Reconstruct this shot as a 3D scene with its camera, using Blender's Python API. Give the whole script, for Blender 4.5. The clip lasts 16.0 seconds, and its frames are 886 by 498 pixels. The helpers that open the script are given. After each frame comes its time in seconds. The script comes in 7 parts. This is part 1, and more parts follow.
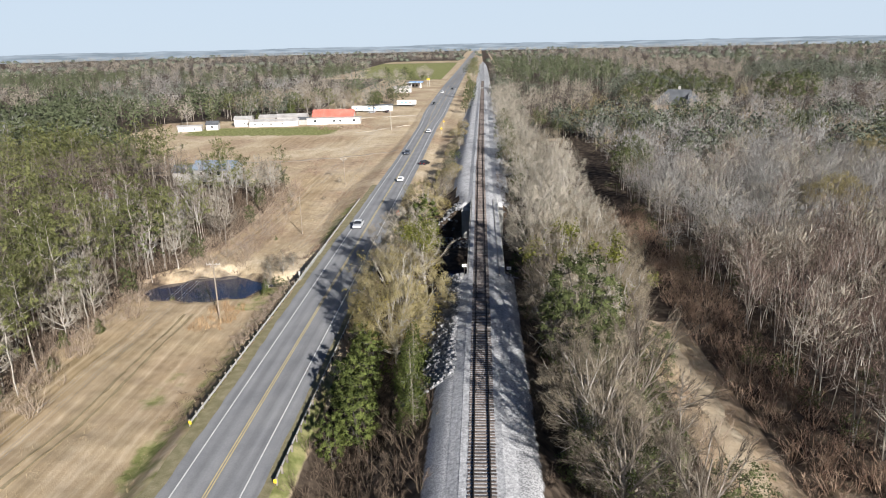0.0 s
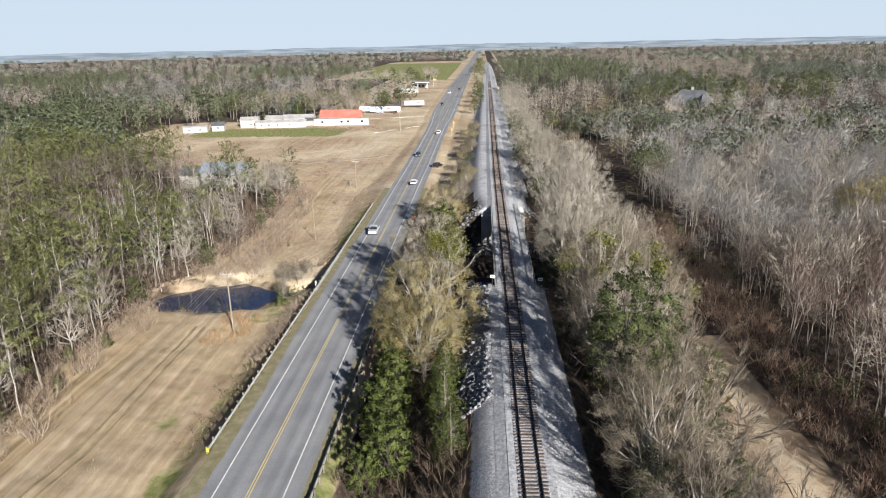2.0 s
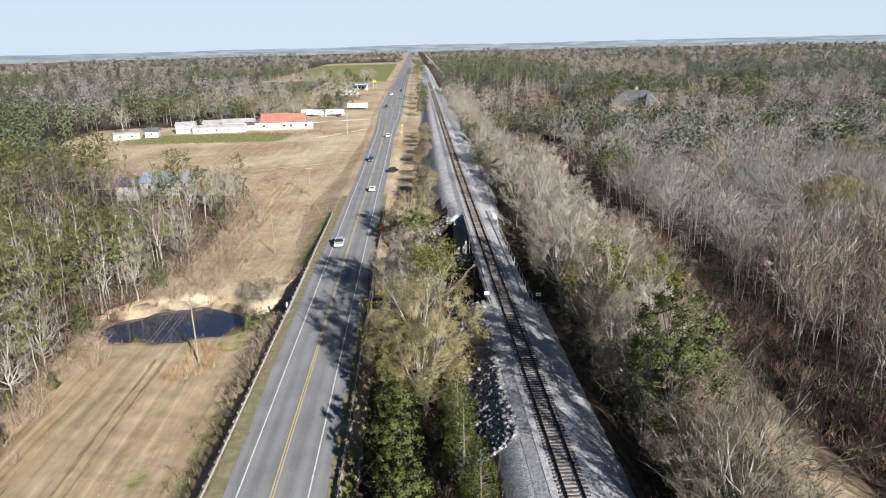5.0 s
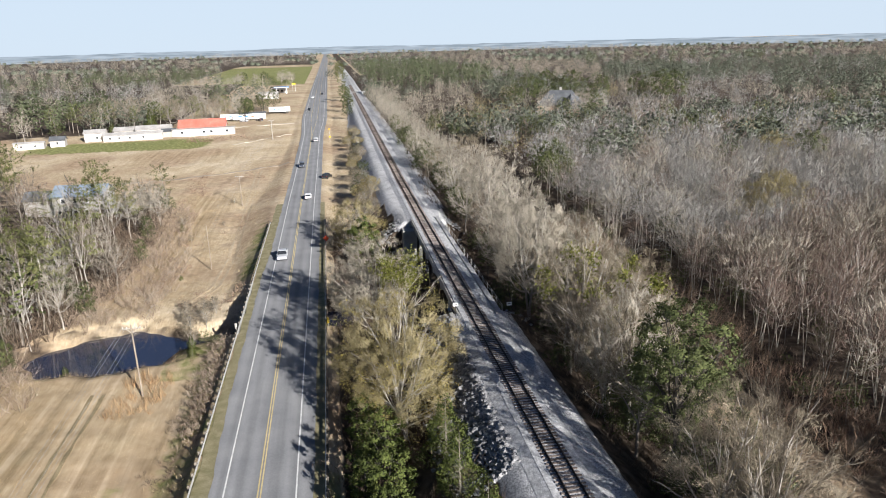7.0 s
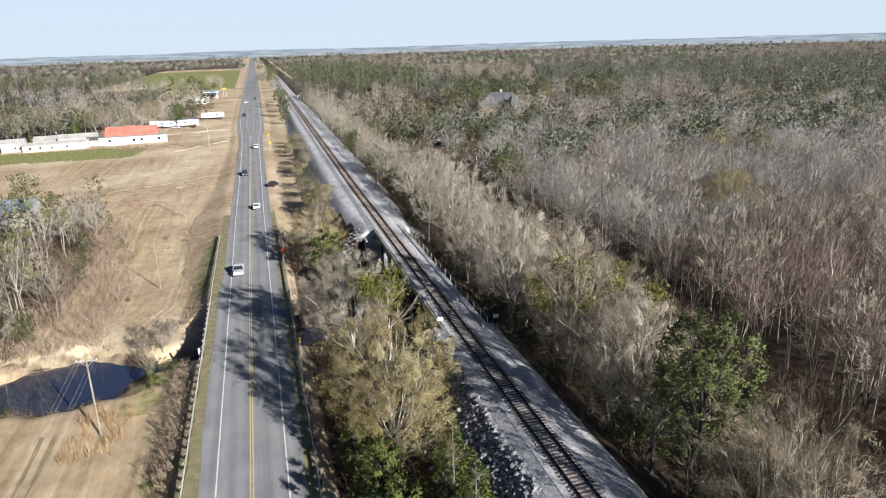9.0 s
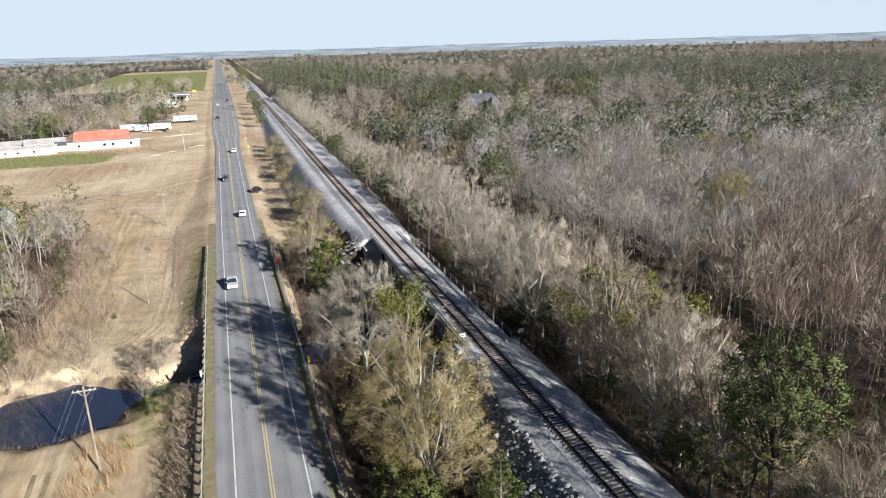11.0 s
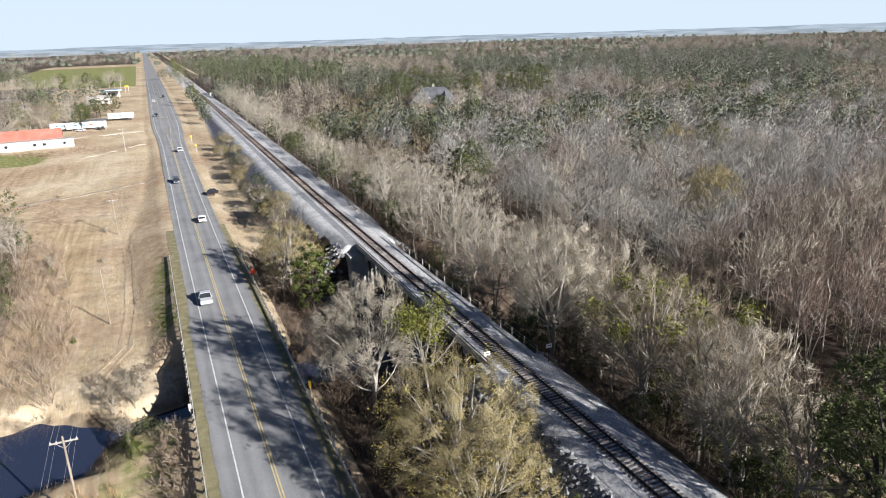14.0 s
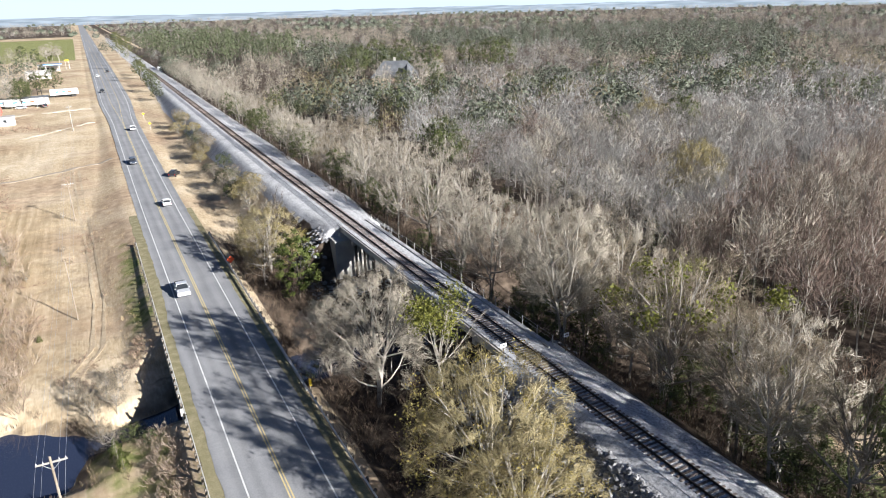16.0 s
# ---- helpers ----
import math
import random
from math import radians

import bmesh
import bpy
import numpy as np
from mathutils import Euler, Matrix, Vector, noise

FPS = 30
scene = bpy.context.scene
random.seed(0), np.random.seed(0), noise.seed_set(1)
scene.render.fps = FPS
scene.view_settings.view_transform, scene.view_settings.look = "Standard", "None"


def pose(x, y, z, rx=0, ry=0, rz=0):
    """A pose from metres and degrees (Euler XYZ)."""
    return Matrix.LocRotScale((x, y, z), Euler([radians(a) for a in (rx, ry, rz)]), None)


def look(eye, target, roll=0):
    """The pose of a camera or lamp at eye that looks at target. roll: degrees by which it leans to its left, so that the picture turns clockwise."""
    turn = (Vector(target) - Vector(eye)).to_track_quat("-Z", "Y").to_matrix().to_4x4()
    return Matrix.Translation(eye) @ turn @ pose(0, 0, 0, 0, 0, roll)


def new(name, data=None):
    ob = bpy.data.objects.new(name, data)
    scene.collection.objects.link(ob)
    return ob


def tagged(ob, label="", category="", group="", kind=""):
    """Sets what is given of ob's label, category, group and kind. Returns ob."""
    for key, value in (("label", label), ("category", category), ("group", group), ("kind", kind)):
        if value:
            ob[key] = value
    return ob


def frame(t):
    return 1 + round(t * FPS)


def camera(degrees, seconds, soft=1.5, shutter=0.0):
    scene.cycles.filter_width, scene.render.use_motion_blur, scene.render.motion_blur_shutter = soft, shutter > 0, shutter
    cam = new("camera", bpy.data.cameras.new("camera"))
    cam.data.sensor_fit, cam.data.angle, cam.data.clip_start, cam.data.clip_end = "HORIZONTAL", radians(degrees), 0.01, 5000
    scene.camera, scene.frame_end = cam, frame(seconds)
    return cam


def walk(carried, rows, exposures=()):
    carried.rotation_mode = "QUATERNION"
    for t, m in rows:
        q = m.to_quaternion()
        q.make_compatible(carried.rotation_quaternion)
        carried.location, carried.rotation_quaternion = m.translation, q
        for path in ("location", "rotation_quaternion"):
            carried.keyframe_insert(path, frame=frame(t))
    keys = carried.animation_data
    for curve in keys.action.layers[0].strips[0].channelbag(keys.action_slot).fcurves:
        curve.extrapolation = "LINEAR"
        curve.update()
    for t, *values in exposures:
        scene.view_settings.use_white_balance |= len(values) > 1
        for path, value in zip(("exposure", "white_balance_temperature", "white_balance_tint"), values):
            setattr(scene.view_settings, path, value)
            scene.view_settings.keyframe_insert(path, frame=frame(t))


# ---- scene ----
cam = camera(66.2, 16.0, soft=1.0)
PATH = [
    (0, (0.063, -12.154, 37.039), (-0.049, -10.245, 36.455), -1.36),
    (0.5, (-0.839, -10.671, 37.005), (-0.953, -8.761, 36.422), -1.34),
    (1, (-1.886, -9.171, 36.970), (-2.000, -7.262, 36.386), -1.33),
    (1.5, (-3.086, -7.637, 36.929), (-3.201, -5.728, 36.346), -1.32),
    (2, (-4.269, -6.117, 36.793), (-4.386, -4.208, 36.210), -1.32),
    (2.5, (-5.539, -4.610, 36.658), (-5.648, -2.699, 36.076), -1.33),
    (3, (-6.916, -3.126, 36.595), (-6.997, -1.214, 36.012), -1.34),
    (3.5, (-8.344, -1.654, 36.556), (-8.363, 0.259, 35.973), -1.36),
    (4, (-9.645, -0.239, 36.529), (-9.619, 1.674, 35.945), -1.38),
    (4.2, (-10.174, 0.316, 36.523), (-10.144, 2.228, 35.939), -1.39),
    (6.3, (-16.154, 6.067, 36.525), (-15.951, 7.969, 35.941), -1.52),
    (6.5, (-16.737, 6.645, 36.518), (-16.510, 8.544, 35.932), -1.54),
    (7, (-18.197, 8.133, 36.485), (-17.896, 10.022, 35.900), -1.57),
    (7.5, (-19.662, 9.563, 36.473), (-19.291, 11.439, 35.888), -1.61),
    (8, (-21.057, 11.032, 36.464), (-20.628, 12.896, 35.879), -1.64),
    (8.2, (-21.573, 11.654, 36.460), (-21.128, 13.514, 35.876), -1.66),
    (10.3, (-26.743, 18.687, 36.467), (-26.201, 20.521, 35.883), -1.78),
    (11, (-28.387, 21.188, 36.515), (-27.811, 23.012, 35.932), -1.80),
    (11.5, (-29.433, 23.053, 36.535), (-28.832, 24.869, 35.952), -1.82),
    (12, (-30.429, 24.891, 36.541), (-29.805, 26.700, 35.957), -1.82),
    (12.5, (-31.418, 26.652, 36.525), (-30.770, 28.452, 35.941), -1.83),
    (13, (-32.468, 28.435, 36.448), (-31.787, 30.223, 35.863), -1.82),
    (13.5, (-33.504, 30.234, 36.366), (-32.794, 32.008, 35.773), -1.81),
    (14, (-34.472, 32.143, 36.408), (-33.732, 33.900, 35.802), -1.79),
    (14.5, (-35.336, 34.026, 36.416), (-34.569, 35.763, 35.791), -1.76),
    (15, (-36.338, 35.890, 36.389), (-35.540, 37.607, 35.745), -1.72),
    (15.5, (-37.253, 37.735, 36.334), (-36.428, 39.432, 35.671), -1.67),
    (16, (-38.073, 39.579, 36.270), (-37.222, 41.256, 35.591), -1.61),
]
walk(cam, [(t, look(eye, target, roll)) for t, eye, target, roll in PATH],
     exposures=[(0.0, 1.04, 6120, 10), (6.5, 1.12, 6120, 10), (13.0, 1.2, 6100, 10), (14.5, 1.31, 6060, 10), (16.0, 1.51, 5990, 10)])


# ---- light ----
SUN_FROM = Vector((0.46, -0.89, 0.0)).normalized()
SUN_ELEVATION = 21.5
world = bpy.data.worlds.new("world")
scene.world = world
world.use_nodes = True
sky = world.node_tree.nodes.new("ShaderNodeTexSky")
sky.sky_type = 'NISHITA'
sky.sun_disc = False
sky.sun_elevation = radians(SUN_ELEVATION)
sky.sun_rotation = math.atan2(SUN_FROM.x, SUN_FROM.y)
sky.air_density = 1.0
sky.dust_density = 0.0
sky.ozone_density = 1.6
sky.altitude = 800
tint = world.node_tree.nodes.new("ShaderNodeMix")
tint.data_type = 'RGBA'
tint.blend_type = 'MULTIPLY'
tint.inputs[0].default_value = 1.0
tint.inputs[7].default_value = (0.56, 0.62, 0.76, 1)
world.node_tree.links.new(sky.outputs[0], tint.inputs[6])
# pale haze that whitens the lowest part of the sky all round
coord = world.node_tree.nodes.new("ShaderNodeTexCoord")
height = world.node_tree.nodes.new("ShaderNodeSeparateXYZ")
fade = world.node_tree.nodes.new("ShaderNodeMapRange")
fade.interpolation_type = 'SMOOTHSTEP'
fade.inputs[1].default_value, fade.inputs[2].default_value = 0.05, 0.26
fade.inputs[3].default_value, fade.inputs[4].default_value = 0.92, 0.0
haze = world.node_tree.nodes.new("ShaderNodeMix")
haze.data_type = 'RGBA'
haze.inputs[7].default_value = (11.3, 12.85, 14.3, 1)
world.node_tree.links.new(coord.outputs["Generated"], height.inputs[0])
world.node_tree.links.new(height.outputs[2], fade.inputs[0])
world.node_tree.links.new(fade.outputs[0], haze.inputs[0])
world.node_tree.links.new(tint.outputs[2], haze.inputs[6])
world.node_tree.links.new(haze.outputs[2], world.node_tree.nodes["Background"].inputs[0])
world.node_tree.nodes["Background"].inputs[1].default_value = 0.0295
sun = new("sun", bpy.data.lights.new("sun", "SUN"))
sun.data.energy = 5.0
sun.data.angle = radians(0.5)
sun.data.color = (1.0, 0.94, 0.86)
sun_to = SUN_FROM * math.cos(radians(SUN_ELEVATION)) + Vector((0, 0, math.sin(radians(SUN_ELEVATION))))
sun.matrix_world = look(sun_to * 100, (0, 0, 0))


# ---- materials ----
def surface(name, colours, scale=1.0, rough=0.85, metal=0.0, fine=None, bump=0.0, bump_scale=None,
            island=0.0, obj=0.0, spec=0.3, translucent=0.0):
    """Principled surface: a ramp of colours driven by two scales of noise, with optional relief and per-piece variation."""
    m = bpy.data.materials.new(name)
    m.use_nodes = True
    nt = m.node_tree
    n, l = nt.nodes, nt.links
    b = n["Principled BSDF"]
    b.inputs["Roughness"].default_value = rough
    b.inputs["Metallic"].default_value = metal
    b.inputs["Specular IOR Level"].default_value = spec
    geo = n.new("ShaderNodeNewGeometry")
    big = n.new("ShaderNodeTexNoise")
    big.inputs["Scale"].default_value = scale
    big.inputs["Detail"].default_value = 4
    l.new(geo.outputs["Position"], big.inputs["Vector"])
    small = n.new("ShaderNodeTexNoise")
    small.inputs["Scale"].default_value = fine or scale * 9
    small.inputs["Detail"].default_value = 3
    l.new(geo.outputs["Position"], small.inputs["Vector"])
    mix = n.new("ShaderNodeMath")
    mix.operation = 'MULTIPLY_ADD'
    mix.inputs[1].default_value = 0.45
    l.new(small.outputs[0], mix.inputs[0])
    half = n.new("ShaderNodeMath")
    half.operation = 'MULTIPLY'
    half.inputs[1].default_value = 0.62
    l.new(big.outputs[0], half.inputs[0])
    l.new(half.outputs[0], mix.inputs[2])
    last = mix
    if island or obj:
        info = geo.outputs["Random Per Island"]
        if obj:
            info = n.new("ShaderNodeObjectInfo").outputs["Random"]
        add = n.new("ShaderNodeMath")
        add.operation = 'MULTIPLY_ADD'
        add.inputs[1].default_value = island or obj
        l.new(info, add.inputs[0])
        sub = n.new("ShaderNodeMath")
        sub.operation = 'SUBTRACT'
        sub.inputs[1].default_value = (island or obj) / 2
        l.new(mix.outputs[0], sub.inputs[0])
        l.new(sub.outputs[0], add.inputs[2])
        last = add
    ramp = n.new("ShaderNodeValToRGB")
    el = ramp.color_ramp.elements
    k = len(colours)
    while len(el) < k:
        el.new(0.5)
    for i, c in enumerate(colours):
        el[i].position = 0.32 + 0.42 * i / max(1, k - 1)
        el[i].color = (*c, 1)
    l.new(last.outputs[0], ramp.inputs[0])
    l.new(ramp.outputs[0], b.inputs["Base Color"])
    if bump:
        bn = n.new("ShaderNodeTexNoise")
        bn.inputs["Scale"].default_value = bump_scale or scale * 12
        bn.inputs["Detail"].default_value = 5
        l.new(geo.outputs["Position"], bn.inputs["Vector"])
        bp = n.new("ShaderNodeBump")
        bp.inputs["Strength"].default_value = bump
        bp.inputs["Distance"].default_value = 0.1
        l.new(bn.outputs[0], bp.inputs["Height"])
        l.new(bp.outputs[0], b.inputs["Normal"])
    if translucent:
        out = n["Material Output"]
        tr = n.new("ShaderNodeBsdfTranslucent")
        l.new(ramp.outputs[0], tr.inputs[0])
        ms = n.new("ShaderNodeMixShader")
        ms.inputs[0].default_value = translucent
        l.new(b.outputs[0], ms.inputs[1])
        l.new(tr.outputs[0], ms.inputs[2])
        l.new(ms.outputs[0], out.inputs[0])
    return m


M_ROAD = surface("worn highway asphalt", [(.188, .19, .198), (.236, .237, .243), (.29, .289, .288)], 0.22, .9, fine=6, bump=.15, bump_scale=30)


def wheel_tracks(m):
    """Darker polished wheel tracks along the lanes."""
    n, l = m.node_tree.nodes, m.node_tree.links
    b = n["Principled BSDF"]
    src = b.inputs["Base Color"].links[0].from_socket
    geo = n.new("ShaderNodeNewGeometry")
    xyz = n.new("ShaderNodeSeparateXYZ")
    l.new(geo.outputs["Position"], xyz.inputs[0])
    w = n.new("ShaderNodeMath")
    w.operation = 'MULTIPLY_ADD'
    w.inputs[1].default_value = 6.283 / 1.82
    w.inputs[2].default_value = 1.2
    l.new(xyz.outputs[0], w.inputs[0])
    s = n.new("ShaderNodeMath")
    s.operation = 'SINE'
    l.new(w.outputs[0], s.inputs[0])
    long = n.new("ShaderNodeMapping")
    long.inputs["Scale"].default_value = (1.2, .05, 1)
    l.new(geo.outputs["Position"], long.inputs[0])
    t = n.new("ShaderNodeTexNoise")
    t.inputs["Scale"].default_value = 1
    t.inputs["Detail"].default_value = 4
    l.new(long.outputs[0], t.inputs["Vector"])
    a = n.new("ShaderNodeMath")
    a.operation = 'MULTIPLY_ADD'
    a.inputs[1].default_value = .09
    l.new(s.outputs[0], a.inputs[0])
    k = n.new("ShaderNodeMath")
    k.operation = 'MULTIPLY_ADD'
    k.inputs[1].default_value = .5
    k.inputs[2].default_value = .75
    l.new(t.outputs[0], k.inputs[0])
    l.new(k.outputs[0], a.inputs[2])
    v = n.new("ShaderNodeMix")
    v.data_type = 'RGBA'
    v.blend_type = 'MULTIPLY'
    v.inputs[0].default_value = 1
    l.new(src, v.inputs[6])
    l.new(a.outputs[0], v.inputs[7])
    l.new(v.outputs[2], b.inputs["Base Color"])


wheel_tracks(M_ROAD)
M_WHITE_LINE = surface("road paint white", [(.45, .45, .44), (.62, .62, .6), (.74, .74, .72)], 1.2, .7, fine=14)
M_YELLOW_LINE = surface("road paint yellow", [(.45, .35, .16), (.56, .45, .22), (.64, .53, .29)], 1.2, .7, fine=14)
M_CONCRETE = surface("concrete", [(.26, .25, .23), (.36, .35, .32), (.46, .44, .41)], 0.5, .9, fine=7, bump=.2)
M_BALLAST = surface("ballast", [(.19, .19, .193), (.42, .418, .423), (.68, .675, .68)], 2.5, .95, fine=10, bump=.5, bump_scale=14)
M_TIE = surface("tie wood", [(.072, .057, .05), (.145, .117, .102), (.24, .2, .176)], .9, .9, fine=12, obj=.4, bump=.4)
M_RAIL = surface("rail steel", [(.018, .014, .012), (.03, .024, .021), (.05, .04, .035)], 1.0, .7, metal=.1, fine=9)
M_STEEL = surface("galvanised steel", [(.42, .41, .38), (.55, .54, .5), (.66, .65, .61)], .8, .5, metal=.35, fine=8)
M_POST = surface("guardrail post", [(.08, .07, .055), (.16, .14, .115), (.26, .23, .19)], 1.1, .85, obj=.4)
M_WOODPOLE = surface("pole wood", [(.23, .205, .175), (.34, .312, .272), (.45, .42, .37)], .5, .9, fine=9, bump=.3)
M_OLDPOLE = surface("weathered brown pole wood", [(.17, .135, .1), (.26, .215, .165), (.35, .3, .24)], .5, .9, fine=9, bump=.3)
M_DARKTIMBER = surface("dark timber", [(.03, .025, .02), (.06, .05, .04), (.11, .09, .075)], .8, .9, fine=6, bump=.3)
M_ROCK = surface("riprap stone", [(.12, .12, .126), (.2, .198, .204), (.33, .325, .325)], .9, .9, fine=5, obj=.5, bump=.5, bump_scale=6)
M_ROCKS = surface("riprap stone joined", [(.12, .12, .126), (.2, .198, .204), (.33, .325, .325)], .9, .9, fine=5, island=.5, bump=.5, bump_scale=6)
M_BARK = surface("grey bark", [(.12, .1, .08), (.21, .18, .15), (.34, .305, .265)], .35, .95, fine=5, bump=.4)
M_DARKBARK = surface("dark evergreen bark", [(.03, .026, .022), (.055, .048, .04), (.09, .08, .068)], .5, .95, fine=5)
M_PALEBARK = surface("pale bark", [(.19, .165, .137), (.31, .28, .24), (.48, .445, .395)], .3, .95, fine=4, bump=.3)
M_TWIG = surface("bare twigs", [(.085, .068, .05), (.145, .118, .088), (.235, .198, .154)], .1, .95, fine=.5, island=0.12, translucent=.12)
M_TWIG_GREY = surface("grey bare twigs", [(.155, .145, .133), (.265, .25, .232), (.385, .368, .343)], .1, .95, fine=.5, island=0.12, translucent=.1)
# Far twigs in a paled grey, so the colour carries the distance haze.
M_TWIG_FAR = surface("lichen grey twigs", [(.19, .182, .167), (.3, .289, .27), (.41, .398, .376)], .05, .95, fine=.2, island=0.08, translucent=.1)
M_TWIG_MOSS = surface("olive lichened twigs", [(.124, .1, .067), (.217, .18, .128), (.328, .28, .208)], .1, .95, fine=.5, island=0.2, translucent=.15)
M_TWIG_PALE = surface("pale bare twigs", [(.215, .187, .143), (.335, .296, .236), (.45, .405, .334)], .1, .95, fine=.5, island=0.12, translucent=.12)
M_TWIG_RED = surface("reddish young twigs", [(.105, .07, .056), (.168, .119, .096), (.245, .186, .156)], .05, .95, fine=.3, island=0.12, translucent=.12)
M_TWIG_OLIVE = surface("olive twigs and buds", [(.18, .145, .068), (.3, .25, .132), (.425, .368, .22)], .16, .9, fine=.9, island=0.25, translucent=.25)
M_LEAF = surface("evergreen leaves", [(.036, .045, .016), (.077, .091, .03), (.14, .155, .057)], .2, .85, fine=1.5, island=0.22, translucent=.15)
M_PINE = surface("pine needles", [(.085, .092, .03), (.17, .178, .064), (.27, .272, .108)], .1, .8, fine=1.2, island=0.2, translucent=.25)
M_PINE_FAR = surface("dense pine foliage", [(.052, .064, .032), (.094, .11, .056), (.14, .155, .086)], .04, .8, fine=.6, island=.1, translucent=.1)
# Oak green greyed and lightened, with distance haze put into it.
M_OAK = surface("live oak leaves", [(.066, .076, .052), (.115, .127, .09), (.175, .187, .138)], .03, .75, fine=1.0, island=0.1, translucent=.15)
M_MISTLE = surface("mistletoe leaves", [(.075, .08, .014), (.145, .148, .028), (.23, .225, .055)], .5, .7, fine=3, island=.35, translucent=.3)
M_BUDLEAF = surface("olive young leaves", [(.18, .142, .035), (.29, .235, .065), (.4, .335, .11)], .3, .75, fine=2, island=.35, translucent=.3)
M_CEDAR = surface("cedar foliage", [(.038, .052, .013), (.085, .105, .024), (.15, .17, .042)], .5, .8, fine=3, island=0.25, translucent=.2)
# Brown brush, its colour darkened to stand for shade below the trees.
M_BRUSH_SHADED = surface("dry brush", [(.07, .047, .033), (.128, .092, .065), (.215, .165, .12)], .14, .95, fine=1.0, island=.4, translucent=.15)
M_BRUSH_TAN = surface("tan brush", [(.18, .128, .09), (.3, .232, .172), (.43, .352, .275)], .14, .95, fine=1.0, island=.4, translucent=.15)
M_BRUSH_RED = surface("red-brown field brush", [(.16, .1, .07), (.27, .185, .13), (.4, .3, .22)], .14, .95, fine=1.0, island=.4, translucent=.15)
M_GRASS = surface("dry grass blades", [(.3, .21, .11), (.46, .35, .2), (.6, .49, .31)], .1, .9, fine=.9, island=.4, translucent=.25)
M_REED = surface("dry reeds", [(.28, .17, .085), (.42, .28, .15), (.56, .41, .25)], .2, .9, fine=1.0, island=.4, translucent=.25)
M_WHITEWALL = surface("white painted siding", [(.36, .325, .3), (.49, .455, .425), (.6, .565, .535)], .25, .7, fine=2)
M_GREYWALL = surface("weathered wall", [(.26, .24, .21), (.35, .33, .3), (.45, .43, .39)], .3, .8, fine=3)
M_REDROOF = surface("red metal roof", [(.44, .1, .07), (.55, .15, .11), (.63, .22, .17)], .25, .5, fine=2)
M_GREYROOF = surface("grey shingle roof", [(.06, .064, .07), (.095, .1, .108), (.14, .145, .155)], .3, .85, fine=4)
M_PALEROOF = surface("pale metal roof", [(.26, .24, .22), (.4, .38, .36), (.54, .52, .5)], .3, .5, fine=3)
M_BLUEROOF = surface("blue grey metal roof", [(.13, .165, .21), (.19, .23, .28), (.26, .3, .35)], .3, .45, fine=3)
M_DARKGLASS = surface("dark window glass", [(.015, .017, .02), (.025, .028, .032), (.035, .038, .043)], .5, .08, spec=.6)
M_TYRE = surface("tyre rubber", [(.015, .015, .015), (.025, .025, .025), (.035, .035, .035)], 2, .85)
M_CHROME = surface("bright metal", [(.5, .5, .5), (.6, .6, .6), (.7, .7, .7)], 2, .25, metal=.9)
M_SILVER = surface("silver car paint", [(.52, .53, .55), (.6, .61, .63), (.68, .69, .71)], .5, .3, metal=.3, spec=.6)
M_BLACKPAINT = surface("black car paint", [(.012, .012, .014), (.02, .02, .022), (.03, .03, .033)], .5, .25, spec=.6)
M_WHITEPAINT = surface("white car paint", [(.7, .7, .7), (.78, .78, .78), (.82, .82, .82)], .5, .3, spec=.6)
M_BLUEPAINT = surface("dark blue car paint", [(.03, .04, .06), (.05, .06, .085), (.07, .085, .11)], .5, .3, spec=.6)
M_LAMP = surface("headlight glass", [(.6, .6, .58), (.7, .7, .68), (.78, .78, .76)], 2, .15, spec=.7)
M_TAIL = surface("tail light red", [(.35, .02, .02), (.45, .03, .03), (.5, .05, .04)], 2, .25, spec=.6)
M_SIGNWHITE = surface("sign white", [(.7, .7, .68), (.78, .78, .76), (.84, .84, .82)], 1, .5)
M_SIGNYELLOW = surface("sign yellow", [(.62, .42, .02), (.72, .5, .03), (.8, .58, .05)], 1, .5)
M_SIGNBLACK = surface("sign black", [(.015, .015, .015), (.02, .02, .02), (.03, .03, .03)], 1, .5)
M_ORANGE = surface("sign orange red", [(.6, .07, .03), (.72, .1, .04), (.8, .15, .06)], 1, .5)
M_BLUE = surface("blue panel", [(.05, .16, .35), (.08, .22, .45), (.12, .28, .52)], 1, .5)
M_WIRE = surface("overhead wire", [(.2, .2, .2), (.3, .3, .3), (.4, .4, .4)], 1, .5)
M_INSULATOR = surface("porcelain insulator", [(.5, .48, .45), (.6, .58, .55), (.68, .66, .62)], 2, .3)
M_SAND = surface("pale dirt", [(.42, .36, .27), (.54, .47, .37), (.64, .57, .46)], .3, .95, fine=3, bump=.2)


def water_material():
    m = bpy.data.materials.new("pond water")
    m.use_nodes = True
    n, l = m.node_tree.nodes, m.node_tree.links
    b = n["Principled BSDF"]
    # Blue in the base colour stands in for the sky's reflection.
    b.inputs["Base Color"].default_value = (.026, .033, .06, 1)
    b.inputs["Roughness"].default_value = .06
    b.inputs["Specular IOR Level"].default_value = .9
    w = n.new("ShaderNodeTexNoise")
    w.inputs["Scale"].default_value = 1.3
    bp = n.new("ShaderNodeBump")
    bp.inputs["Strength"].default_value = .06
    l.new(w.outputs[0], bp.inputs["Height"])
    l.new(bp.outputs[0], b.inputs["Normal"])
    return m


M_WATER = water_material()


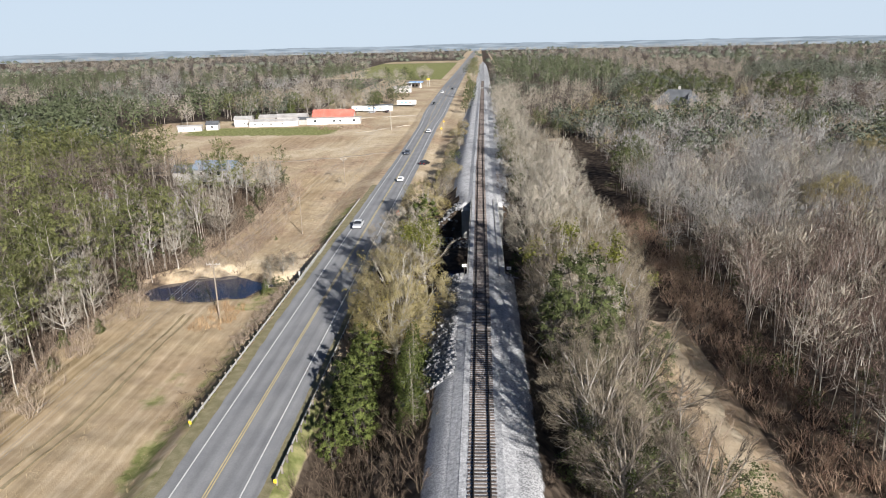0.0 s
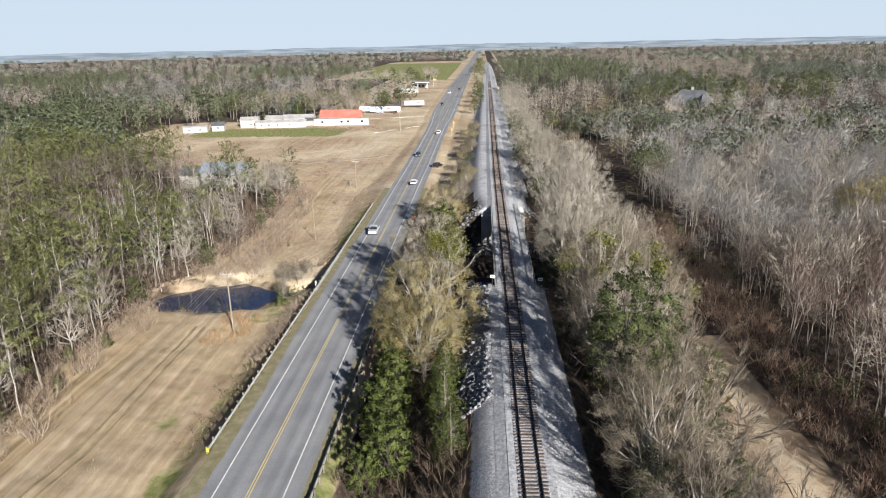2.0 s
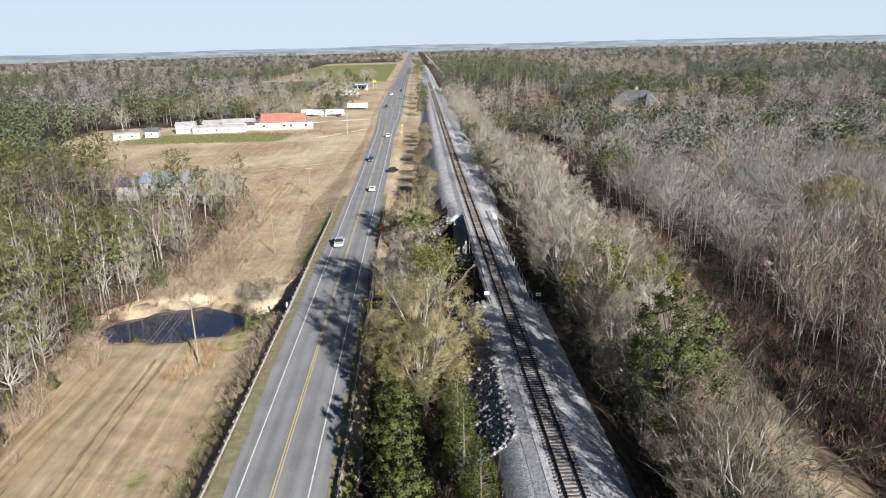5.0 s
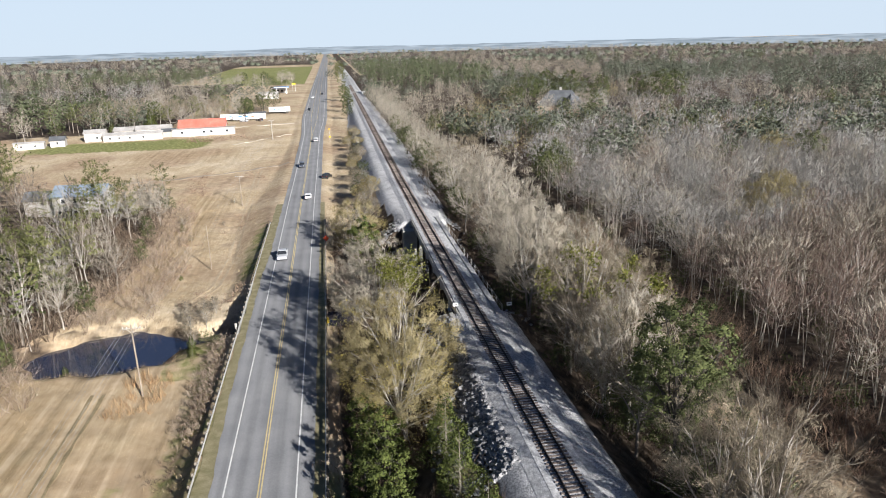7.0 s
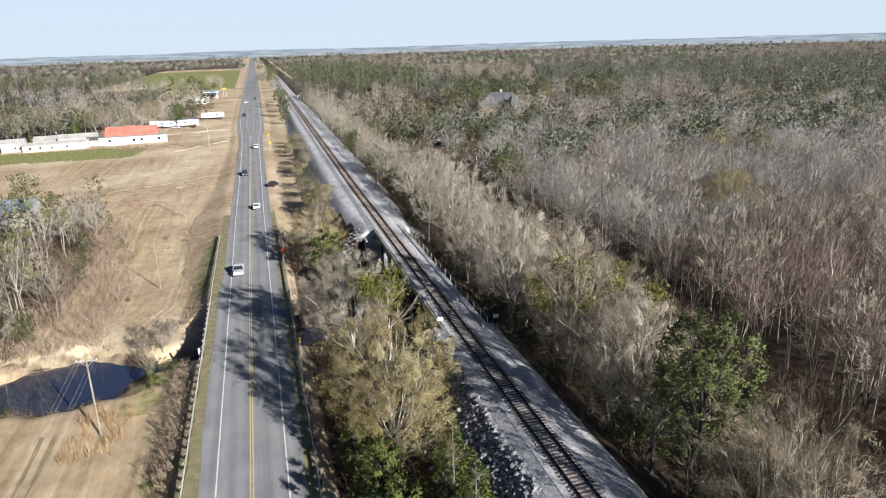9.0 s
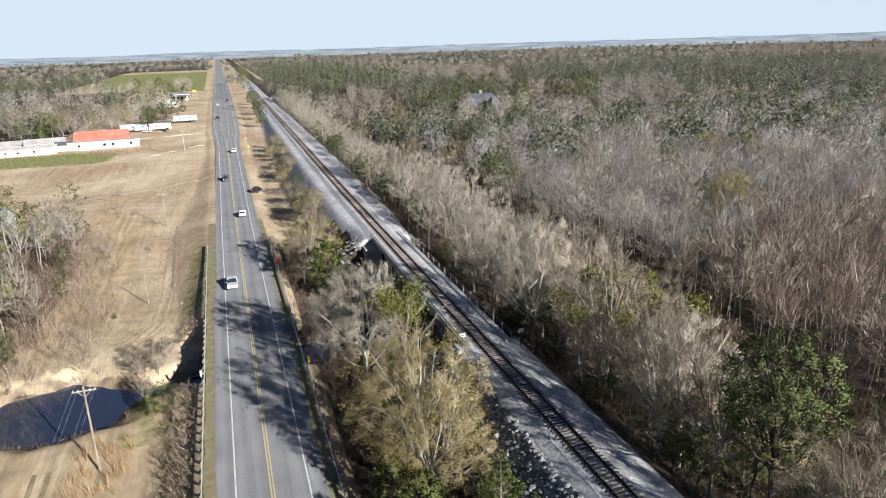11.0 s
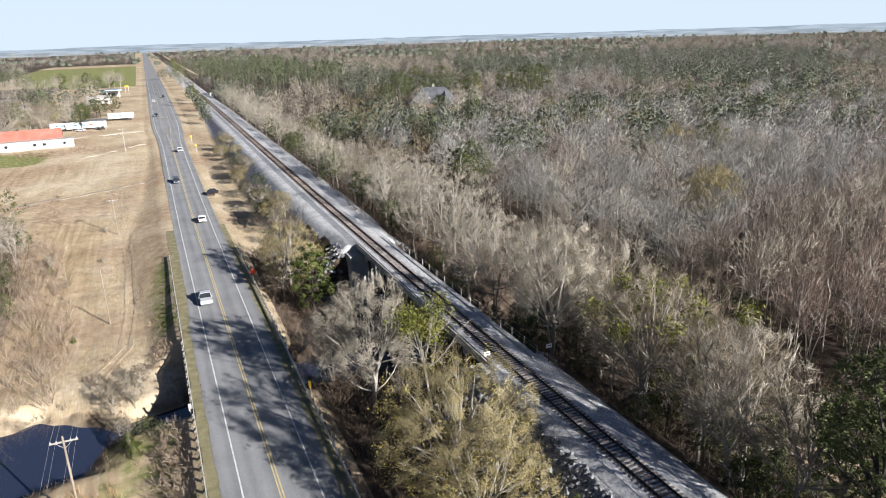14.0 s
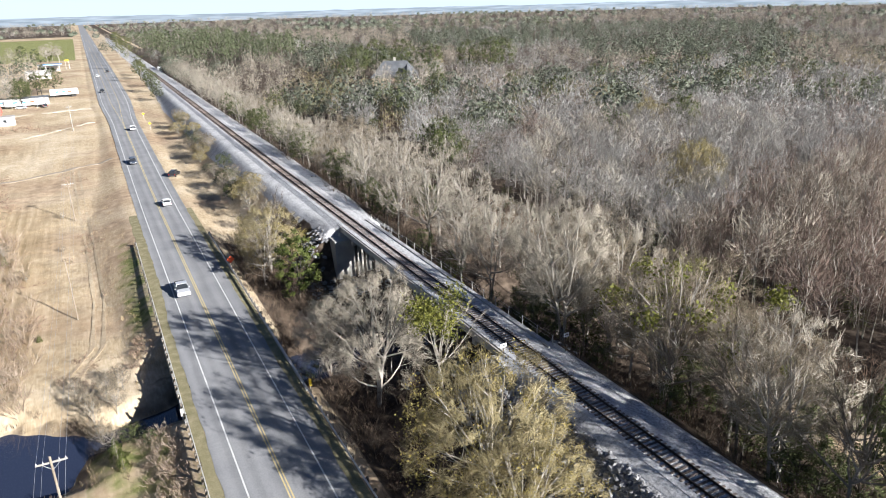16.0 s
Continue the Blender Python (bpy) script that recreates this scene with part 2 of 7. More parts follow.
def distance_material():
    """Far woods as a blue-grey glow, with the haze painted in."""
    m = bpy.data.materials.new("painted haze distance")
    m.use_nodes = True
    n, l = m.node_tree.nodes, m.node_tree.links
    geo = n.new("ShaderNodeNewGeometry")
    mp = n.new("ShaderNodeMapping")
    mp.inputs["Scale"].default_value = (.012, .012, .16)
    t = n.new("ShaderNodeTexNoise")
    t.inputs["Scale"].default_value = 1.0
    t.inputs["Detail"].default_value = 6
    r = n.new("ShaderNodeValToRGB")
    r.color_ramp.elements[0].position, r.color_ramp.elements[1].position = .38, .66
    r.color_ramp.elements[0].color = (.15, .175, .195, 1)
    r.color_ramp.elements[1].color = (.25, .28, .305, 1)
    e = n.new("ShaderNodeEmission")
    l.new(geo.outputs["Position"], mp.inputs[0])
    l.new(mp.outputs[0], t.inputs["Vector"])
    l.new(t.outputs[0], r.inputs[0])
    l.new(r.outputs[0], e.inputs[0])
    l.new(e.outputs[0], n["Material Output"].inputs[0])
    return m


M_DISTANCE = distance_material()


def ground_material():
    """Dry grass, green grass, dead leaves darkened for shade, and stone, mixed by the ground's own cover layer."""
    m = bpy.data.materials.new("open ground")
    m.use_nodes = True
    n, l = m.node_tree.nodes, m.node_tree.links
    b = n["Principled BSDF"]
    b.inputs["Roughness"].default_value = .95
    b.inputs["Specular IOR Level"].default_value = .15
    geo = n.new("ShaderNodeNewGeometry")
    cov = n.new("ShaderNodeAttribute")
    cov.attribute_name = "cover"
    sep = n.new("ShaderNodeSeparateColor")
    l.new(cov.outputs["Color"], sep.inputs[0])

    def noise_tex(scale, detail=5, stretch=None):
        t = n.new("ShaderNodeTexNoise")
        t.inputs["Scale"].default_value = scale
        t.inputs["Detail"].default_value = detail
        if stretch:
            mp = n.new("ShaderNodeMapping")
            mp.inputs["Scale"].default_value = stretch
            mp.inputs["Rotation"].default_value = (0, 0, radians(-2))
            l.new(geo.outputs["Position"], mp.inputs[0])
            l.new(mp.outputs[0], t.inputs["Vector"])
        else:
            l.new(geo.outputs["Position"], t.inputs["Vector"])
        return t.outputs[0]

    def ramp(src, cols, lo=.33, hi=.68):
        r = n.new("ShaderNodeValToRGB")
        el = r.color_ramp.elements
        while len(el) < len(cols):
            el.new(.5)
        for i, c in enumerate(cols):
            el[i].position = lo + (hi - lo) * i / (len(cols) - 1)
            el[i].color = (*c, 1)
        l.new(src, r.inputs[0])
        return r.outputs[0]

    def blend(fac, a, c, kind='MIX'):
        x = n.new("ShaderNodeMix")
        x.data_type = 'RGBA'
        x.blend_type = kind
        if isinstance(fac, float):
            x.inputs[0].default_value = fac
        else:
            l.new(fac, x.inputs[0])
        l.new(a, x.inputs[6])
        l.new(c, x.inputs[7])
        return x.outputs[2]

    def edge(ch, scale):
        a = n.new("ShaderNodeMath")
        a.operation = 'MULTIPLY_ADD'
        a.inputs[1].default_value = .9
        a.inputs[2].default_value = -.45
        l.new(noise_tex(scale, 6), a.inputs[0])
        s2 = n.new("ShaderNodeMath")
        s2.operation = 'ADD'
        l.new(a.outputs[0], s2.inputs[0])
        l.new(sep.outputs[ch], s2.inputs[1])
        k = n.new("ShaderNodeMapRange")
        k.inputs[1].default_value = .38
        k.inputs[2].default_value = .62
        l.new(s2.outputs[0], k.inputs[0])
        return k.outputs[0]

    dry = blend(.5, ramp(noise_tex(.09, 8), [(.33, .25, .155), (.53, .43, .29), (.72, .625, .48)], .38, .62),
                ramp(noise_tex(1.6, 6, (2.2, .35, 1)), [(.33, .255, .165), (.53, .43, .29), (.72, .625, .48)]))
    dry = blend(.3, dry, ramp(noise_tex(.9, 6), [(.2, .13, .075), (.42, .32, .2), (.6, .5, .36)]))
    rust = ramp(noise_tex(.5, 6), [(.17, .105, .066), (.3, .2, .128), (.44, .325, .225)])
    patch = n.new("ShaderNodeMapRange")
    patch.inputs[1].default_value = .47
    patch.inputs[2].default_value = .62
    patch.inputs[4].default_value = .7
    l.new(noise_tex(.045, 4), patch.inputs[0])
    dry = blend(patch.outputs[0], dry, rust)
    green = ramp(noise_tex(.8, 6), [(.13, .145, .045), (.21, .22, .08), (.33, .31, .14)])
    # Leaf brown, darkened to stand for the shade under trees.
    shady_litter = ramp(noise_tex(.6, 6), [(.03, .022, .016), (.066, .049, .036), (.13, .1, .074)])
    stone = blend(.5, ramp(noise_tex(.35, 5), [(.35, .348, .352), (.5, .497, .502), (.64, .636, .64)]),
                  ramp(noise_tex(5.5, 2), [(.07, .07, .072), (.37, .366, .366), (.68, .67, .668)], .38, .62))
    worn = n.new("ShaderNodeMath")
    worn.operation = 'MULTIPLY'
    l.new(cov.outputs["Alpha"], worn.inputs[0])
    l.new(ramp(noise_tex(.22, 5), [(.2, .2, .2), (1, 1, 1), (1, 1, 1)]), worn.inputs[1])
    dry = blend(worn.outputs[0], dry, rust)
    # lines left by mowing
    mown = noise_tex(.9, 3, (1.0, .035, 1))
    near = n.new("ShaderNodeMath")
    near.operation = 'MULTIPLY_ADD'
    near.inputs[1].default_value = .8
    near.inputs[2].default_value = .08
    l.new(cov.outputs["Alpha"], near.inputs[0])
    dry = blend(near.outputs[0], dry, ramp(mown, [(.22, .17, .085), (.38, .29, .165), (.47, .365, .225), (.62, .5, .34)], .34, .66))
    c = blend(edge(0, .35), dry, green)
    c = blend(edge(1, .3), c, shady_litter)
    c = blend(edge(2, .9), c, stone)
    l.new(c, b.inputs["Base Color"])
    bp = n.new("ShaderNodeBump")
    bp.inputs["Strength"].default_value = .6
    bp.inputs["Distance"].default_value = .12
    l.new(noise_tex(6.0, 6), bp.inputs["Height"])
    l.new(bp.outputs[0], b.inputs["Normal"])
    return m


M_GROUND = ground_material()


# ---- builders ----
def mesh_np(name, V, F, mats, index=None, normals=None):
    """A mesh from arrays of vertices and equal-sided faces."""
    me = bpy.data.meshes.new(name)
    V = np.ascontiguousarray(V, dtype=np.float32)
    F = np.ascontiguousarray(F, dtype=np.int32)
    k = F.shape[1]
    me.vertices.add(len(V))
    me.vertices.foreach_set("co", V.ravel())
    me.loops.add(F.size)
    me.loops.foreach_set("vertex_index", F.ravel())
    me.polygons.add(len(F))
    me.polygons.foreach_set("loop_start", np.arange(0, F.size, k, dtype=np.int32))
    for m in mats:
        me.materials.append(m)
    if index is not None:
        me.polygons.foreach_set("material_index", np.ascontiguousarray(index, dtype=np.int32))
    me.polygons.foreach_set("use_smooth", np.full(len(F), normals is not None))
    me.update(calc_edges=True)
    if normals is not None:
        at = me.attributes.new("custom_normal", 'FLOAT_VECTOR', 'POINT')
        at.data.foreach_set("vector", np.ascontiguousarray(normals, dtype=np.float32).ravel())
    return me


def thing(name, at=(0, 0, 0), turn=0.0, label="", category="", group="", kind=""):
    ob = new(name)
    ob.empty_display_size = 0.5
    ob.location = at
    ob.rotation_euler = (0, 0, turn)
    return tagged(ob, label, category, group, kind)


def part(name, bm, material, parent, label=""):
    me = bpy.data.meshes.new(name)
    bm.to_mesh(me)
    bm.free()
    me.materials.append(material)
    ob = new(name, me)
    if parent:
        ob.parent = parent
    return tagged(ob, label)


def box(bm, x0, x1, y0, y1, z0, z1):
    return bmesh.ops.create_cube(bm, size=1, matrix=Matrix.Translation(((x0 + x1) / 2, (y0 + y1) / 2, (z0 + z1) / 2)) @ Matrix.Diagonal((x1 - x0, y1 - y0, z1 - z0, 1)))["verts"]


def boxes(*dims, bevel=0.0):
    bm = bmesh.new()
    for d in dims:
        box(bm, *d)
    if bevel:
        bmesh.ops.bevel(bm, geom=bm.edges[:], offset=bevel, segments=1, affect='EDGES')
    return bm


def rod(bm, p, q, r0, r1=None, n=8):
    p, q = Vector(p), Vector(q)
    d = q - p
    m = Matrix.Translation((p + q) / 2) @ d.to_track_quat('Z', 'Y').to_matrix().to_4x4()
    bmesh.ops.create_cone(bm, cap_ends=True, segments=n, radius1=r0, radius2=r0 if r1 is None else r1, depth=d.length, matrix=m)


def rods(*items, n=8):
    bm = bmesh.new()
    for it in items:
        rod(bm, *it, n=n)
    return bm


def prism(bm, poly, y0, y1):
    """Extrudes an x-z outline from y0 to y1."""
    a = [bm.verts.new((x, y0, z)) for x, z in poly]
    c = [bm.verts.new((x, y1, z)) for x, z in poly]
    k = len(poly)
    bm.faces.new(a)
    bm.faces.new(c[::-1])
    for i in range(k):
        bm.faces.new((a[i], c[i], c[(i + 1) % k], a[(i + 1) % k]))
    bmesh.ops.recalc_face_normals(bm, faces=bm.faces[:])


# ---- shape of the land ----
def ease(a, b, x):
    t = np.clip((x - a) / (b - a), 0, 1)
    return t * t * (3 - 2 * t)


def road_level(y):
    return np.interp(y, [240, 354, 430, 600, 1000, 4600], [-6.15, -4.4, -2.6, -.8, -.8, 10])


def left_level(y):
    return np.interp(y, [40, 60, 160, 240, 320, 354, 430, 600, 1000, 4600], [-8, -8.4, -9.2, -7.4, -5.2, -4.5, -2.7, -.9, -.9, 10])


def mid_level(y):
    return np.interp(y, [60, 150, 190, 240, 354, 430, 600, 1000, 4600], [-8.4, -8.8, -7, -6.5, -4.7, -2.9, -1, -1, 10])


def right_level(y):
    return np.interp(y, [60, 200, 354, 430, 600, 1000, 4600], [-8.4, -8.3, -6, -4, -1.6, -1, 10])


CREEK = [(90, 150), (45, 131), (0, 124), (-28, 121), (-40, 118), (-50, 116)]


def creek_distance(x, y):
    d = np.full(np.shape(x), 1e9)
    for (ax, ay), (bx, by) in zip(CREEK, CREEK[1:]):
        ux, uy = bx - ax, by - ay
        t = np.clip(((x - ax) * ux + (y - ay) * uy) / (ux * ux + uy * uy), 0, 1)
        d = np.minimum(d, np.hypot(x - ax - t * ux, y - ay - t * uy))
    return d


TRACK_GAP = (96.5, 150.0)
ROAD_GAP = (110.0, 132.5)


def end_drop(y, gap, slope, far=None):
    return np.maximum(0, np.minimum((y - gap[0]) / slope, (gap[1] - y) / (far or slope)))


def drift(y):
    """The slight swing to the right of road and railway in the distance."""
    return .0055 * np.maximum(0, np.asarray(y, float) - 200)


def embankments(x, y):
    x = x - drift(y)
    wl = 3.6 + 2.0 * ease(150, 175, y)
    wr = 4.4 + 1.6 * ease(150, 175, y)
    lat = np.where(x < 0, np.maximum(0, -x - wl) / 1.25, np.maximum(0, x - wr) / 1.35)
    tr = -.62 - np.maximum(lat, end_drop(y, TRACK_GAP, 1.25, .3))
    wide = 6.9 + 1.8 * ease(330, 410, y)
    lat2 = np.maximum(0, np.abs(x + 28) - wide) / (1.7 + 2.0 * ease(140, 200, y))
    rd = road_level(y) - .12 + .11 * (1 - ease(220, 300, y)) - np.maximum(lat2, end_drop(y, ROAD_GAP, 1.2))
    return tr, rd


def bumps(x, y):
    return (.16 * np.sin(x * .31 + 1.3 * np.sin(y * .17)) * np.sin(y * .23 + x * .05) + .1 * np.sin(x * .83 + y * .61) * np.sin(y * .71 - x * .37))


def ground_height(x, y):
    x, y = np.asarray(x, float), np.asarray(y, float)
    base = left_level(y) + (mid_level(y) - left_level(y)) * ease(-30, -26, x)
    base = base + (right_level(y) - base) * ease(-2, 2, x)
    base = base + bumps(x, y) - .7 * ease(27, 30, x) * (1 - ease(36, 39, x)) * (1 - ease(240, 290, y))
    base = base - .6 * (1 - ease(7, 13, np.abs(x - drift(y) + 28))) * ease(200, 240, y)
    tr, rd = embankments(x, y)
    d = creek_distance(x, y)
    cut = -11.2 + np.maximum(0, d - (1.0 + 2.6 * ease(-36, -30, x))) * .75
    base = np.minimum(base, np.where(d < 14, cut, 1e9))
    r = np.hypot((x + 56) / 11.5, (y - 115.6 - .06 * (x + 56)) / 8.0)
    q = np.arctan2(y - 115.6, x + 56)
    r = r * (1 + .06 * np.sin(3 * q + .8) + .045 * np.sin(7 * q + 2.1) + .03 * np.sin(13 * q))
    base = np.minimum(base, np.where(r < 1.6, -11.7 + np.maximum(0, r - .72) * 4.2, 1e9))
    return np.maximum(np.maximum(base, tr), rd)


def left_wood(x, y):
    e = np.interp(y, [40, 63, 84, 95, 110, 118, 126, 153, 205, 214], [-60, -63, -67, -66, -67.5, -68.5, -64, -60, -64, -69])
    far = np.interp(x, [-260, -200, -150, -110, -68], [420, 330, 262, 226, 212])
    return (x < e) & (y < far)


def in_row(x, y):
    return (x > 7.5) & (x < 24.5) & (y > 26)


def right_wood(x, y):
    return (x > np.interp(y, [40, 150, 200, 250, 290, 310], [41.5, 41, 43, 47, 47, 26]))


def mid_strip(x, y):
    return (x > -19.5) & (x < -6.5) & (y < 172)


# ---- ground sheet ----
def make_ground():
    xs = np.unique(np.concatenate([-80 - np.geomspace(1, 4400, 46), np.arange(-80, 50, 1.0), 50 + np.geomspace(1, 4400, 50)]))
    ys = np.unique(np.concatenate([np.linspace(-300, 14, 20), np.arange(15, 230, 1.1), 230 + np.geomspace(1, 4500, 90)]))
    X, Y = np.meshgrid(xs, ys)
    Z = ground_height(X, Y)
    nx, ny = len(xs), len(ys)
    V = np.stack([X.ravel(), Y.ravel(), Z.ravel()], 1)
    i = np.arange(nx * ny).reshape(ny, nx)
    F = np.stack([i[:-1, :-1].ravel(), i[:-1, 1:].ravel(), i[1:, 1:].ravel(), i[1:, :-1].ravel()], 1)
    me = mesh_np("ground", V, F, [M_GROUND])
    me.polygons.foreach_set("use_smooth", np.ones(len(F), dtype=bool))
    x, y = X.ravel(), Y.ravel()
    tr, rd = embankments(x, y)
    z = Z.ravel()
    stone = ((np.abs(z - tr) < .05) & (z > np.where(y > 190, -4.2, np.where((y < 66) & (x < 0), -2.3, -1.8)))) * 1.0
    # Dead leaves of the woods, painted dark for the crowns' shade.
    shady_litter = (left_wood(x + 2, y) | in_row(x + 2, y) | (right_wood(x, y) & (y < 4000)) | mid_strip(x, y)) * 1.0
    shady_litter = np.maximum(shady_litter, ((x < -178) & (y > 330)) * .9)
    shady_litter = np.maximum(shady_litter, ((x < -100) & (y > 374) & (y < 760)) * .9)
    shady_litter = np.maximum(shady_litter, ((x < -42) & (y > 1330)) * .9)
    shady_litter = np.maximum(shady_litter, ((x > -62) & (x < -54) & (y > 124) & (y < 205)) * .3)
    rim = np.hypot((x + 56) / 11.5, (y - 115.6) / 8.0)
    shady_litter = np.maximum(shady_litter, ((rim > .8) & (rim < 1.25)) * .48)
    shady_litter = np.maximum(shady_litter, ((creek_distance(x, y) < 7) & (x > -48)) * np.where(x > -34, .8, .4))
    # Bank foot and ground below the bridge painted dark where shade falls.
    shady_litter = np.maximum(shady_litter, ((x > 4) & (x < np.where(y < 100, 25, 28)) & (y < 900)) * 1.0)
    shady_litter = np.maximum(shady_litter, ((np.abs(x) < 20) & (y < 165)) * 1.0)
    # Wood edge, and a clearing darkened for the wood's shadow on it.
    shady_litter = np.maximum(shady_litter, ((x > 33.5) & (x < 60) & (y < 300)) * np.where(y < 80, .6, .78))
    shady_litter = np.maximum(shady_litter, ((x > 26) & (x < 36) & (y > 96) & (y < 300)) * .75)
    green = ((x > -40) & (x < -34.3) & (y > 40) & (y < 100)) * .44
    green = np.maximum(green, np.exp(-((x + 39) / 2.2) ** 2 - ((y - 54) / 7) ** 2) * .8)
    green = np.maximum(green, ((x > -22.4) & (x < -19.5)) * (.75 - .6 * ease(58, 80, y)) * (y < 108))
    green = np.maximum(green, ((x < -33.4) & (x > -34.9) & (y < 180)) * .6)
    green = np.maximum(green, np.exp(-((x + 36.5) / 3.6) ** 2) * ease(130, 144, y) * (1 - ease(170, 195, y)) * .6)
    green = np.maximum(green, ((x > -46) & (x < -36) & (y > 100) & (y < 118)) * .5)
    green = np.maximum(green, ease(-160, -145, x) * (1 - ease(-82, -62, x)) * ease(311, 324, y + .06 * (x + 100)) * (1 - ease(340, 350, y)) * .92)
    green = np.maximum(green, ((x > -145 - (y - 839) * .126) & (x < -40) & (y > 740) & (y < 1320)) * 1.0)
    brown = ease(-66, -60, x) * (1 - ease(-54, -49, x)) * ease(122, 140, y) * (1 - ease(190, 210, y)) * .4
    brown = np.maximum(brown, (1 - ease(-60, -50, x)) * (1 - ease(80, 100, y)) * .9)
    brown = np.maximum(brown, ease(-105, -95, x) * (1 - ease(-62, -50, x)) * ease(280, 292, y) * (1 - ease(306, 314, y)) * .3)
    brown = np.maximum(brown, (1 - ease(95, 130, y)) * (x < -36) * .45)
    brown = np.maximum(brown, ease(-40, -36.5, x) * (1 - ease(-35, -34, x)) * ease(62, 70, y) * (1 - ease(100, 112, y)) * .5)
    brown = np.maximum(brown, np.exp(-((x + 57) / 7) ** 2) * ease(128, 150, y) * (1 - ease(215, 235, y)) * .75)
    green = np.maximum(green, np.exp(-((x + 38.5) / 3.2) ** 2) * ease(46, 56, y) * (1 - ease(100, 110, y)) * .5)
    green = np.maximum(green, np.exp(-((x + 44) / 5) ** 2 - ((y - 70) / 12) ** 2) * .42)
    col = np.stack([green, shady_litter, stone, brown], 1).astype(np.float32)
    at = me.attributes.new("cover", 'FLOAT_COLOR', 'POINT')
    at.data.foreach_set("color", col.ravel())
    ob = new("ground", me)
    tagged(ob, "dry tan grassland and shade-darkened dead leaves around road and railway", "ground", kind="structure")


make_ground()

bm = bmesh.new()
bmesh.ops.create_grid(bm, x_segments=40, y_segments=14, size=1, matrix=Matrix.Translation((-32, 124, -10.55)) @ Matrix.Diagonal((42, 24, 1, 1)))
water = part("water", bm, M_WATER, None)
tagged(water, "still dark pond and creek water under the bridges", "water", kind="structure")


# ---- road ----
def strip(name, x0, x1, ys, level, thick, material, parent, label="", kind="", lift=0.0):
    """A long bar that follows a level; x0 and x1 may be functions of y."""
    ys = np.asarray(ys, float)
    a = np.array([x0(v) if callable(x0) else x0 for v in ys]) + drift(ys)
    b = np.array([x1(v) if callable(x1) else x1 for v in ys]) + drift(ys)
    z = np.array([float(level(v)) for v in ys]) + lift
    k = len(ys)
    V = np.concatenate([np.stack([a, ys, z], 1), np.stack([b, ys, z], 1), np.stack([b, ys, z - thick], 1), np.stack([a, ys, z - thick], 1)])
    i = np.arange(k - 1)
    F = []
    for s in range(4):
        t = (s + 1) % 4
        F.append(np.stack([s * k + i, t * k + i, t * k + i + 1, s * k + i + 1], 1)[:, ::-1])
    F.append(np.array([[0, k, 2 * k, 3 * k], [4 * k - 1, 3 * k - 1, 2 * k - 1, k - 1]]))
    ob = new(name, mesh_np(name, V, np.concatenate(F), [material]))
    if parent:
        ob.parent = parent
    tagged(ob, label, kind=kind)
    return ob


ROAD_YS = np.concatenate([np.arange(-60, 300, 6.0), np.arange(300, 620, 8.0), np.geomspace(620, 4300, 40)])
road_widen = lambda v: 1.8 * float(ease(330, 410, v))
bridge_edge = lambda v: .55 * float(ease(66, 92, v) * (1 - ease(136, 152, v)))
road = strip("road", lambda v: -32.8 - bridge_edge(v) - road_widen(v) + .12 * math.sin(v * .9) * math.sin(v * .37), lambda v: -22.45 + road_widen(v) + .1 * math.sin(v * .8 + 2) * math.sin(v * .31),
             np.concatenate([np.arange(-60, 200, 1.5), ROAD_YS[ROAD_YS > 200]]), road_level, .3, M_ROAD, None, kind="structure", lift=.04)
tagged(road, "grey two-lane asphalt highway with worn wheel tracks", "road")
NEAR = ROAD_YS[ROAD_YS < 1500]
strip("edge_line", lambda v: -31.44 - road_widen(v), lambda v: -31.28 - road_widen(v), NEAR, road_level, .008, M_WHITE_LINE, road, "worn white edge line", lift=.046)
strip("edge_line", lambda v: -24.27 + road_widen(v), lambda v: -24.11 + road_widen(v), NEAR, road_level, .008, M_WHITE_LINE, road, "worn white edge line", lift=.046)
strip("centre_line", lambda v: -28.05 - road_widen(v) * .9, lambda v: -27.91 - road_widen(v) * .9, NEAR, road_level, .008, M_YELLOW_LINE, road, "yellow centre line", lift=.046)
strip("centre_line", lambda v: -27.76 + road_widen(v) * .9, lambda v: -27.62 + road_widen(v) * .9, NEAR, road_level, .008, M_YELLOW_LINE, road, "yellow centre line", lift=.046)
for k in range(17):
    y0 = 365 + k * 6
    bm = bmesh.new()
    w = 1.55 * float(ease(330, 410, y0))
    c = -27.84 + float(drift(y0))
    z = float(road_level(y0)) + .048
    v = [bm.verts.new(p) for p in ((c - w, y0, z), (c + w, y0 + 3.0, z + .02), (c + w, y0 + 3.6, z + .02), (c - w, y0 + .6, z))]
    bm.faces.new(v)
    bmesh.ops.solidify(bm, geom=bm.faces[:], thickness=.006)
    part("hatch_bar", bm, M_WHITE_LINE, road, "white painted hatch bar")

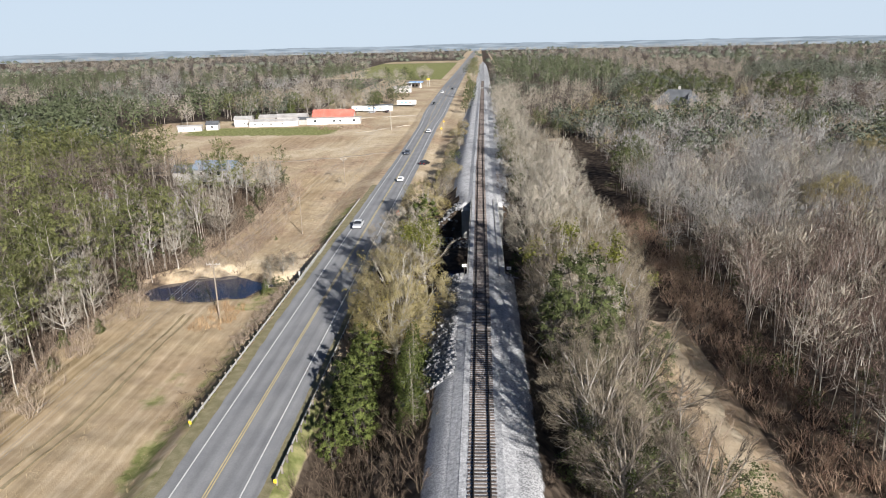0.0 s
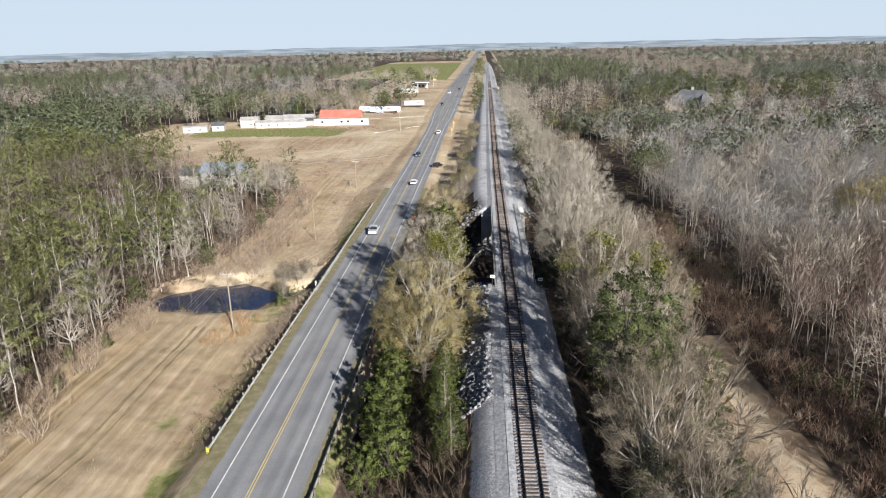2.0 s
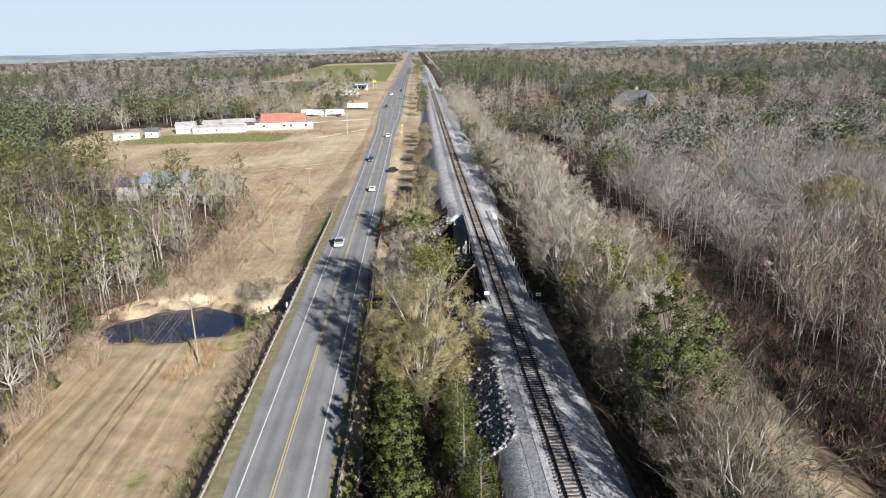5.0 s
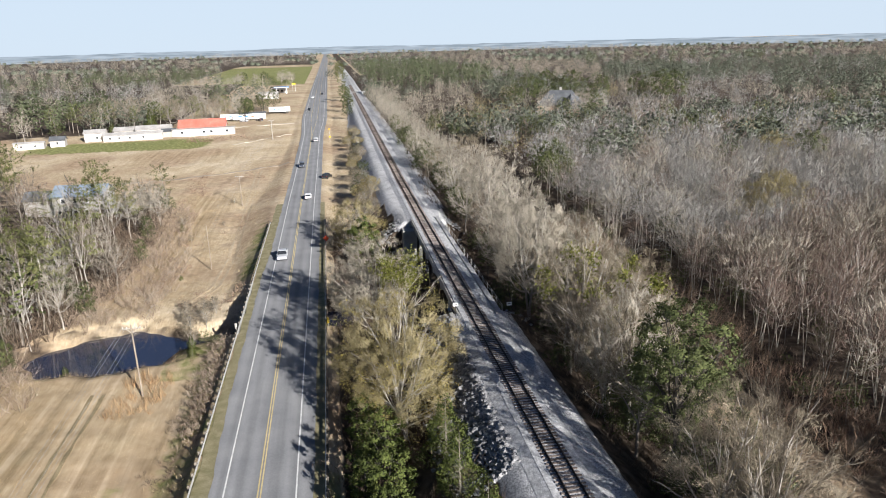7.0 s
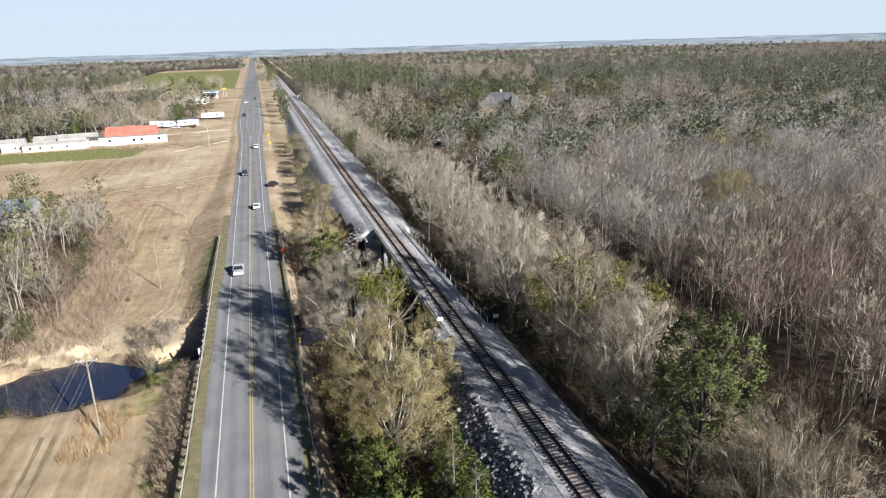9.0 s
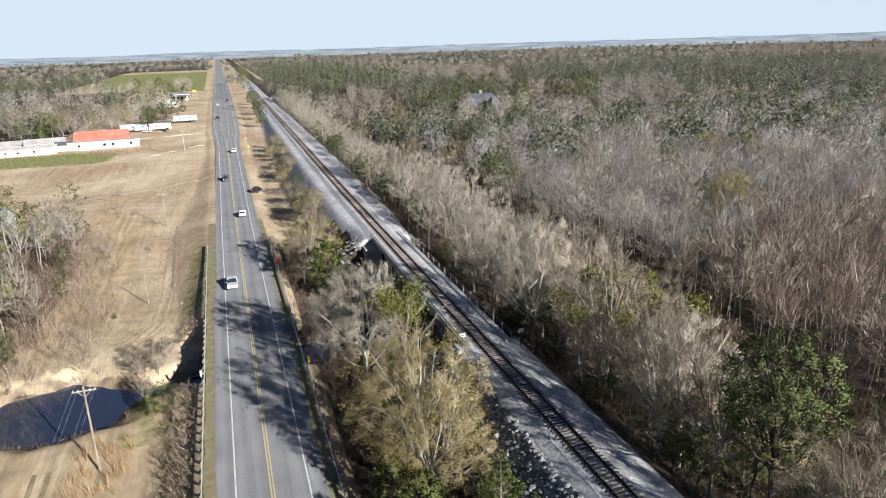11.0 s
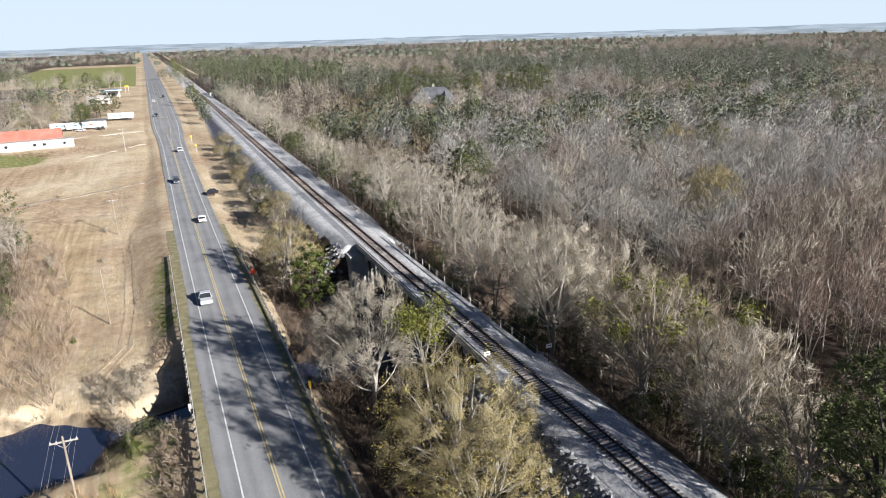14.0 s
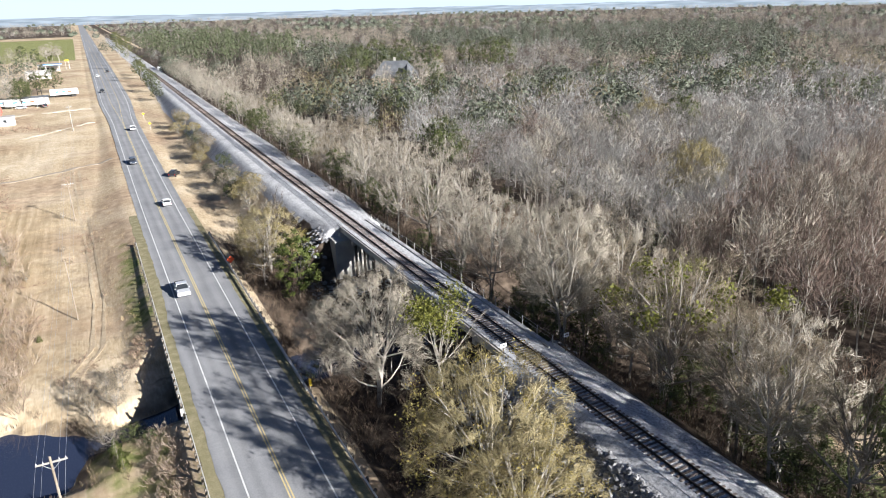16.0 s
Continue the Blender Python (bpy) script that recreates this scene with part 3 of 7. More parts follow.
def lane(name, pts, width, material, label):
    """A flat lane along a line on the ground."""
    P = np.array(pts, float)
    t = np.linspace(0, len(P) - 1, 40)
    x = np.interp(t, np.arange(len(P)), P[:, 0])
    y = np.interp(t, np.arange(len(P)), P[:, 1])
    dx, dy = np.gradient(x), np.gradient(y)
    n = np.hypot(dx, dy)
    nx, ny = -dy / n, dx / n
    w = width * (.5 + .12 * np.sin(t * 5.3) + .08 * np.sin(t * 11.7))
    A = np.stack([x + nx * w, y + ny * w], 1)
    B = np.stack([x - nx * w, y - ny * w], 1)
    C = np.concatenate([A, B])
    z = ground_height(C[:, 0], C[:, 1]) + .07
    V = np.concatenate([np.column_stack([C, z]), np.column_stack([C, z - .3])])
    k = len(x)
    i = np.arange(k - 1)
    F = np.concatenate([np.stack([i, k + i, k + i + 1, i + 1], 1), np.stack([2 * k + i, i, i + 1, 2 * k + i + 1], 1), np.stack([k + i, 3 * k + i, 3 * k + i + 1, k + i + 1], 1)])
    ob = new(name, mesh_np(name, V, F, [material]))
    tagged(ob, label, "track", kind="structure")


M_DIRT = surface("grey dirt", [(.22, .18, .135), (.29, .245, .19), (.38, .33, .265)], .3, .95, fine=3, bump=.2)
M_SAND2 = surface("tan dirt", [(.3, .23, .15), (.4, .32, .22), (.5, .42, .3)], .3, .95, fine=3, bump=.2)
lane("dirt_track", [(-104, 249), (-78, 252), (-57, 258), (-44, 266), (-34.4, 270)], 1.5, M_DIRT, "rutted grey dirt track crossing the dry field")
M_RUT = surface("flattened olive grass", [(.17, .13, .07), (.25, .2, .115), (.33, .27, .17)], .5, .95, fine=4, bump=.2)
for q in (0, 1.5):
    lane("wheel_rut", [(-52.9 + q, 98), (-52.7 + q, 85), (-52.6 + q, 77), (-52.1 + q, 69), (-52.4 + q, 60), (-53.5 + q, 48)], .42, M_RUT, "faint wheel rut pressed into the mown dry grass")
    lane("wheel_rut", [(-45.4 + q, 262), (-44.6 + q, 225), (-43.6 + q, 190), (-43.0 + q, 160), (-43.8 + q, 140), (-47.5 + q, 131)], .5, M_SAND2, "faint pale wheel rut through the dry field")
lane("dirt_track", [(-80, 377), (-58, 382), (-37.2, 387)], 2.6, M_SAND, "pale sandy driveway beside the shop buildings")
lane("dirt_track", [(-62, 322), (-45, 338), (-37, 348)], 1.3, M_SAND, "pale sandy driveway beside the shop buildings")
lane("dirt_track", [(27.5, 30), (29, 50), (29.5, 64), (29.6, 76), (28.6, 90)], 3.3, M_SAND2, "pale tan dirt track along the wood's edge")


# ---- road bridge ----
rb = thing("road_bridge", label="low concrete highway bridge on square piles over a creek", category="bridge")
part("deck", boxes((-34.9, -21.0, ROAD_GAP[0] - .8, ROAD_GAP[1] + .8, -7.0, -6.42)), M_CONCRETE, rb)
for xk in (-34.75, -21.15):
    part("kerb", boxes((xk - .15, xk + .15, ROAD_GAP[0] - .8, ROAD_GAP[1] + .8, -6.42, -5.98), bevel=.03), M_CONCRETE, rb)
for yk in (ROAD_GAP[0] + 5.5, (ROAD_GAP[0] + ROAD_GAP[1]) / 2, ROAD_GAP[1] - 5.5):
    part("cap_beam", boxes((-34.6, -21.4, yk - .4, yk + .4, -7.7, -7.004), bevel=.04), M_CONCRETE, rb)
    for xk in (-33.6, -30, -26, -22.4):
        part("column", boxes((xk - .2, xk + .2, yk - .2, yk + .2, -12.2, -7.704), bevel=.03), M_CONCRETE, rb)
for yk in ROAD_GAP:
    part("abutment", boxes((-34.8, -21.2, yk - .45, yk + .45, -9.4, -7.004), bevel=.04), M_CONCRETE, rb)


M_VERGE = surface("gritty grass verge", [(.14, .13, .06), (.22, .195, .11), (.32, .28, .18)], .8, .95, fine=7, bump=.3)
for xa, xb in ((lambda v: -34.55 + .12 * math.sin(v * .7), lambda v: -32.72 - bridge_edge(v) + .1 * math.sin(v * 1.7)), (lambda v: -22.5 + .1 * math.sin(v * 1.3), lambda v: -21.3)):
    strip("verge", xa, xb, np.arange(30, 200, 1.5), road_level, .26, M_VERGE, road, "thin grass and grit along the asphalt's edge", lift=.02)


# ---- guardrails ----
def beam_mesh(length):
    """A corrugated steel beam, its waves facing +x, from y = 0 to length."""
    bm = bmesh.new()
    prof = [(.0, .0), (.08, .05), (.08, .1), (.0, .15), (.0, .17), (.08, .22), (.08, .27), (.0, .32)]
    out = [(-.012 + x, z) for x, z in prof]
    prism(bm, prof + out[::-1], 0, length)
    return bm


def guardrail(x, spans, face, label, bridge):
    g = thing("guardrail", (0, 0, 0), label=label, category="guardrail", group="guardrails along the highway")
    post_me = None
    for y0, y1 in spans:
        n = int((y1 - y0) / 3.81)
        for i in range(n):
            a = y0 + i * (y1 - y0) / n
            ob = part("beam", beam_mesh((y1 - y0) / n), M_STEEL, g)
            if face < 0:
                ob.scale = (-1, 1, 1)
            ob.location = (x + face * .1, a, float(road_level(a)) + .38 + .02 * math.sin(a * 1.7))
        m = n * 2
        for i in range(m + 1):
            a = y0 + i * (y1 - y0) / m
            z = float(ground_height(x, a))
            if ROAD_GAP[0] - 1 < a < ROAD_GAP[1] + 1:
                z = -6.0
            if post_me is None:
                ob = part("post", boxes((-.1, .1, -.1, .1, -.9, .8), bevel=.02), M_POST, g)
                post_me = ob.data
            else:
                ob = new("post", post_me)
                ob.parent = g
            top = float(road_level(a)) + .06
            ob.location = (x - face * .05, a, top)
            ob.rotation_euler = (.03 * math.sin(a * 3.1), .04 * math.sin(a * 2.3), .1 * math.sin(a))
            if i % 1 == 0:
                b2 = part("block", boxes((-.09, .09, -.08, .08, -.16, .17)), M_POST, g)
                b2.location = (x + face * .04, a, top + .5)
    ends = [(spans[0][0], -1), (spans[-1][1], 1)]
    for a, d in ends:
        e = part("end_terminal", boxes((-.16, .16, -.08, .08, -.22, .22), bevel=.03), M_SIGNYELLOW if d < 0 else M_DARKTIMBER, g, "yellow reflective end plate" if d < 0 else "dark end block")
        e.location = (x + face * .08, a + d * .14, float(road_level(a)) + .5)
    return g


g1 = guardrail(-34.75, [(57.6, ROAD_GAP[0]), (ROAD_GAP[0], ROAD_GAP[1]), (ROAD_GAP[1], 177)], 1, "long galvanised steel guardrail on weathered wooden posts", True)
g2 = guardrail(-21.1, [(46.6, ROAD_GAP[0]), (ROAD_GAP[0], ROAD_GAP[1]), (ROAD_GAP[1], 176)], -1, "galvanised guardrail partly overgrown beside the trees", True)


def object_marker(x, y, label, away=False):
    t = thing("object_marker", (x, y, float(road_level(y))), label=label, category="road sign", group="bridge end markers")
    part("post", rods(((0, 0, -.7), (0, 0, 1.5), .035)), M_STEEL, t)
    if away:
        part("panel", boxes((-.16, .16, .045, .06, .55, 1.5)), M_STEEL, t, "bare metal back of the panel")
        return
    p = part("panel", boxes((-.16, .16, -.06, -.045, .55, 1.5)), M_SIGNYELLOW, t, "yellow panel")
    for k in range(4):
        bm = bmesh.new()
        z = .62 + k * .22
        v = [bm.verts.new(q) for q in ((-.16, -.064, z), (.16, -.064, z + .18), (.16, -.064, z + .27), (-.16, -.064, z + .09))]
        bm.faces.new(v)
        bmesh.ops.solidify(bm, geom=bm.faces[:], thickness=.003)
        part("stripe", bm, M_SIGNBLACK, p, "black diagonal stripe")


object_marker(-20.75, 109.2, "yellow and black striped marker at the bridge end")
object_marker(-34.95, 110.0, "grey metal back of a marker at the bridge end", True)

# orange diamond sign on the shoulder
t = thing("warning_sign", (-20.9, 155.0, float(ground_height(-20.9, 155.0))), label="orange-red diamond warning sign on a thin post", category="road sign")
part("post", rods(((0, 0, -.3), (0, 0, 2.4), .04)), M_STEEL, t)
bm = bmesh.new()
bmesh.ops.create_cube(bm, size=1, matrix=Matrix.Translation((0, -.05, 1.75)) @ Matrix.Rotation(radians(45), 4, 'Y') @ Matrix.Diagonal((.95, .02, .95, 1)))
part("panel", bm, M_ORANGE, t, "orange-red diamond panel")
for (sx, sy) in ((-19.6, 343.0), (-19.4, 318.0)):
    t = thing("warning_sign", (sx + float(drift(sy)), sy, float(ground_height(sx, sy))), label="yellow diamond warning sign on the grass shoulder", category="road sign")
    part("post", rods(((0, 0, -.3), (0, 0, 2.9), .05)), M_STEEL, t)
    bm = bmesh.new()
    bmesh.ops.create_cube(bm, size=1, matrix=Matrix.Translation((0, -.06, 2.3)) @ Matrix.Rotation(radians(45), 4, 'Y') @ Matrix.Diagonal((.76, .02, .76, 1)))
    part("panel", bm, M_SIGNYELLOW, t, "yellow diamond panel")


# ---- railway ----
track = thing("railway_track", label="single railway track on grey ballast with wooden sleepers", category="railway")
TRACK_YS = np.concatenate([np.arange(-40, 260, 4.0), np.geomspace(260, 3000, 60)])
flat = lambda v: 0.0


def rail_at(x):
    ob = strip("rail", x - .037, x + .037, TRACK_YS, flat, .04, M_RAIL, track, "rusty steel rail")
    strip("web", x - .012, x + .012, TRACK_YS, flat, .1, M_RAIL, ob, lift=-.041)
    strip("foot", x - .075, x + .075, TRACK_YS, flat, .03, M_RAIL, ob, lift=-.142)


for rx in (-.7525, .7525):
    rail_at(rx)

# crushed-stone bed with shoulders
bed = strip("ballast_bed", -2.05, 2.05, TRACK_YS, lambda v: -.24, .4, M_BALLAST, track, "grey crushed-stone ballast bed")


def shoulder(x0, x1, z0, z1, ys, name, label):
    ys = np.asarray(ys, float)
    nx = 10
    xs = np.linspace(x0, x1, nx)
    X, Y = np.meshgrid(xs, ys)
    Z = z0 + (z1 - z0) * (X - x0) / (x1 - x0)
    rr = np.random.default_rng(int(abs(x0 * 100)) + 5)
    Z = Z + rr.uniform(-.008, .008, Z.shape)
    X = X + drift(Y)
    V = np.stack([X.ravel(), Y.ravel(), Z.ravel()], 1)
    i = np.arange(X.size).reshape(X.shape)
    F = np.stack([i[:-1, :-1].ravel(), i[:-1, 1:].ravel(), i[1:, 1:].ravel(), i[1:, :-1].ravel()], 1)
    if x1 < x0:
        F = F[:, ::-1]
    ob = new(name, mesh_np(name, V, F, [M_BALLAST]))
    ob.parent = track
    tagged(ob, label)


near_ys = np.arange(-40, 96.6, .8)
far_ys = np.concatenate([np.arange(149.5, 320, 1.0), np.geomspace(320, 2500, 60)])
for ys in (near_ys, far_ys):
    shoulder(-2.0, -3.2, -.25, -.66, ys, "ballast_shoulder", "pale crushed-stone shoulder")
    shoulder(2.0, 3.4, -.25, -.66, ys, "ballast_shoulder", "pale crushed-stone shoulder")

shoulder(2.0, 3.0, -.25, -.45, np.arange(96, 150.6, .8), "ballast_shoulder", "pale crushed-stone shoulder")

# ---- railway bridge ----
by0, by1 = TRACK_GAP[0] - 1.5, TRACK_GAP[1] + 1.5
rbr = thing("railway_bridge", label="ballasted concrete railway bridge on pile bents over a creek", category="bridge")
part("deck", boxes((-2.2, 3.0, by0, by1, -1.25, -.66)), M_CONCRETE, rbr)
for xk in (-2.3, 3.1):
    part("kerb", boxes((xk - .1, xk + .1, by0, by1, -1.25, -.3), bevel=.02), M_CONCRETE, rbr)
part("walkway", boxes((3.2, 4.0, by0, by1, -.72, -.6)), M_BALLAST, rbr, "walkway strewn with ballast grit")
for k in range(6):
    yk = TRACK_GAP[0] + 6 + k * (TRACK_GAP[1] - TRACK_GAP[0] - 12) / 5
    part("cap_beam", boxes((-2.4, 3.2, yk - .45, yk + .45, -2.05, -1.254), bevel=.04), M_CONCRETE, rbr)
    for xk in (-1.8, -.3, 1.2, 2.6):
        part("column", rods(((xk, yk, -12.4), (xk, yk, -2.054), .23)), M_DARKTIMBER, rbr)
for yk in TRACK_GAP:
    if yk > 120:
        part("abutment", boxes((-4.6, 5.4, yk - 3.4, yk + .5, -12.0, -1.9), (-2.9, 3.7, yk - 1.2, yk + .5, -1.9, -1.254), bevel=.04), M_CONCRETE, rbr, "tall grey concrete abutment wall")
    else:
        part("abutment", boxes((-2.9, 3.7, yk - .5, yk + .5, -3.6, -1.254), bevel=.04), M_CONCRETE, rbr)
        part("wing_wall", boxes((-3.5, -2.9, yk - 2.2, yk + .2, -2.6, -.45), bevel=.05), M_CONCRETE, rbr)
post_me = None
for k in range(19):
    yk = by0 + .6 + k * (by1 - by0 - 1.2) / 18
    if post_me is None:
        ob = part("railing_post", rods(((0, 0, -.72), (0, 0, .62), .045), n=6), M_STEEL, rbr)
        post_me = ob.data
    else:
        ob = new("railing_post", post_me)
        ob.parent = rbr
    ob.location = (4.0, yk, 0)
    ob.rotation_euler = (.02 * math.sin(k * 4.1), .05 * math.sin(k * 2.7), 0)
for z in (.1, .55):
    part("cable", rods(((4.0, by0 + .6, z), (4.0, by1 - .6, z), .012), n=5), M_STEEL, rbr)

for (sx, sy, lab) in ((-2.75, 95.4, "small white board sign on a dark post"), (4.6, 94.0, "small white board sign on a dark post")):
    t = thing("track_sign", (sx, sy, -.62), label=lab, category="sign", group="signs at the railway bridge")
    part("post", rods(((0, 0, -.4), (0, 0, 1.95), .05)), M_DARKTIMBER, t)
    p = part("board", boxes((-.36, .36, -.075, -.05, 1.6, 2.1)), M_SIGNWHITE, t, "white board")
    part("bar", boxes((-.24, .24, -.079, -.076, 1.8, 1.9)), M_SIGNBLACK, p)


# ---- trees ----
def unit(a):
    return a / np.maximum(np.linalg.norm(a, axis=-1, keepdims=True), 1e-9)


def tube(P, R, k=5):
    """A tapered tube along points, as triangles."""
    P = np.asarray(P, float)
    n = len(P)
    T = unit(np.gradient(P, axis=0))
    ref = np.where(np.abs(T[:, 2:3]) > .9, [[1., 0, 0]], [[0, 0, 1.]])
    U = unit(np.cross(T, ref))
    W = np.cross(T, U)
    a = np.linspace(0, 2 * np.pi, k, endpoint=False)
    V = P[:, None] + np.asarray(R)[:, None, None] * (np.cos(a)[None, :, None] * U[:, None] + np.sin(a)[None, :, None] * W[:, None])
    i = np.arange(n * k).reshape(n, k)
    A, B = i[:-1], i[1:]
    C, D = np.roll(A, -1, 1), np.roll(B, -1, 1)
    F = np.concatenate([np.stack([A.ravel(), C.ravel(), D.ravel()], 1), np.stack([A.ravel(), D.ravel(), B.ravel()], 1)])
    return V.reshape(-1, 3), F


def blades(A, D, L, W, rg):
    """Thin tapering blades from A along D."""
    n = len(A)
    p = unit(np.cross(D, rg.normal(size=(n, 3))))
    tip = A + D * L[:, None]
    V = np.stack([A - p * W[:, None] / 2, A + p * W[:, None] / 2, tip], 1).reshape(-1, 3)
    return V, np.arange(3 * n).reshape(n, 3)


def leaf_quads(C, S, rg, flat=.4):
    n = len(C)
    a = unit(rg.normal(size=(n, 3)) * [1, 1, 1 - flat])
    b = unit(np.cross(a, rg.normal(size=(n, 3)) + [0, 0, flat]))
    s = S[:, None]
    V = np.stack([C + a * s, C + b * s * .55, C - a * s, C - b * s * .55], 1).reshape(-1, 3)
    i = np.arange(0, 4 * n, 4)[:, None]
    return V, np.concatenate([i + [[0, 1, 2]], i + [[0, 2, 3]]])


def join(items):
    V, F, o = [], [], 0
    for v, f in items:
        V.append(v)
        F.append(f + o)
        o += len(v)
    return np.concatenate(V), np.concatenate(F)


def rounded(V, F, h, R, Rz, rg, clump=None, own=.3):
    """Turns a crown's small faces outward and gives them the crown's rounded shading."""
    T = V[F]
    mid = T.mean(1)
    o = unit((mid - [0, 0, h - 1.2 * Rz]) / np.array([R * R, R * R, 1.3 * Rz * Rz]))
    if clump is not None:
        o = unit(o * .8 + unit(mid - clump) * .8)
    g = unit(np.cross(T[:, 1] - T[:, 0], T[:, 2] - T[:, 0]))
    flip = (g * o).sum(1) < 0
    F = np.where(flip[:, None], F[:, ::-1], F)
    g = np.where(flip[:, None], -g, g)
    n = unit(o + g * own + rg.normal(0, .12, o.shape))
    N = np.zeros_like(V)
    for k in range(3):
        N[F[:, k]] = n
    return V, F, N


def plain_normals(V, F):
    T = V[F]
    g = np.cross(T[:, 1] - T[:, 0], T[:, 2] - T[:, 0])
    N = np.zeros_like(V)
    for k in range(3):
        np.add.at(N, F[:, k], g)
    return unit(N)


def crown_points(rg, h, R, Rz, m, low=-.35, uneven=.13):
    """Centres of the twig clusters on an uneven dome, and their outward ways."""
    k = np.arange(m) + .5
    u = 1 - k / m * (1 - low)
    az = k * 2.39996 + rg.uniform(0, 6.28)
    r = np.sqrt(np.maximum(0, 1 - u * u))
    N = np.column_stack([np.cos(az) * r, np.sin(az) * r, u])
    N = unit(N + rg.normal(0, .12, (m, 3)))
    lump = 1 + .12 * np.sin(3 * az + rg.uniform(0, 6)) * r + rg.uniform(-uneven, uneven * .6, m)
    depth = np.where(rg.uniform(size=m) < .25, rg.uniform(.55, .85, m), 1.0)
    P = N * [R, R, Rz] * (lump * depth)[:, None] + [0, 0, h - Rz]
    return P, N


def wood_frame(rg, h, P, N, limbs, base, radius, sides, stems=1, limb_tubes=True, lean=.04):
    """Trunk and curved limbs that reach the clusters."""
    tubes = []
    m = len(P)
    top = .8 * h
    starts = []
    for st in range(stems):
        az = rg.uniform(0, 6.28)
        off = np.array([math.cos(az), math.sin(az)]) * (lean + (.16 if stems > 1 else 0)) * h
        z = np.linspace(0, top, 7)
        T = np.column_stack([off[0] * (z / h) ** 1.4, off[1] * (z / h) ** 1.4, z])
        T[1:, :2] += np.cumsum(rg.normal(0, .014 * h, (6, 2)), 0) * .6
        tubes.append(tube(T, radius / math.sqrt(stems) * np.linspace(1, .25, 7), sides))
        starts.append(T)
    pick = rg.permutation(m)[:limbs]
    mids = []
    for q, i in enumerate(pick):
        T = starts[q % stems]
        zt = np.clip(base * h + (P[i, 2] - base * h) * rg.uniform(.15, .55), base * h * .8, top * .95)
        p0 = np.array([np.interp(zt, T[:, 2], T[:, 0]), np.interp(zt, T[:, 2], T[:, 1]), zt])
        c = p0 * .45 + P[i] * .55 + [0, 0, -.08 * h * rg.uniform(-.3, 1)] + rg.normal(0, .03 * h, 3)
        t = np.linspace(0, 1, 5)[:, None]
        Q = (1 - t) ** 2 * p0 + 2 * t * (1 - t) * c + t * t * P[i]
        if limb_tubes:
            tubes.append(tube(Q, radius * .42 / math.sqrt(stems) * np.linspace(1, .16, 5), 4 if sides > 4 else 3))
        mids.append(Q[2])
        mids.append(Q[3])
    mids = np.array(mids)
    # side branches from the limbs to every cluster
    d2 = ((P[:, None] - mids[None]) ** 2).sum(-1)
    src = mids[d2.argmin(1)]
    way = P - src
    ln = np.linalg.norm(way, axis=1)
    side = blades(src, unit(way + 1e-6), ln, np.full(m, max(.04, radius * .2)), rg)
    return tubes, side


def ribbons(A, B, C, W, rg):
    """Bent tapering branches through A, B, C."""
    n = len(A)
    p = unit(np.cross(C - A + 1e-6, rg.normal(size=(n, 3)))) * (W / 2)[:, None]
    V = np.stack([A - p, A + p, B + p * .7, B - p * .7, C], 1).reshape(-1, 3)
    i = np.arange(0, 5 * n, 5)[:, None]
    return V, np.concatenate([i + [[0, 1, 2]], i + [[0, 2, 3]], i + [[3, 2, 4]]])


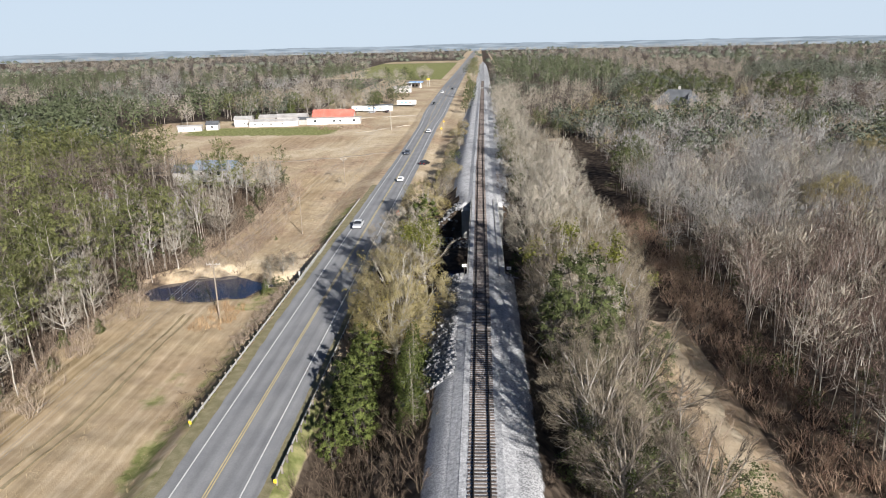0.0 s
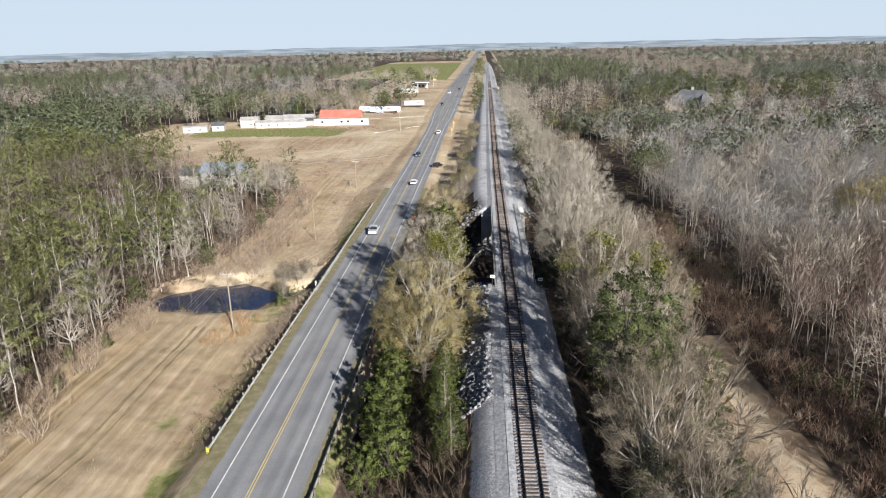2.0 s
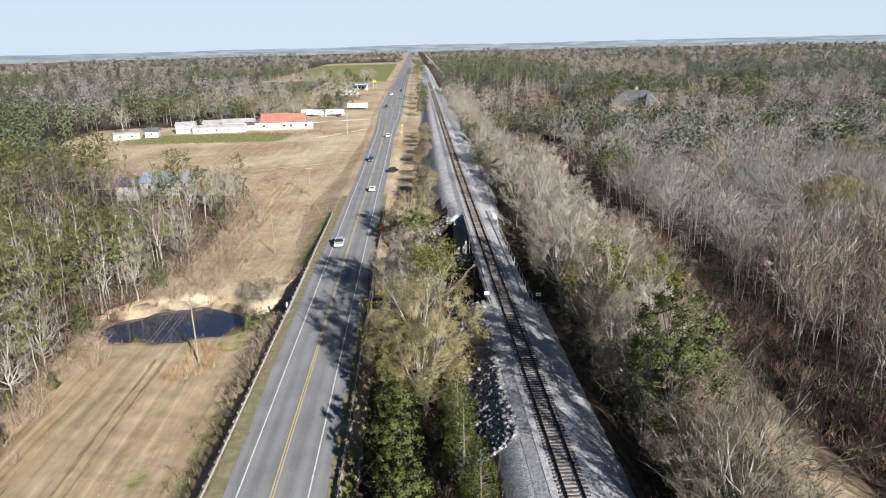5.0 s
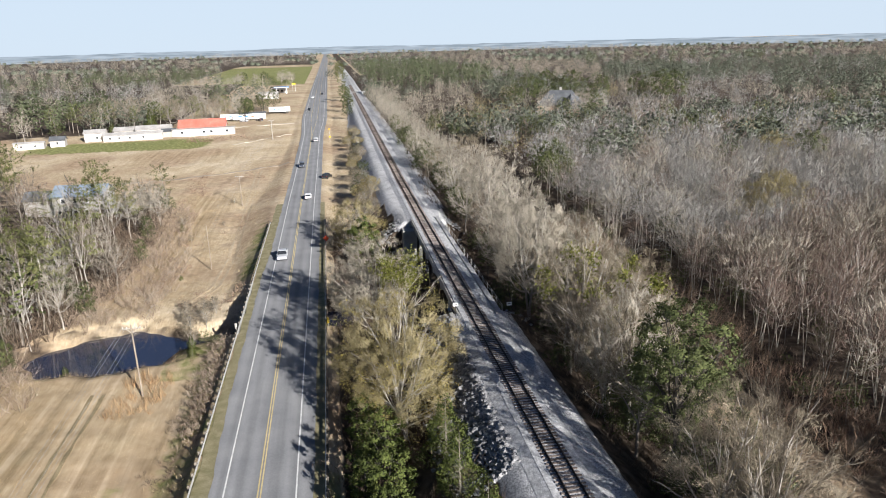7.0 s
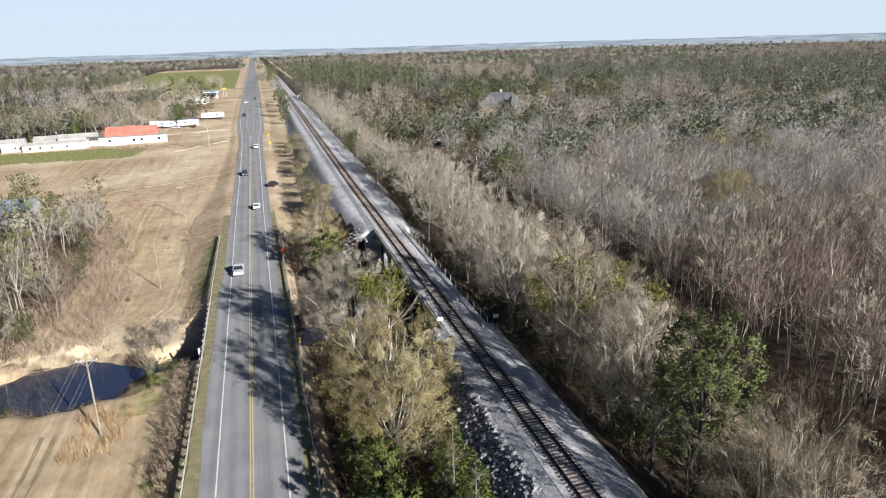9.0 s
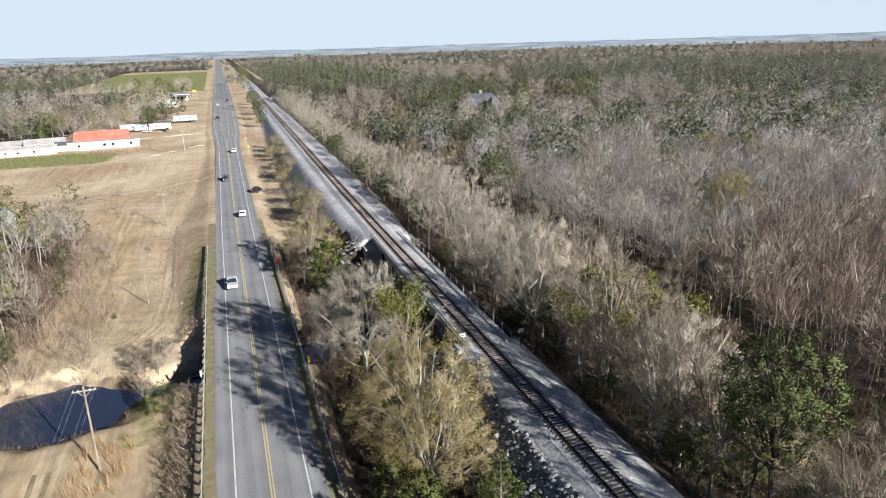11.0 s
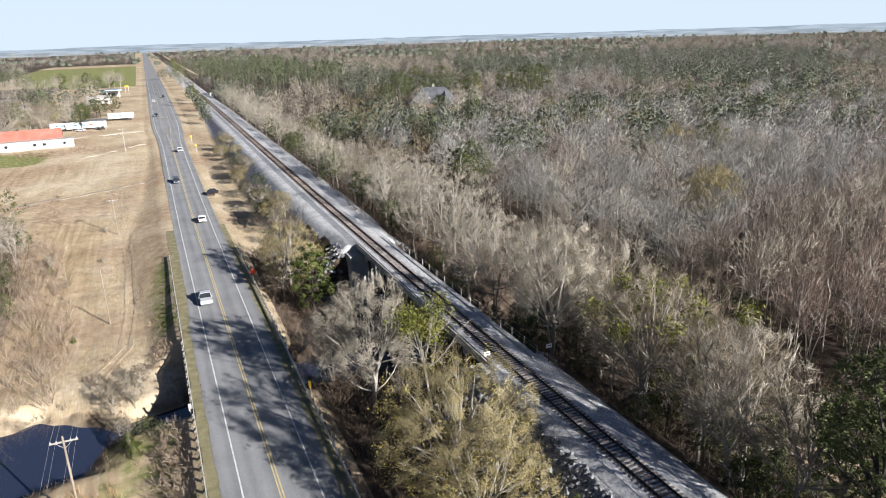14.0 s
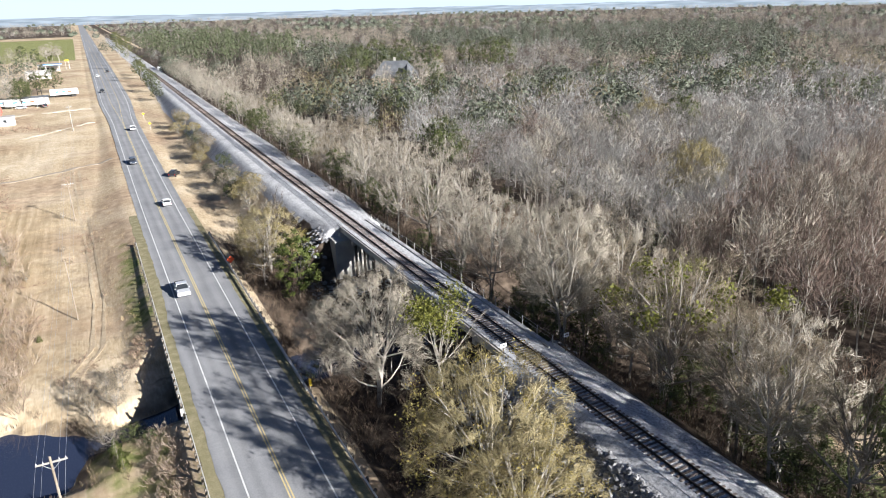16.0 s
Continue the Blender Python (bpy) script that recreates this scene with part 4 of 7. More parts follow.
def bare_tree(seed, h=15, R=5.2, Rz=5.6, limbs=13, n2=8, n3=6, n4=6, w=.03, base=.22, radius=.2, sides=5, stems=1, low=-.45, up=.35, spread=.34, limb_tubes=True, lean=.04):
    """A leafless tree: trunk, curved limbs, branches and fine twigs, each grown out of the last."""
    rg = np.random.default_rng(seed)
    P, N = crown_points(rg, h, R, Rz, limbs, low, .2)
    tubes, starts = [], []
    for st in range(stems):
        az = rg.uniform(0, 6.28)
        off = np.array([math.cos(az), math.sin(az)]) * (lean + (.16 if stems > 1 else 0)) * h
        k = 7 if sides > 3 else 4
        z = np.linspace(0, .86 * h, k)
        T = np.column_stack([off[0] * (z / h) ** 1.4, off[1] * (z / h) ** 1.4, z])
        T[1:, :2] += np.cumsum(rg.normal(0, .016 * h, (k - 1, 2)), 0) * .6
        tubes.append(tube(T, radius / math.sqrt(stems) * np.linspace(1, .2, k), sides))
        starts.append(T)
    p0 = np.empty((limbs, 3))
    for q in range(limbs):
        T = starts[q % stems]
        zt = np.clip(base * h + (P[q, 2] - base * h) * rg.uniform(.1, .6), base * h * .8, .82 * h)
        p0[q] = np.interp(zt, T[:, 2], T[:, 0]), np.interp(zt, T[:, 2], T[:, 1]), zt
    c = p0 * .45 + P * .55 + rg.normal(0, .035 * h, (limbs, 3)) - [0, 0, .05 * h]
    tip = P * .92 + p0 * .08

    def curve(q, u):
        u = u[:, None]
        return (1 - u) ** 2 * p0[q] + 2 * u * (1 - u) * c[q] + u * u * tip[q]
    for q in range(limbs):
        if limb_tubes:
            tubes.append(tube(curve(np.full(5, q), np.linspace(0, 1, 5)), radius * .62 / math.sqrt(stems) * np.linspace(1, .22, 5), 4))
    a = np.arange(limbs)
    if not limb_tubes:
        tubes.append(ribbons(p0, curve(a, np.full(limbs, .5)), tip, np.full(limbs, radius * .8), rg))
    # branches
    i = np.repeat(a, n2)
    u = np.tile(np.linspace(.34, 1, n2), limbs) + rg.uniform(-.06, .06, len(i))
    u = np.clip(u, 0, 1)
    S = curve(i, u)
    tg = unit(curve(i, np.minimum(u + .05, 1.05)) - S + 1e-6)
    D = unit(tg * .7 + rg.normal(0, .42, (len(i), 3)) + N[i] * .45 + [0, 0, up * .6])
    L = spread * R * rg.uniform(.65, 1.3, len(i)) * (1.25 - .45 * u)
    M = S + D * (L * .5)[:, None]
    D2 = unit(D + rg.normal(0, .12, D.shape) + [0, 0, up * .4])
    E = M + D2 * (L * .5)[:, None]
    branch = ribbons(S, M, E, np.full(len(i), w * (2.3 if limb_tubes else 1.9)), rg)
    # twigs of the branches, and twigs of those
    j = np.repeat(np.arange(len(i)), n3)
    v = rg.uniform(.15, 1, len(j))[:, None]
    A = np.where(v < .5, S[j] + (M - S)[j] * v * 2, M[j] + (E - M)[j] * (v * 2 - 1))
    d3 = unit(D2[j] * .8 + rg.normal(0, .3, A.shape) + N[i][j] * .35 + [0, 0, up * .4])
    l3 = L[j] * rg.uniform(.35, .7, len(j))
    fine = [blades(A, d3, l3, np.full(len(j), w * 1.5), rg)]
    if n4:
        k = np.repeat(np.arange(len(j)), n4)
        B = A[k] + d3[k] * (l3[k] * rg.uniform(.15, 1, len(k)))[:, None]
        d4 = unit(d3[k] * .8 + rg.normal(0, .27, B.shape) + N[i][j][k] * .3 + [0, 0, up * .3])
        fine.append(blades(B, d4, l3[k] * rg.uniform(.45, .9, len(k)), w * rg.uniform(.7, 1.1, len(k)), rg))
    return join(tubes + [branch]), rounded(*join(fine), h, R, Rz, rg, own=1.0)


def dome_twigs(seed, h, R, Rz, m, per, w, reach=.8, low=-.5, up=.12, long=.42, loose=.2):
    """Long fine twigs that fan out from the heart of a crown and end on its uneven dome."""
    rg = np.random.default_rng(seed)
    P, N = crown_points(rg, h, R, Rz, m, low, .2)
    cr = reach * 2.2 * math.sqrt(R * Rz / m)
    i = np.repeat(np.arange(m), per)
    ray = unit(P - [0, 0, h - 1.35 * Rz])
    d = unit(ray[i] + N[i] * .25 + rg.normal(0, loose, (len(i), 3)) + [0, 0, up])
    L = long * Rz * rg.uniform(.45, 1.15, len(i))
    tip = P[i] + rg.normal(0, cr * .3, (len(i), 3)) - ray[i] * (cr * rg.uniform(0, .7, len(i)) ** 1.5)[:, None]
    return blades(tip - d * L[:, None], d, L, w * rg.uniform(.6, 1.2, len(i)), rg)


def domed_tree(seed, h, R, Rz, limbs, m, per, w, n2=7, n3=5, reach=.8, low=-.5, lumps=26, **kw):
    """Open limbs and branches under a rounded crown of fine twigs, gathered in lumps."""
    near = kw.get("limb_tubes", True)
    rg = np.random.default_rng(seed)
    wood, crown = bare_tree(seed, h - .6, R * .9, Rz * .92, limbs, n2, n3, 0, min(w, .1) * .62, low=low, **kw)
    V, F = join([crown[:2], dome_twigs(seed + 500, h, R, Rz, m, per, w * (.58 if near else .78), reach, low, long=.13 if near else .25, loose=.95 if near else .34)])
    if not near:
        return wood, rounded(V, F, h, R, Rz, rg, own=.35)
    C, N = crown_points(rg, h, R * .86, Rz * .86, lumps, low, .25)
    mid = V[F].mean(1)
    pick = ((mid[:, None] - C[None]) ** 2).sum(-1).argmin(1)
    pull = (C[pick] - mid) * .3
    V = V.copy()
    for k in range(3):
        V[F[:, k]] += pull
    return wood, rounded(V, F, h, R, Rz, rg, C[pick] - N[pick] * R * .1, own=.6)


def ball(subdivisions):
    """Vertices and triangles of a unit ball."""
    b = bmesh.new()
    bmesh.ops.create_icosphere(b, subdivisions=subdivisions, radius=1)
    V = np.array([v.co[:] for v in b.verts])
    F = np.array([[v.index for v in f.verts] for f in b.faces])
    b.free()
    return V, F


ICO_V, ICO_F = ball(1)


def leafy_tree(seed, h=12, R=4.5, Rz=5, m=60, per=50, size=.2, limbs=12, base=.15, radius=.22, sides=5, limb_tubes=True, reach=1.0, low=-.55):
    """An evergreen: clumps of small leaves over a domed crown."""
    rg = np.random.default_rng(seed)
    P, N = crown_points(rg, h, R, Rz, m, low)
    tubes, side = wood_frame(rg, h, P, N, limbs, base, radius, sides, 1, limb_tubes)
    cr = reach * 1.9 * math.sqrt(R * Rz / m)
    i = np.repeat(np.arange(m), per)
    C = P[i] + rg.normal(0, cr * .36, (len(i), 3)) * [1, 1, .75] - N[i] * cr * .2
    V, F = leaf_quads(C, size * rg.uniform(.6, 1.25, len(i)), rg)
    heart = P[i] - N[i] * cr * .5
    return join(tubes + [side]), rounded(V, F, h, R, Rz, rg, np.concatenate([heart, heart]))


def twigs_from(rg, S, D, L, n3, n4, w):
    n = len(S)
    sub = blades(S, D, L, np.full(n, w * 2.0), rg)
    i = np.repeat(np.arange(n), n3)
    u = rg.uniform(.15, 1, len(i))
    A = S[i] + D[i] * (L[i] * u)[:, None]
    d3 = unit(D[i] + rg.normal(0, .6, (len(i), 3)) + [0, 0, .2])
    l3 = L[i] * rg.uniform(.3, .65, len(i))
    out = [sub, blades(A, d3, l3, np.full(len(i), w), rg)]
    if n4:
        j = np.repeat(np.arange(len(A)), n4)
        u = rg.uniform(.2, 1, len(j))
        B = A[j] + d3[j] * (l3[j] * u)[:, None]
        d4 = unit(d3[j] + rg.normal(0, .7, (len(j), 3)) + [0, 0, .15])
        out.append(blades(B, d4, l3[j] * rg.uniform(.35, .7, len(j)), np.full(len(j), w * .75), rg))
    return out, A


def pine_tree(seed, h=18, R=3.4, m=26, tufts=10, needles=6, base=.45, size=.6, w=.1, radius=.16, sides=5):
    """A tall bare trunk with flat layers of needle tufts."""
    rg = np.random.default_rng(seed)
    z = np.linspace(0, h * .97, 7)
    T = np.column_stack([np.cumsum(rg.normal(0, .012 * h, 7)), np.cumsum(rg.normal(0, .012 * h, 7)), z])
    T[0, :2] = 0
    q = (np.arange(m) + rg.uniform(0, 1, m)) / m
    zz = h * (base + (.97 - base) * q)
    az = np.arange(m) * 2.39996 + rg.normal(0, .4, m)
    ln = R * (1 - .75 * np.abs(q - .3) ** 1.2) * rg.uniform(.65, 1.15, m)
    S = np.column_stack([np.interp(zz, z, T[:, 0]), np.interp(zz, z, T[:, 1]), zz])
    D = unit(np.column_stack([np.cos(az), np.sin(az), .15 + .6 * q]))
    i = np.repeat(np.arange(m), tufts)
    u = rg.uniform(.3, 1.05, len(i))
    C = S[i] + D[i] * (ln[i] * u)[:, None] + rg.normal(0, .32, (len(i), 3)) * [1, 1, .55] * (R / 3.4)
    j = np.repeat(np.arange(len(C)), needles)
    d = unit(rg.normal(size=(len(j), 3)) + [0, 0, .45])
    return join([tube(T, radius * np.linspace(1, .2, 7), sides), blades(S, D, ln, np.full(m, .09), rg)]), \
        rounded(*blades(C[j], d, size * rg.uniform(.6, 1.2, len(j)), np.full(len(j), w), rg), h, R * 1.2, h * (1 - base) * .6, rg, (S[i] + D[i] * (ln[i] * .7)[:, None] - [0, 0, .5])[j])


def cedar_tree(seed, h=8, spread=2.6, count=4600, size=.21):
    """A dense conical evergreen of upturned sprays."""
    rg = np.random.default_rng(seed)
    P = np.column_stack([np.zeros(6), np.zeros(6), np.linspace(0, h * .95, 6)])
    u = 1 - np.sqrt(rg.uniform(0, 1, count))
    z = h * (.04 + .96 * u)
    lobe = 1 + .22 * np.sin(5 * rg.uniform(0, 6.28) + z * 1.9)
    a = rg.uniform(0, 6.28, count)
    r = spread * (1 - u) ** .7 * (.55 + .45 * np.sqrt(rg.uniform(0, 1, count))) * (1 + .2 * np.sin(3 * a + z * 1.3)) * lobe
    C = np.column_stack([np.cos(a) * r, np.sin(a) * r, z])
    d = unit(np.column_stack([np.cos(a), np.sin(a), np.full(count, .9)]) + rg.normal(0, .4, (count, 3)))
    limb = rg.integers(0, count, 60)
    axis = np.column_stack([np.zeros(60), np.zeros(60), C[limb, 2] * .9])
    lw = C[limb] - axis
    return join([tube(P, .14 * np.linspace(1, .1, 6), 6), blades(axis, unit(lw), np.linalg.norm(lw, axis=1), np.full(60, .06), rg)]), \
        rounded(*blades(C, d, size * rg.uniform(.7, 1.5, count), np.full(count, size * .55), rg), h, spread, h * .6, rg)


def shrub(seed, h=2.5, r=1.8, stems=26, twigs=9, w=.04):
    """A low tangle of stems and twigs from one foot."""
    rg = np.random.default_rng(seed)
    a = rg.uniform(0, 6.28, stems)
    q = np.sqrt(rg.uniform(0, 1, stems))
    A = np.column_stack([np.cos(a) * q * r * .35, np.sin(a) * q * r * .35, np.full(stems, -.15)])
    d = unit(np.column_stack([np.cos(a) * q * r, np.sin(a) * q * r, h * rg.uniform(.7, 1.1, stems)]))
    L = h * rg.uniform(.75, 1.15, stems)
    tw, _ = twigs_from(rg, A, d, L, twigs, 1, w)
    return join(tw)


def green_bits(seed, centres, per, reach, size):
    rg = np.random.default_rng(seed)
    i = np.repeat(np.arange(len(centres)), per)
    C = np.asarray(centres)[i] + rg.normal(0, reach * .5, (len(i), 3))
    return leaf_quads(C, size * rg.uniform(.6, 1.2, len(i)), rg, .1)


def low_leaves(seed, h, R, Rz):
    """Loose sprays of young leaves, thicker towards the foot of a crown."""
    g = np.random.default_rng(seed)
    P, N = crown_points(g, h, R, Rz, 150, -.8, .2)
    P = P[g.uniform(size=150) < np.clip(1.05 - (P[:, 2] - (h - 1.7 * Rz)) / (1.7 * Rz), .12, 1)]
    i = np.repeat(np.arange(len(P)), 46)
    C = P[i] + g.normal(0, .42, (len(i), 3))
    return leaf_quads(C, g.uniform(.05, .12, len(i)), g, .1)


KINDS = {}


def kind_of_tree(key, name, wood, crown, bark, leaf, extra=None):
    """Keeps the meshes of one grown form, to be set out many times."""
    meshes = [("trunk", mesh_np("trunk", *wood, [bark])), ("crown", mesh_np("crown", crown[0], crown[1], [leaf], normals=crown[2]))]
    for q in extra or ():
        meshes.append((q[0], mesh_np(q[0], *q[1], [q[2]])))
    KINDS[key] = (name, meshes, wood, crown, bark, leaf)


def plant(key, x, y, scale=1.0, turn=0.0, label="", category="tree", group="", stretch=1.0, sink=.15, only=None):
    name, meshes = KINDS[key][:2]
    root = thing(name, (x, y, float(ground_height(x, y)) - sink), turn, label, category, group)
    root.scale = (scale, scale, scale * stretch)
    for nm, me in meshes:
        ob = new(nm, me)
        ob.parent = root
        if nm == "mistletoe_clump":
            tagged(ob, "yellow-green mistletoe", kind="stuff")
    return root


# grown forms
for i in range(4):
    kind_of_tree(f"bare{i}", "bare_tree", *bare_tree(100 + i, 15, 4.8, 6.0, 13, 8, 6, 6, .034, lean=.08, spread=.44), M_BARK, M_TWIG)
    kind_of_tree(f"pale{i}", "bare_tree", *domed_tree(130 + i, 15, 4.6, 6.4, 13, 104, 50, .056, base=.28, stems=1 + i % 2, spread=.42), M_PALEBARK, M_TWIG_PALE)
    kind_of_tree(f"wide{i}", "bare_tree", *domed_tree(140 + i, 15, 4.9, 6.4, 12, 90, 44, .064, base=.25, radius=.2, stems=1 + i % 2, spread=.42, low=-.6), M_PALEBARK, M_TWIG_PALE)
    kind_of_tree(f"grey{i}", "bare_tree", *bare_tree(145 + i, 15, 4.6, 6.0, 12, 7, 5, 4, .05, base=.25, radius=.17, spread=.44), M_BARK, M_TWIG)
    kind_of_tree(f"thin{i}", "young_tree", *bare_tree(150 + i, 15, 2.4, 5.2, 10, 6, 5, 4, .04, base=.35, radius=.1, up=.7, spread=.6, lean=.07), M_PALEBARK, M_TWIG if i % 2 else M_TWIG_GREY)
    kind_of_tree(f"pine{i}", "pine_tree", *pine_tree(170 + i, 17, 5.0, 17, 26, 10, size=.44, w=.075, base=.42), M_PALEBARK, M_PINE)
    kind_of_tree(f"ever{i}", "evergreen_tree", *leafy_tree(190 + i, 12, 4.2, 5.4, 84, 42, .165, radius=.22), M_DARKBARK, M_LEAF)
for i in range(2):
    kind_of_tree(f"hedge{i}", "evergreen_tree", *leafy_tree(206 + i, 12, 3.5, 5.5, 84, 64, .19, limbs=10, base=.1, radius=.18, reach=.85, low=-.85), M_DARKBARK, M_CEDAR)
    kind_of_tree(f"tall{i}", "evergreen_tree", *leafy_tree(196 + i, 20.5, 4.4, 6.2, 150, 74, .14, limbs=18, base=.3, radius=.3, reach=.95, low=-.55), M_DARKBARK, M_LEAF)
    kind_of_tree(f"olive{i}", "budding_tree", *domed_tree(220 + i, 13.5, 6.6, 6.2, 24, 280, 76, .052, n2=8, base=.1, stems=3, radius=.34, low=-.65, spread=.36, reach=.85), M_PALEBARK, M_TWIG_OLIVE, [("foliage", low_leaves(222 + i, 13.5, 6.3, 5.9), M_BUDLEAF)])
    kind_of_tree(f"dome{i}", "bare_tree", *domed_tree(232 + i, 15.2, 5.6, 6.6, 18, 240, 70, .05, n2=9, n3=6, base=.12, stems=2, radius=.26, low=-.65, spread=.4), M_PALEBARK, M_TWIG_PALE)
    kind_of_tree(f"moss{i}", "bare_tree", *domed_tree(225 + i, 15, 5.2, 6.2, 15, 120, 56, .056, base=.15, stems=2, radius=.24, spread=.42, low=-.65), M_PALEBARK, M_TWIG_MOSS)
    kind_of_tree(f"cedar{i}", "cedar_tree", *cedar_tree(240 + i), M_BARK, M_CEDAR)
    kind_of_tree(f"spire{i}", "evergreen_tree", *leafy_tree(244 + i, 9.5, 2.5, 4.7, 64, 38, .16, radius=.12, low=-.85), M_DARKBARK, M_LEAF)
    kind_of_tree(f"bush{i}", "evergreen_bush", *leafy_tree(248 + i, 4.6, 2.3, 2.4, 40, 36, .13, limbs=8, radius=.08, low=-.9), M_DARKBARK, M_LEAF)
    rg = np.random.default_rng(260 + i)
    wood, crown = domed_tree(250 + i, 15, 5.4, 6.2, 15, 110, 56, .052, stems=2, radius=.24, spread=.42, low=-.6)
    pts = crown[0][rg.integers(0, len(crown[0]), 9)]
    pts = pts[pts[:, 2] > 6]
    kind_of_tree(f"mistle{i}", "mistletoe_tree", wood, crown, M_PALEBARK, M_TWIG_MOSS, [("mistletoe_clump", green_bits(270 + i * 20 + j, pts[j:j + 1], 160, 1.1, .2), M_MISTLE) for j in range(len(pts))])

rg = np.random.default_rng(280)
wood, crown = bare_tree(281, 14, 3.6, 5.0, 11, 7, 5, 4, .03, base=.3, radius=.2, stems=2, spread=.4)
tops = crown[0][(crown[0][:, 2] > 9.5)][rg.integers(0, 2000, 7)]
kind_of_tree("leafed", "mistletoe_tree", wood, crown, M_PALEBARK, M_TWIG_PALE, [("mistletoe_clump", green_bits(282 + j, tops[j:j + 1], 420, 1.7, .17), M_MISTLE) for j in range(7)])

# ---- single trees between the road and the railway ----
STRIP_GROUP = "trees between the road and the railway"
plant("olive0", -12.3, 83.2, 1.2, .4, "wide bare tree with yellow-olive buds by the highway", group=STRIP_GROUP)
plant("olive1", -12.2, 76.5, .92, 2.1, "yellow-olive budding tree beside the rocky embankment", group=STRIP_GROUP)
plant("dome0", -13.7, 105.5, 1.2, 1.0, "pale grey bare tree beside the railway bridge", group=STRIP_GROUP)
plant("dome1", -16.2, 116.0, .75, 3.0, "pale grey bare tree beside the railway bridge", group=STRIP_GROUP)
plant("leafed", -9.2, 96.8, 1.0, .6, "pale bare tree topped with bright yellow-green leaf clumps", group=STRIP_GROUP)
plant("hedge0", -15.2, 71.5, .7, .2, "dense dark green evergreen tree beside the highway", group=STRIP_GROUP)
plant("hedge1", -15.4, 63.0, .8, 1.5, "dense dark green evergreen tree beside the highway", group=STRIP_GROUP)
plant("hedge0", -14.2, 55.5, .72, 2.6, "dense dark green evergreen tree beside the highway", group=STRIP_GROUP)
for k, (x, y, sc, st) in enumerate(((-17.0, 75.5, .55, 1.35), (-17.4, 67.5, .5, 1.2), (-15.6, 58.0, .6, 1.3), (-16.8, 53.0, .5, 1.2))):
    plant(f"hedge{k % 2}", x, y, sc * .95, k * 1.3, "bushy upright evergreen shrub tree beside the highway", group=STRIP_GROUP, stretch=st)
plant("cedar0", -8.6, 62.0, .95, .3, "bright green bushy cedar below the ballast slope", group=STRIP_GROUP)
plant("cedar1", -8.8, 68.5, .95, 1.1, "bright green bushy cedar below the ballast slope", group=STRIP_GROUP)
plant("cedar1", -7.6, 54.5, .8, 4.2, "bright green bushy cedar below the ballast slope", group=STRIP_GROUP)
plant("hedge1", -13.0, 141.0, .98, 2.0, "dark green rounded evergreen by the far bridge end", group=STRIP_GROUP)
plant("olive1", -14.2, 155.0, .95, .9, "tan budding tree near the far bridge end", group=STRIP_GROUP)
plant("moss1", -16.4, 150.0, .72, 3.3, "tan budding tree near the far bridge end", group=STRIP_GROUP)
plant("bare0", -11.5, 161.0, .72, .3, "small brown bare tree beside the railway", group=STRIP_GROUP)
rg = np.random.default_rng(7)
for k in range(40):
    y = rg.uniform(166, 330)
    x = rg.uniform(-15, -8.5) + float(drift(y))
    if y > 190:
        x = rg.uniform(-12, -8) + float(drift(y))
    key = ["moss0", "olive0", "ever2", "moss1", "bush0"][k % 5]
    plant(key, x, y, rg.uniform(.32, .52) * (1.5 if key == "bush0" else 1), rg.uniform(0, 6), "low scrubby tree on the bank between road and track", group=STRIP_GROUP, stretch=.72)
for k, y in enumerate((392, 424, 452, 474, 498, 522, 560, 600, 640, 680, 720, 760)):
    plant(f"ever{k % 4}" if k < 6 and k != 3 else f"pine{k % 4}", -9.6 + float(drift(y)) + (k % 3), y, (.72, .95, .8, .9, 1.0, .85)[k] if k < 6 else 1.2, k, "dark green tree beside the highway in the distance", group=STRIP_GROUP)

rg2 = np.random.default_rng(41)
for k in range(14):
    x, y = rg2.uniform(-128, -52), rg2.uniform(690, 765)
    plant(f"wide{k % 4}" if k % 3 else f"ever{k % 4}", x, y, rg2.uniform(.7, 1.1), k, "pale bare tree before the green pasture" if k % 3 else "dark evergreen tree before the green pasture", group="trees before the far pasture")
SHOP_TREES = "trees behind the shop"
shop_labels = {"c": "dark green conical evergreen behind the sheds", "m": "wide olive-grey bare tree behind the buildings", "w": "pale bare tree behind the buildings", "e": "dark green tree behind the parked trailers"}
for k, (x, y, key, sc) in enumerate(((-107, 374, "cedar0", 1.5), (-126, 374, "cedar1", .8), (-146, 358, "ever1", .8), (-158, 352, "wide3", 1.0), (-66, 424, "ever2", .9), (-52, 455, "ever3", 1.05), (-58, 448, "ever1", .95))):
    plant(key, x, y, sc, k, shop_labels[key[0]], group=SHOP_TREES)
for k in range(12):
    plant(f"pine{k % 4}", -156 + k * 7.3 + 2.5 * math.sin(k * 2.9), 378 + 7 * math.sin(k * 1.7) + max(0, k - 8) * 9, .8 + .12 * math.sin(k * 3.7), k * 1.3, "green pine behind the sheds", group=SHOP_TREES)
rg = np.random.default_rng(17)
for k in range(30):
    x = -140 + (k % 10) * 8.6 + rg.uniform(-3, 3)
    y = 384 + (k // 10) * 22 + rg.uniform(-6, 6) + max(0, x + 84) * 1.1
    key = (f"moss{k % 2}", f"wide{k % 4}", f"moss{(k + 1) % 2}", f"wide{(k + 2) % 4}", f"ever{k % 4}")[k % 5]
    plant(key, x, y, rg.uniform(.8, 1.2), k, shop_labels[key[0]], group=SHOP_TREES)

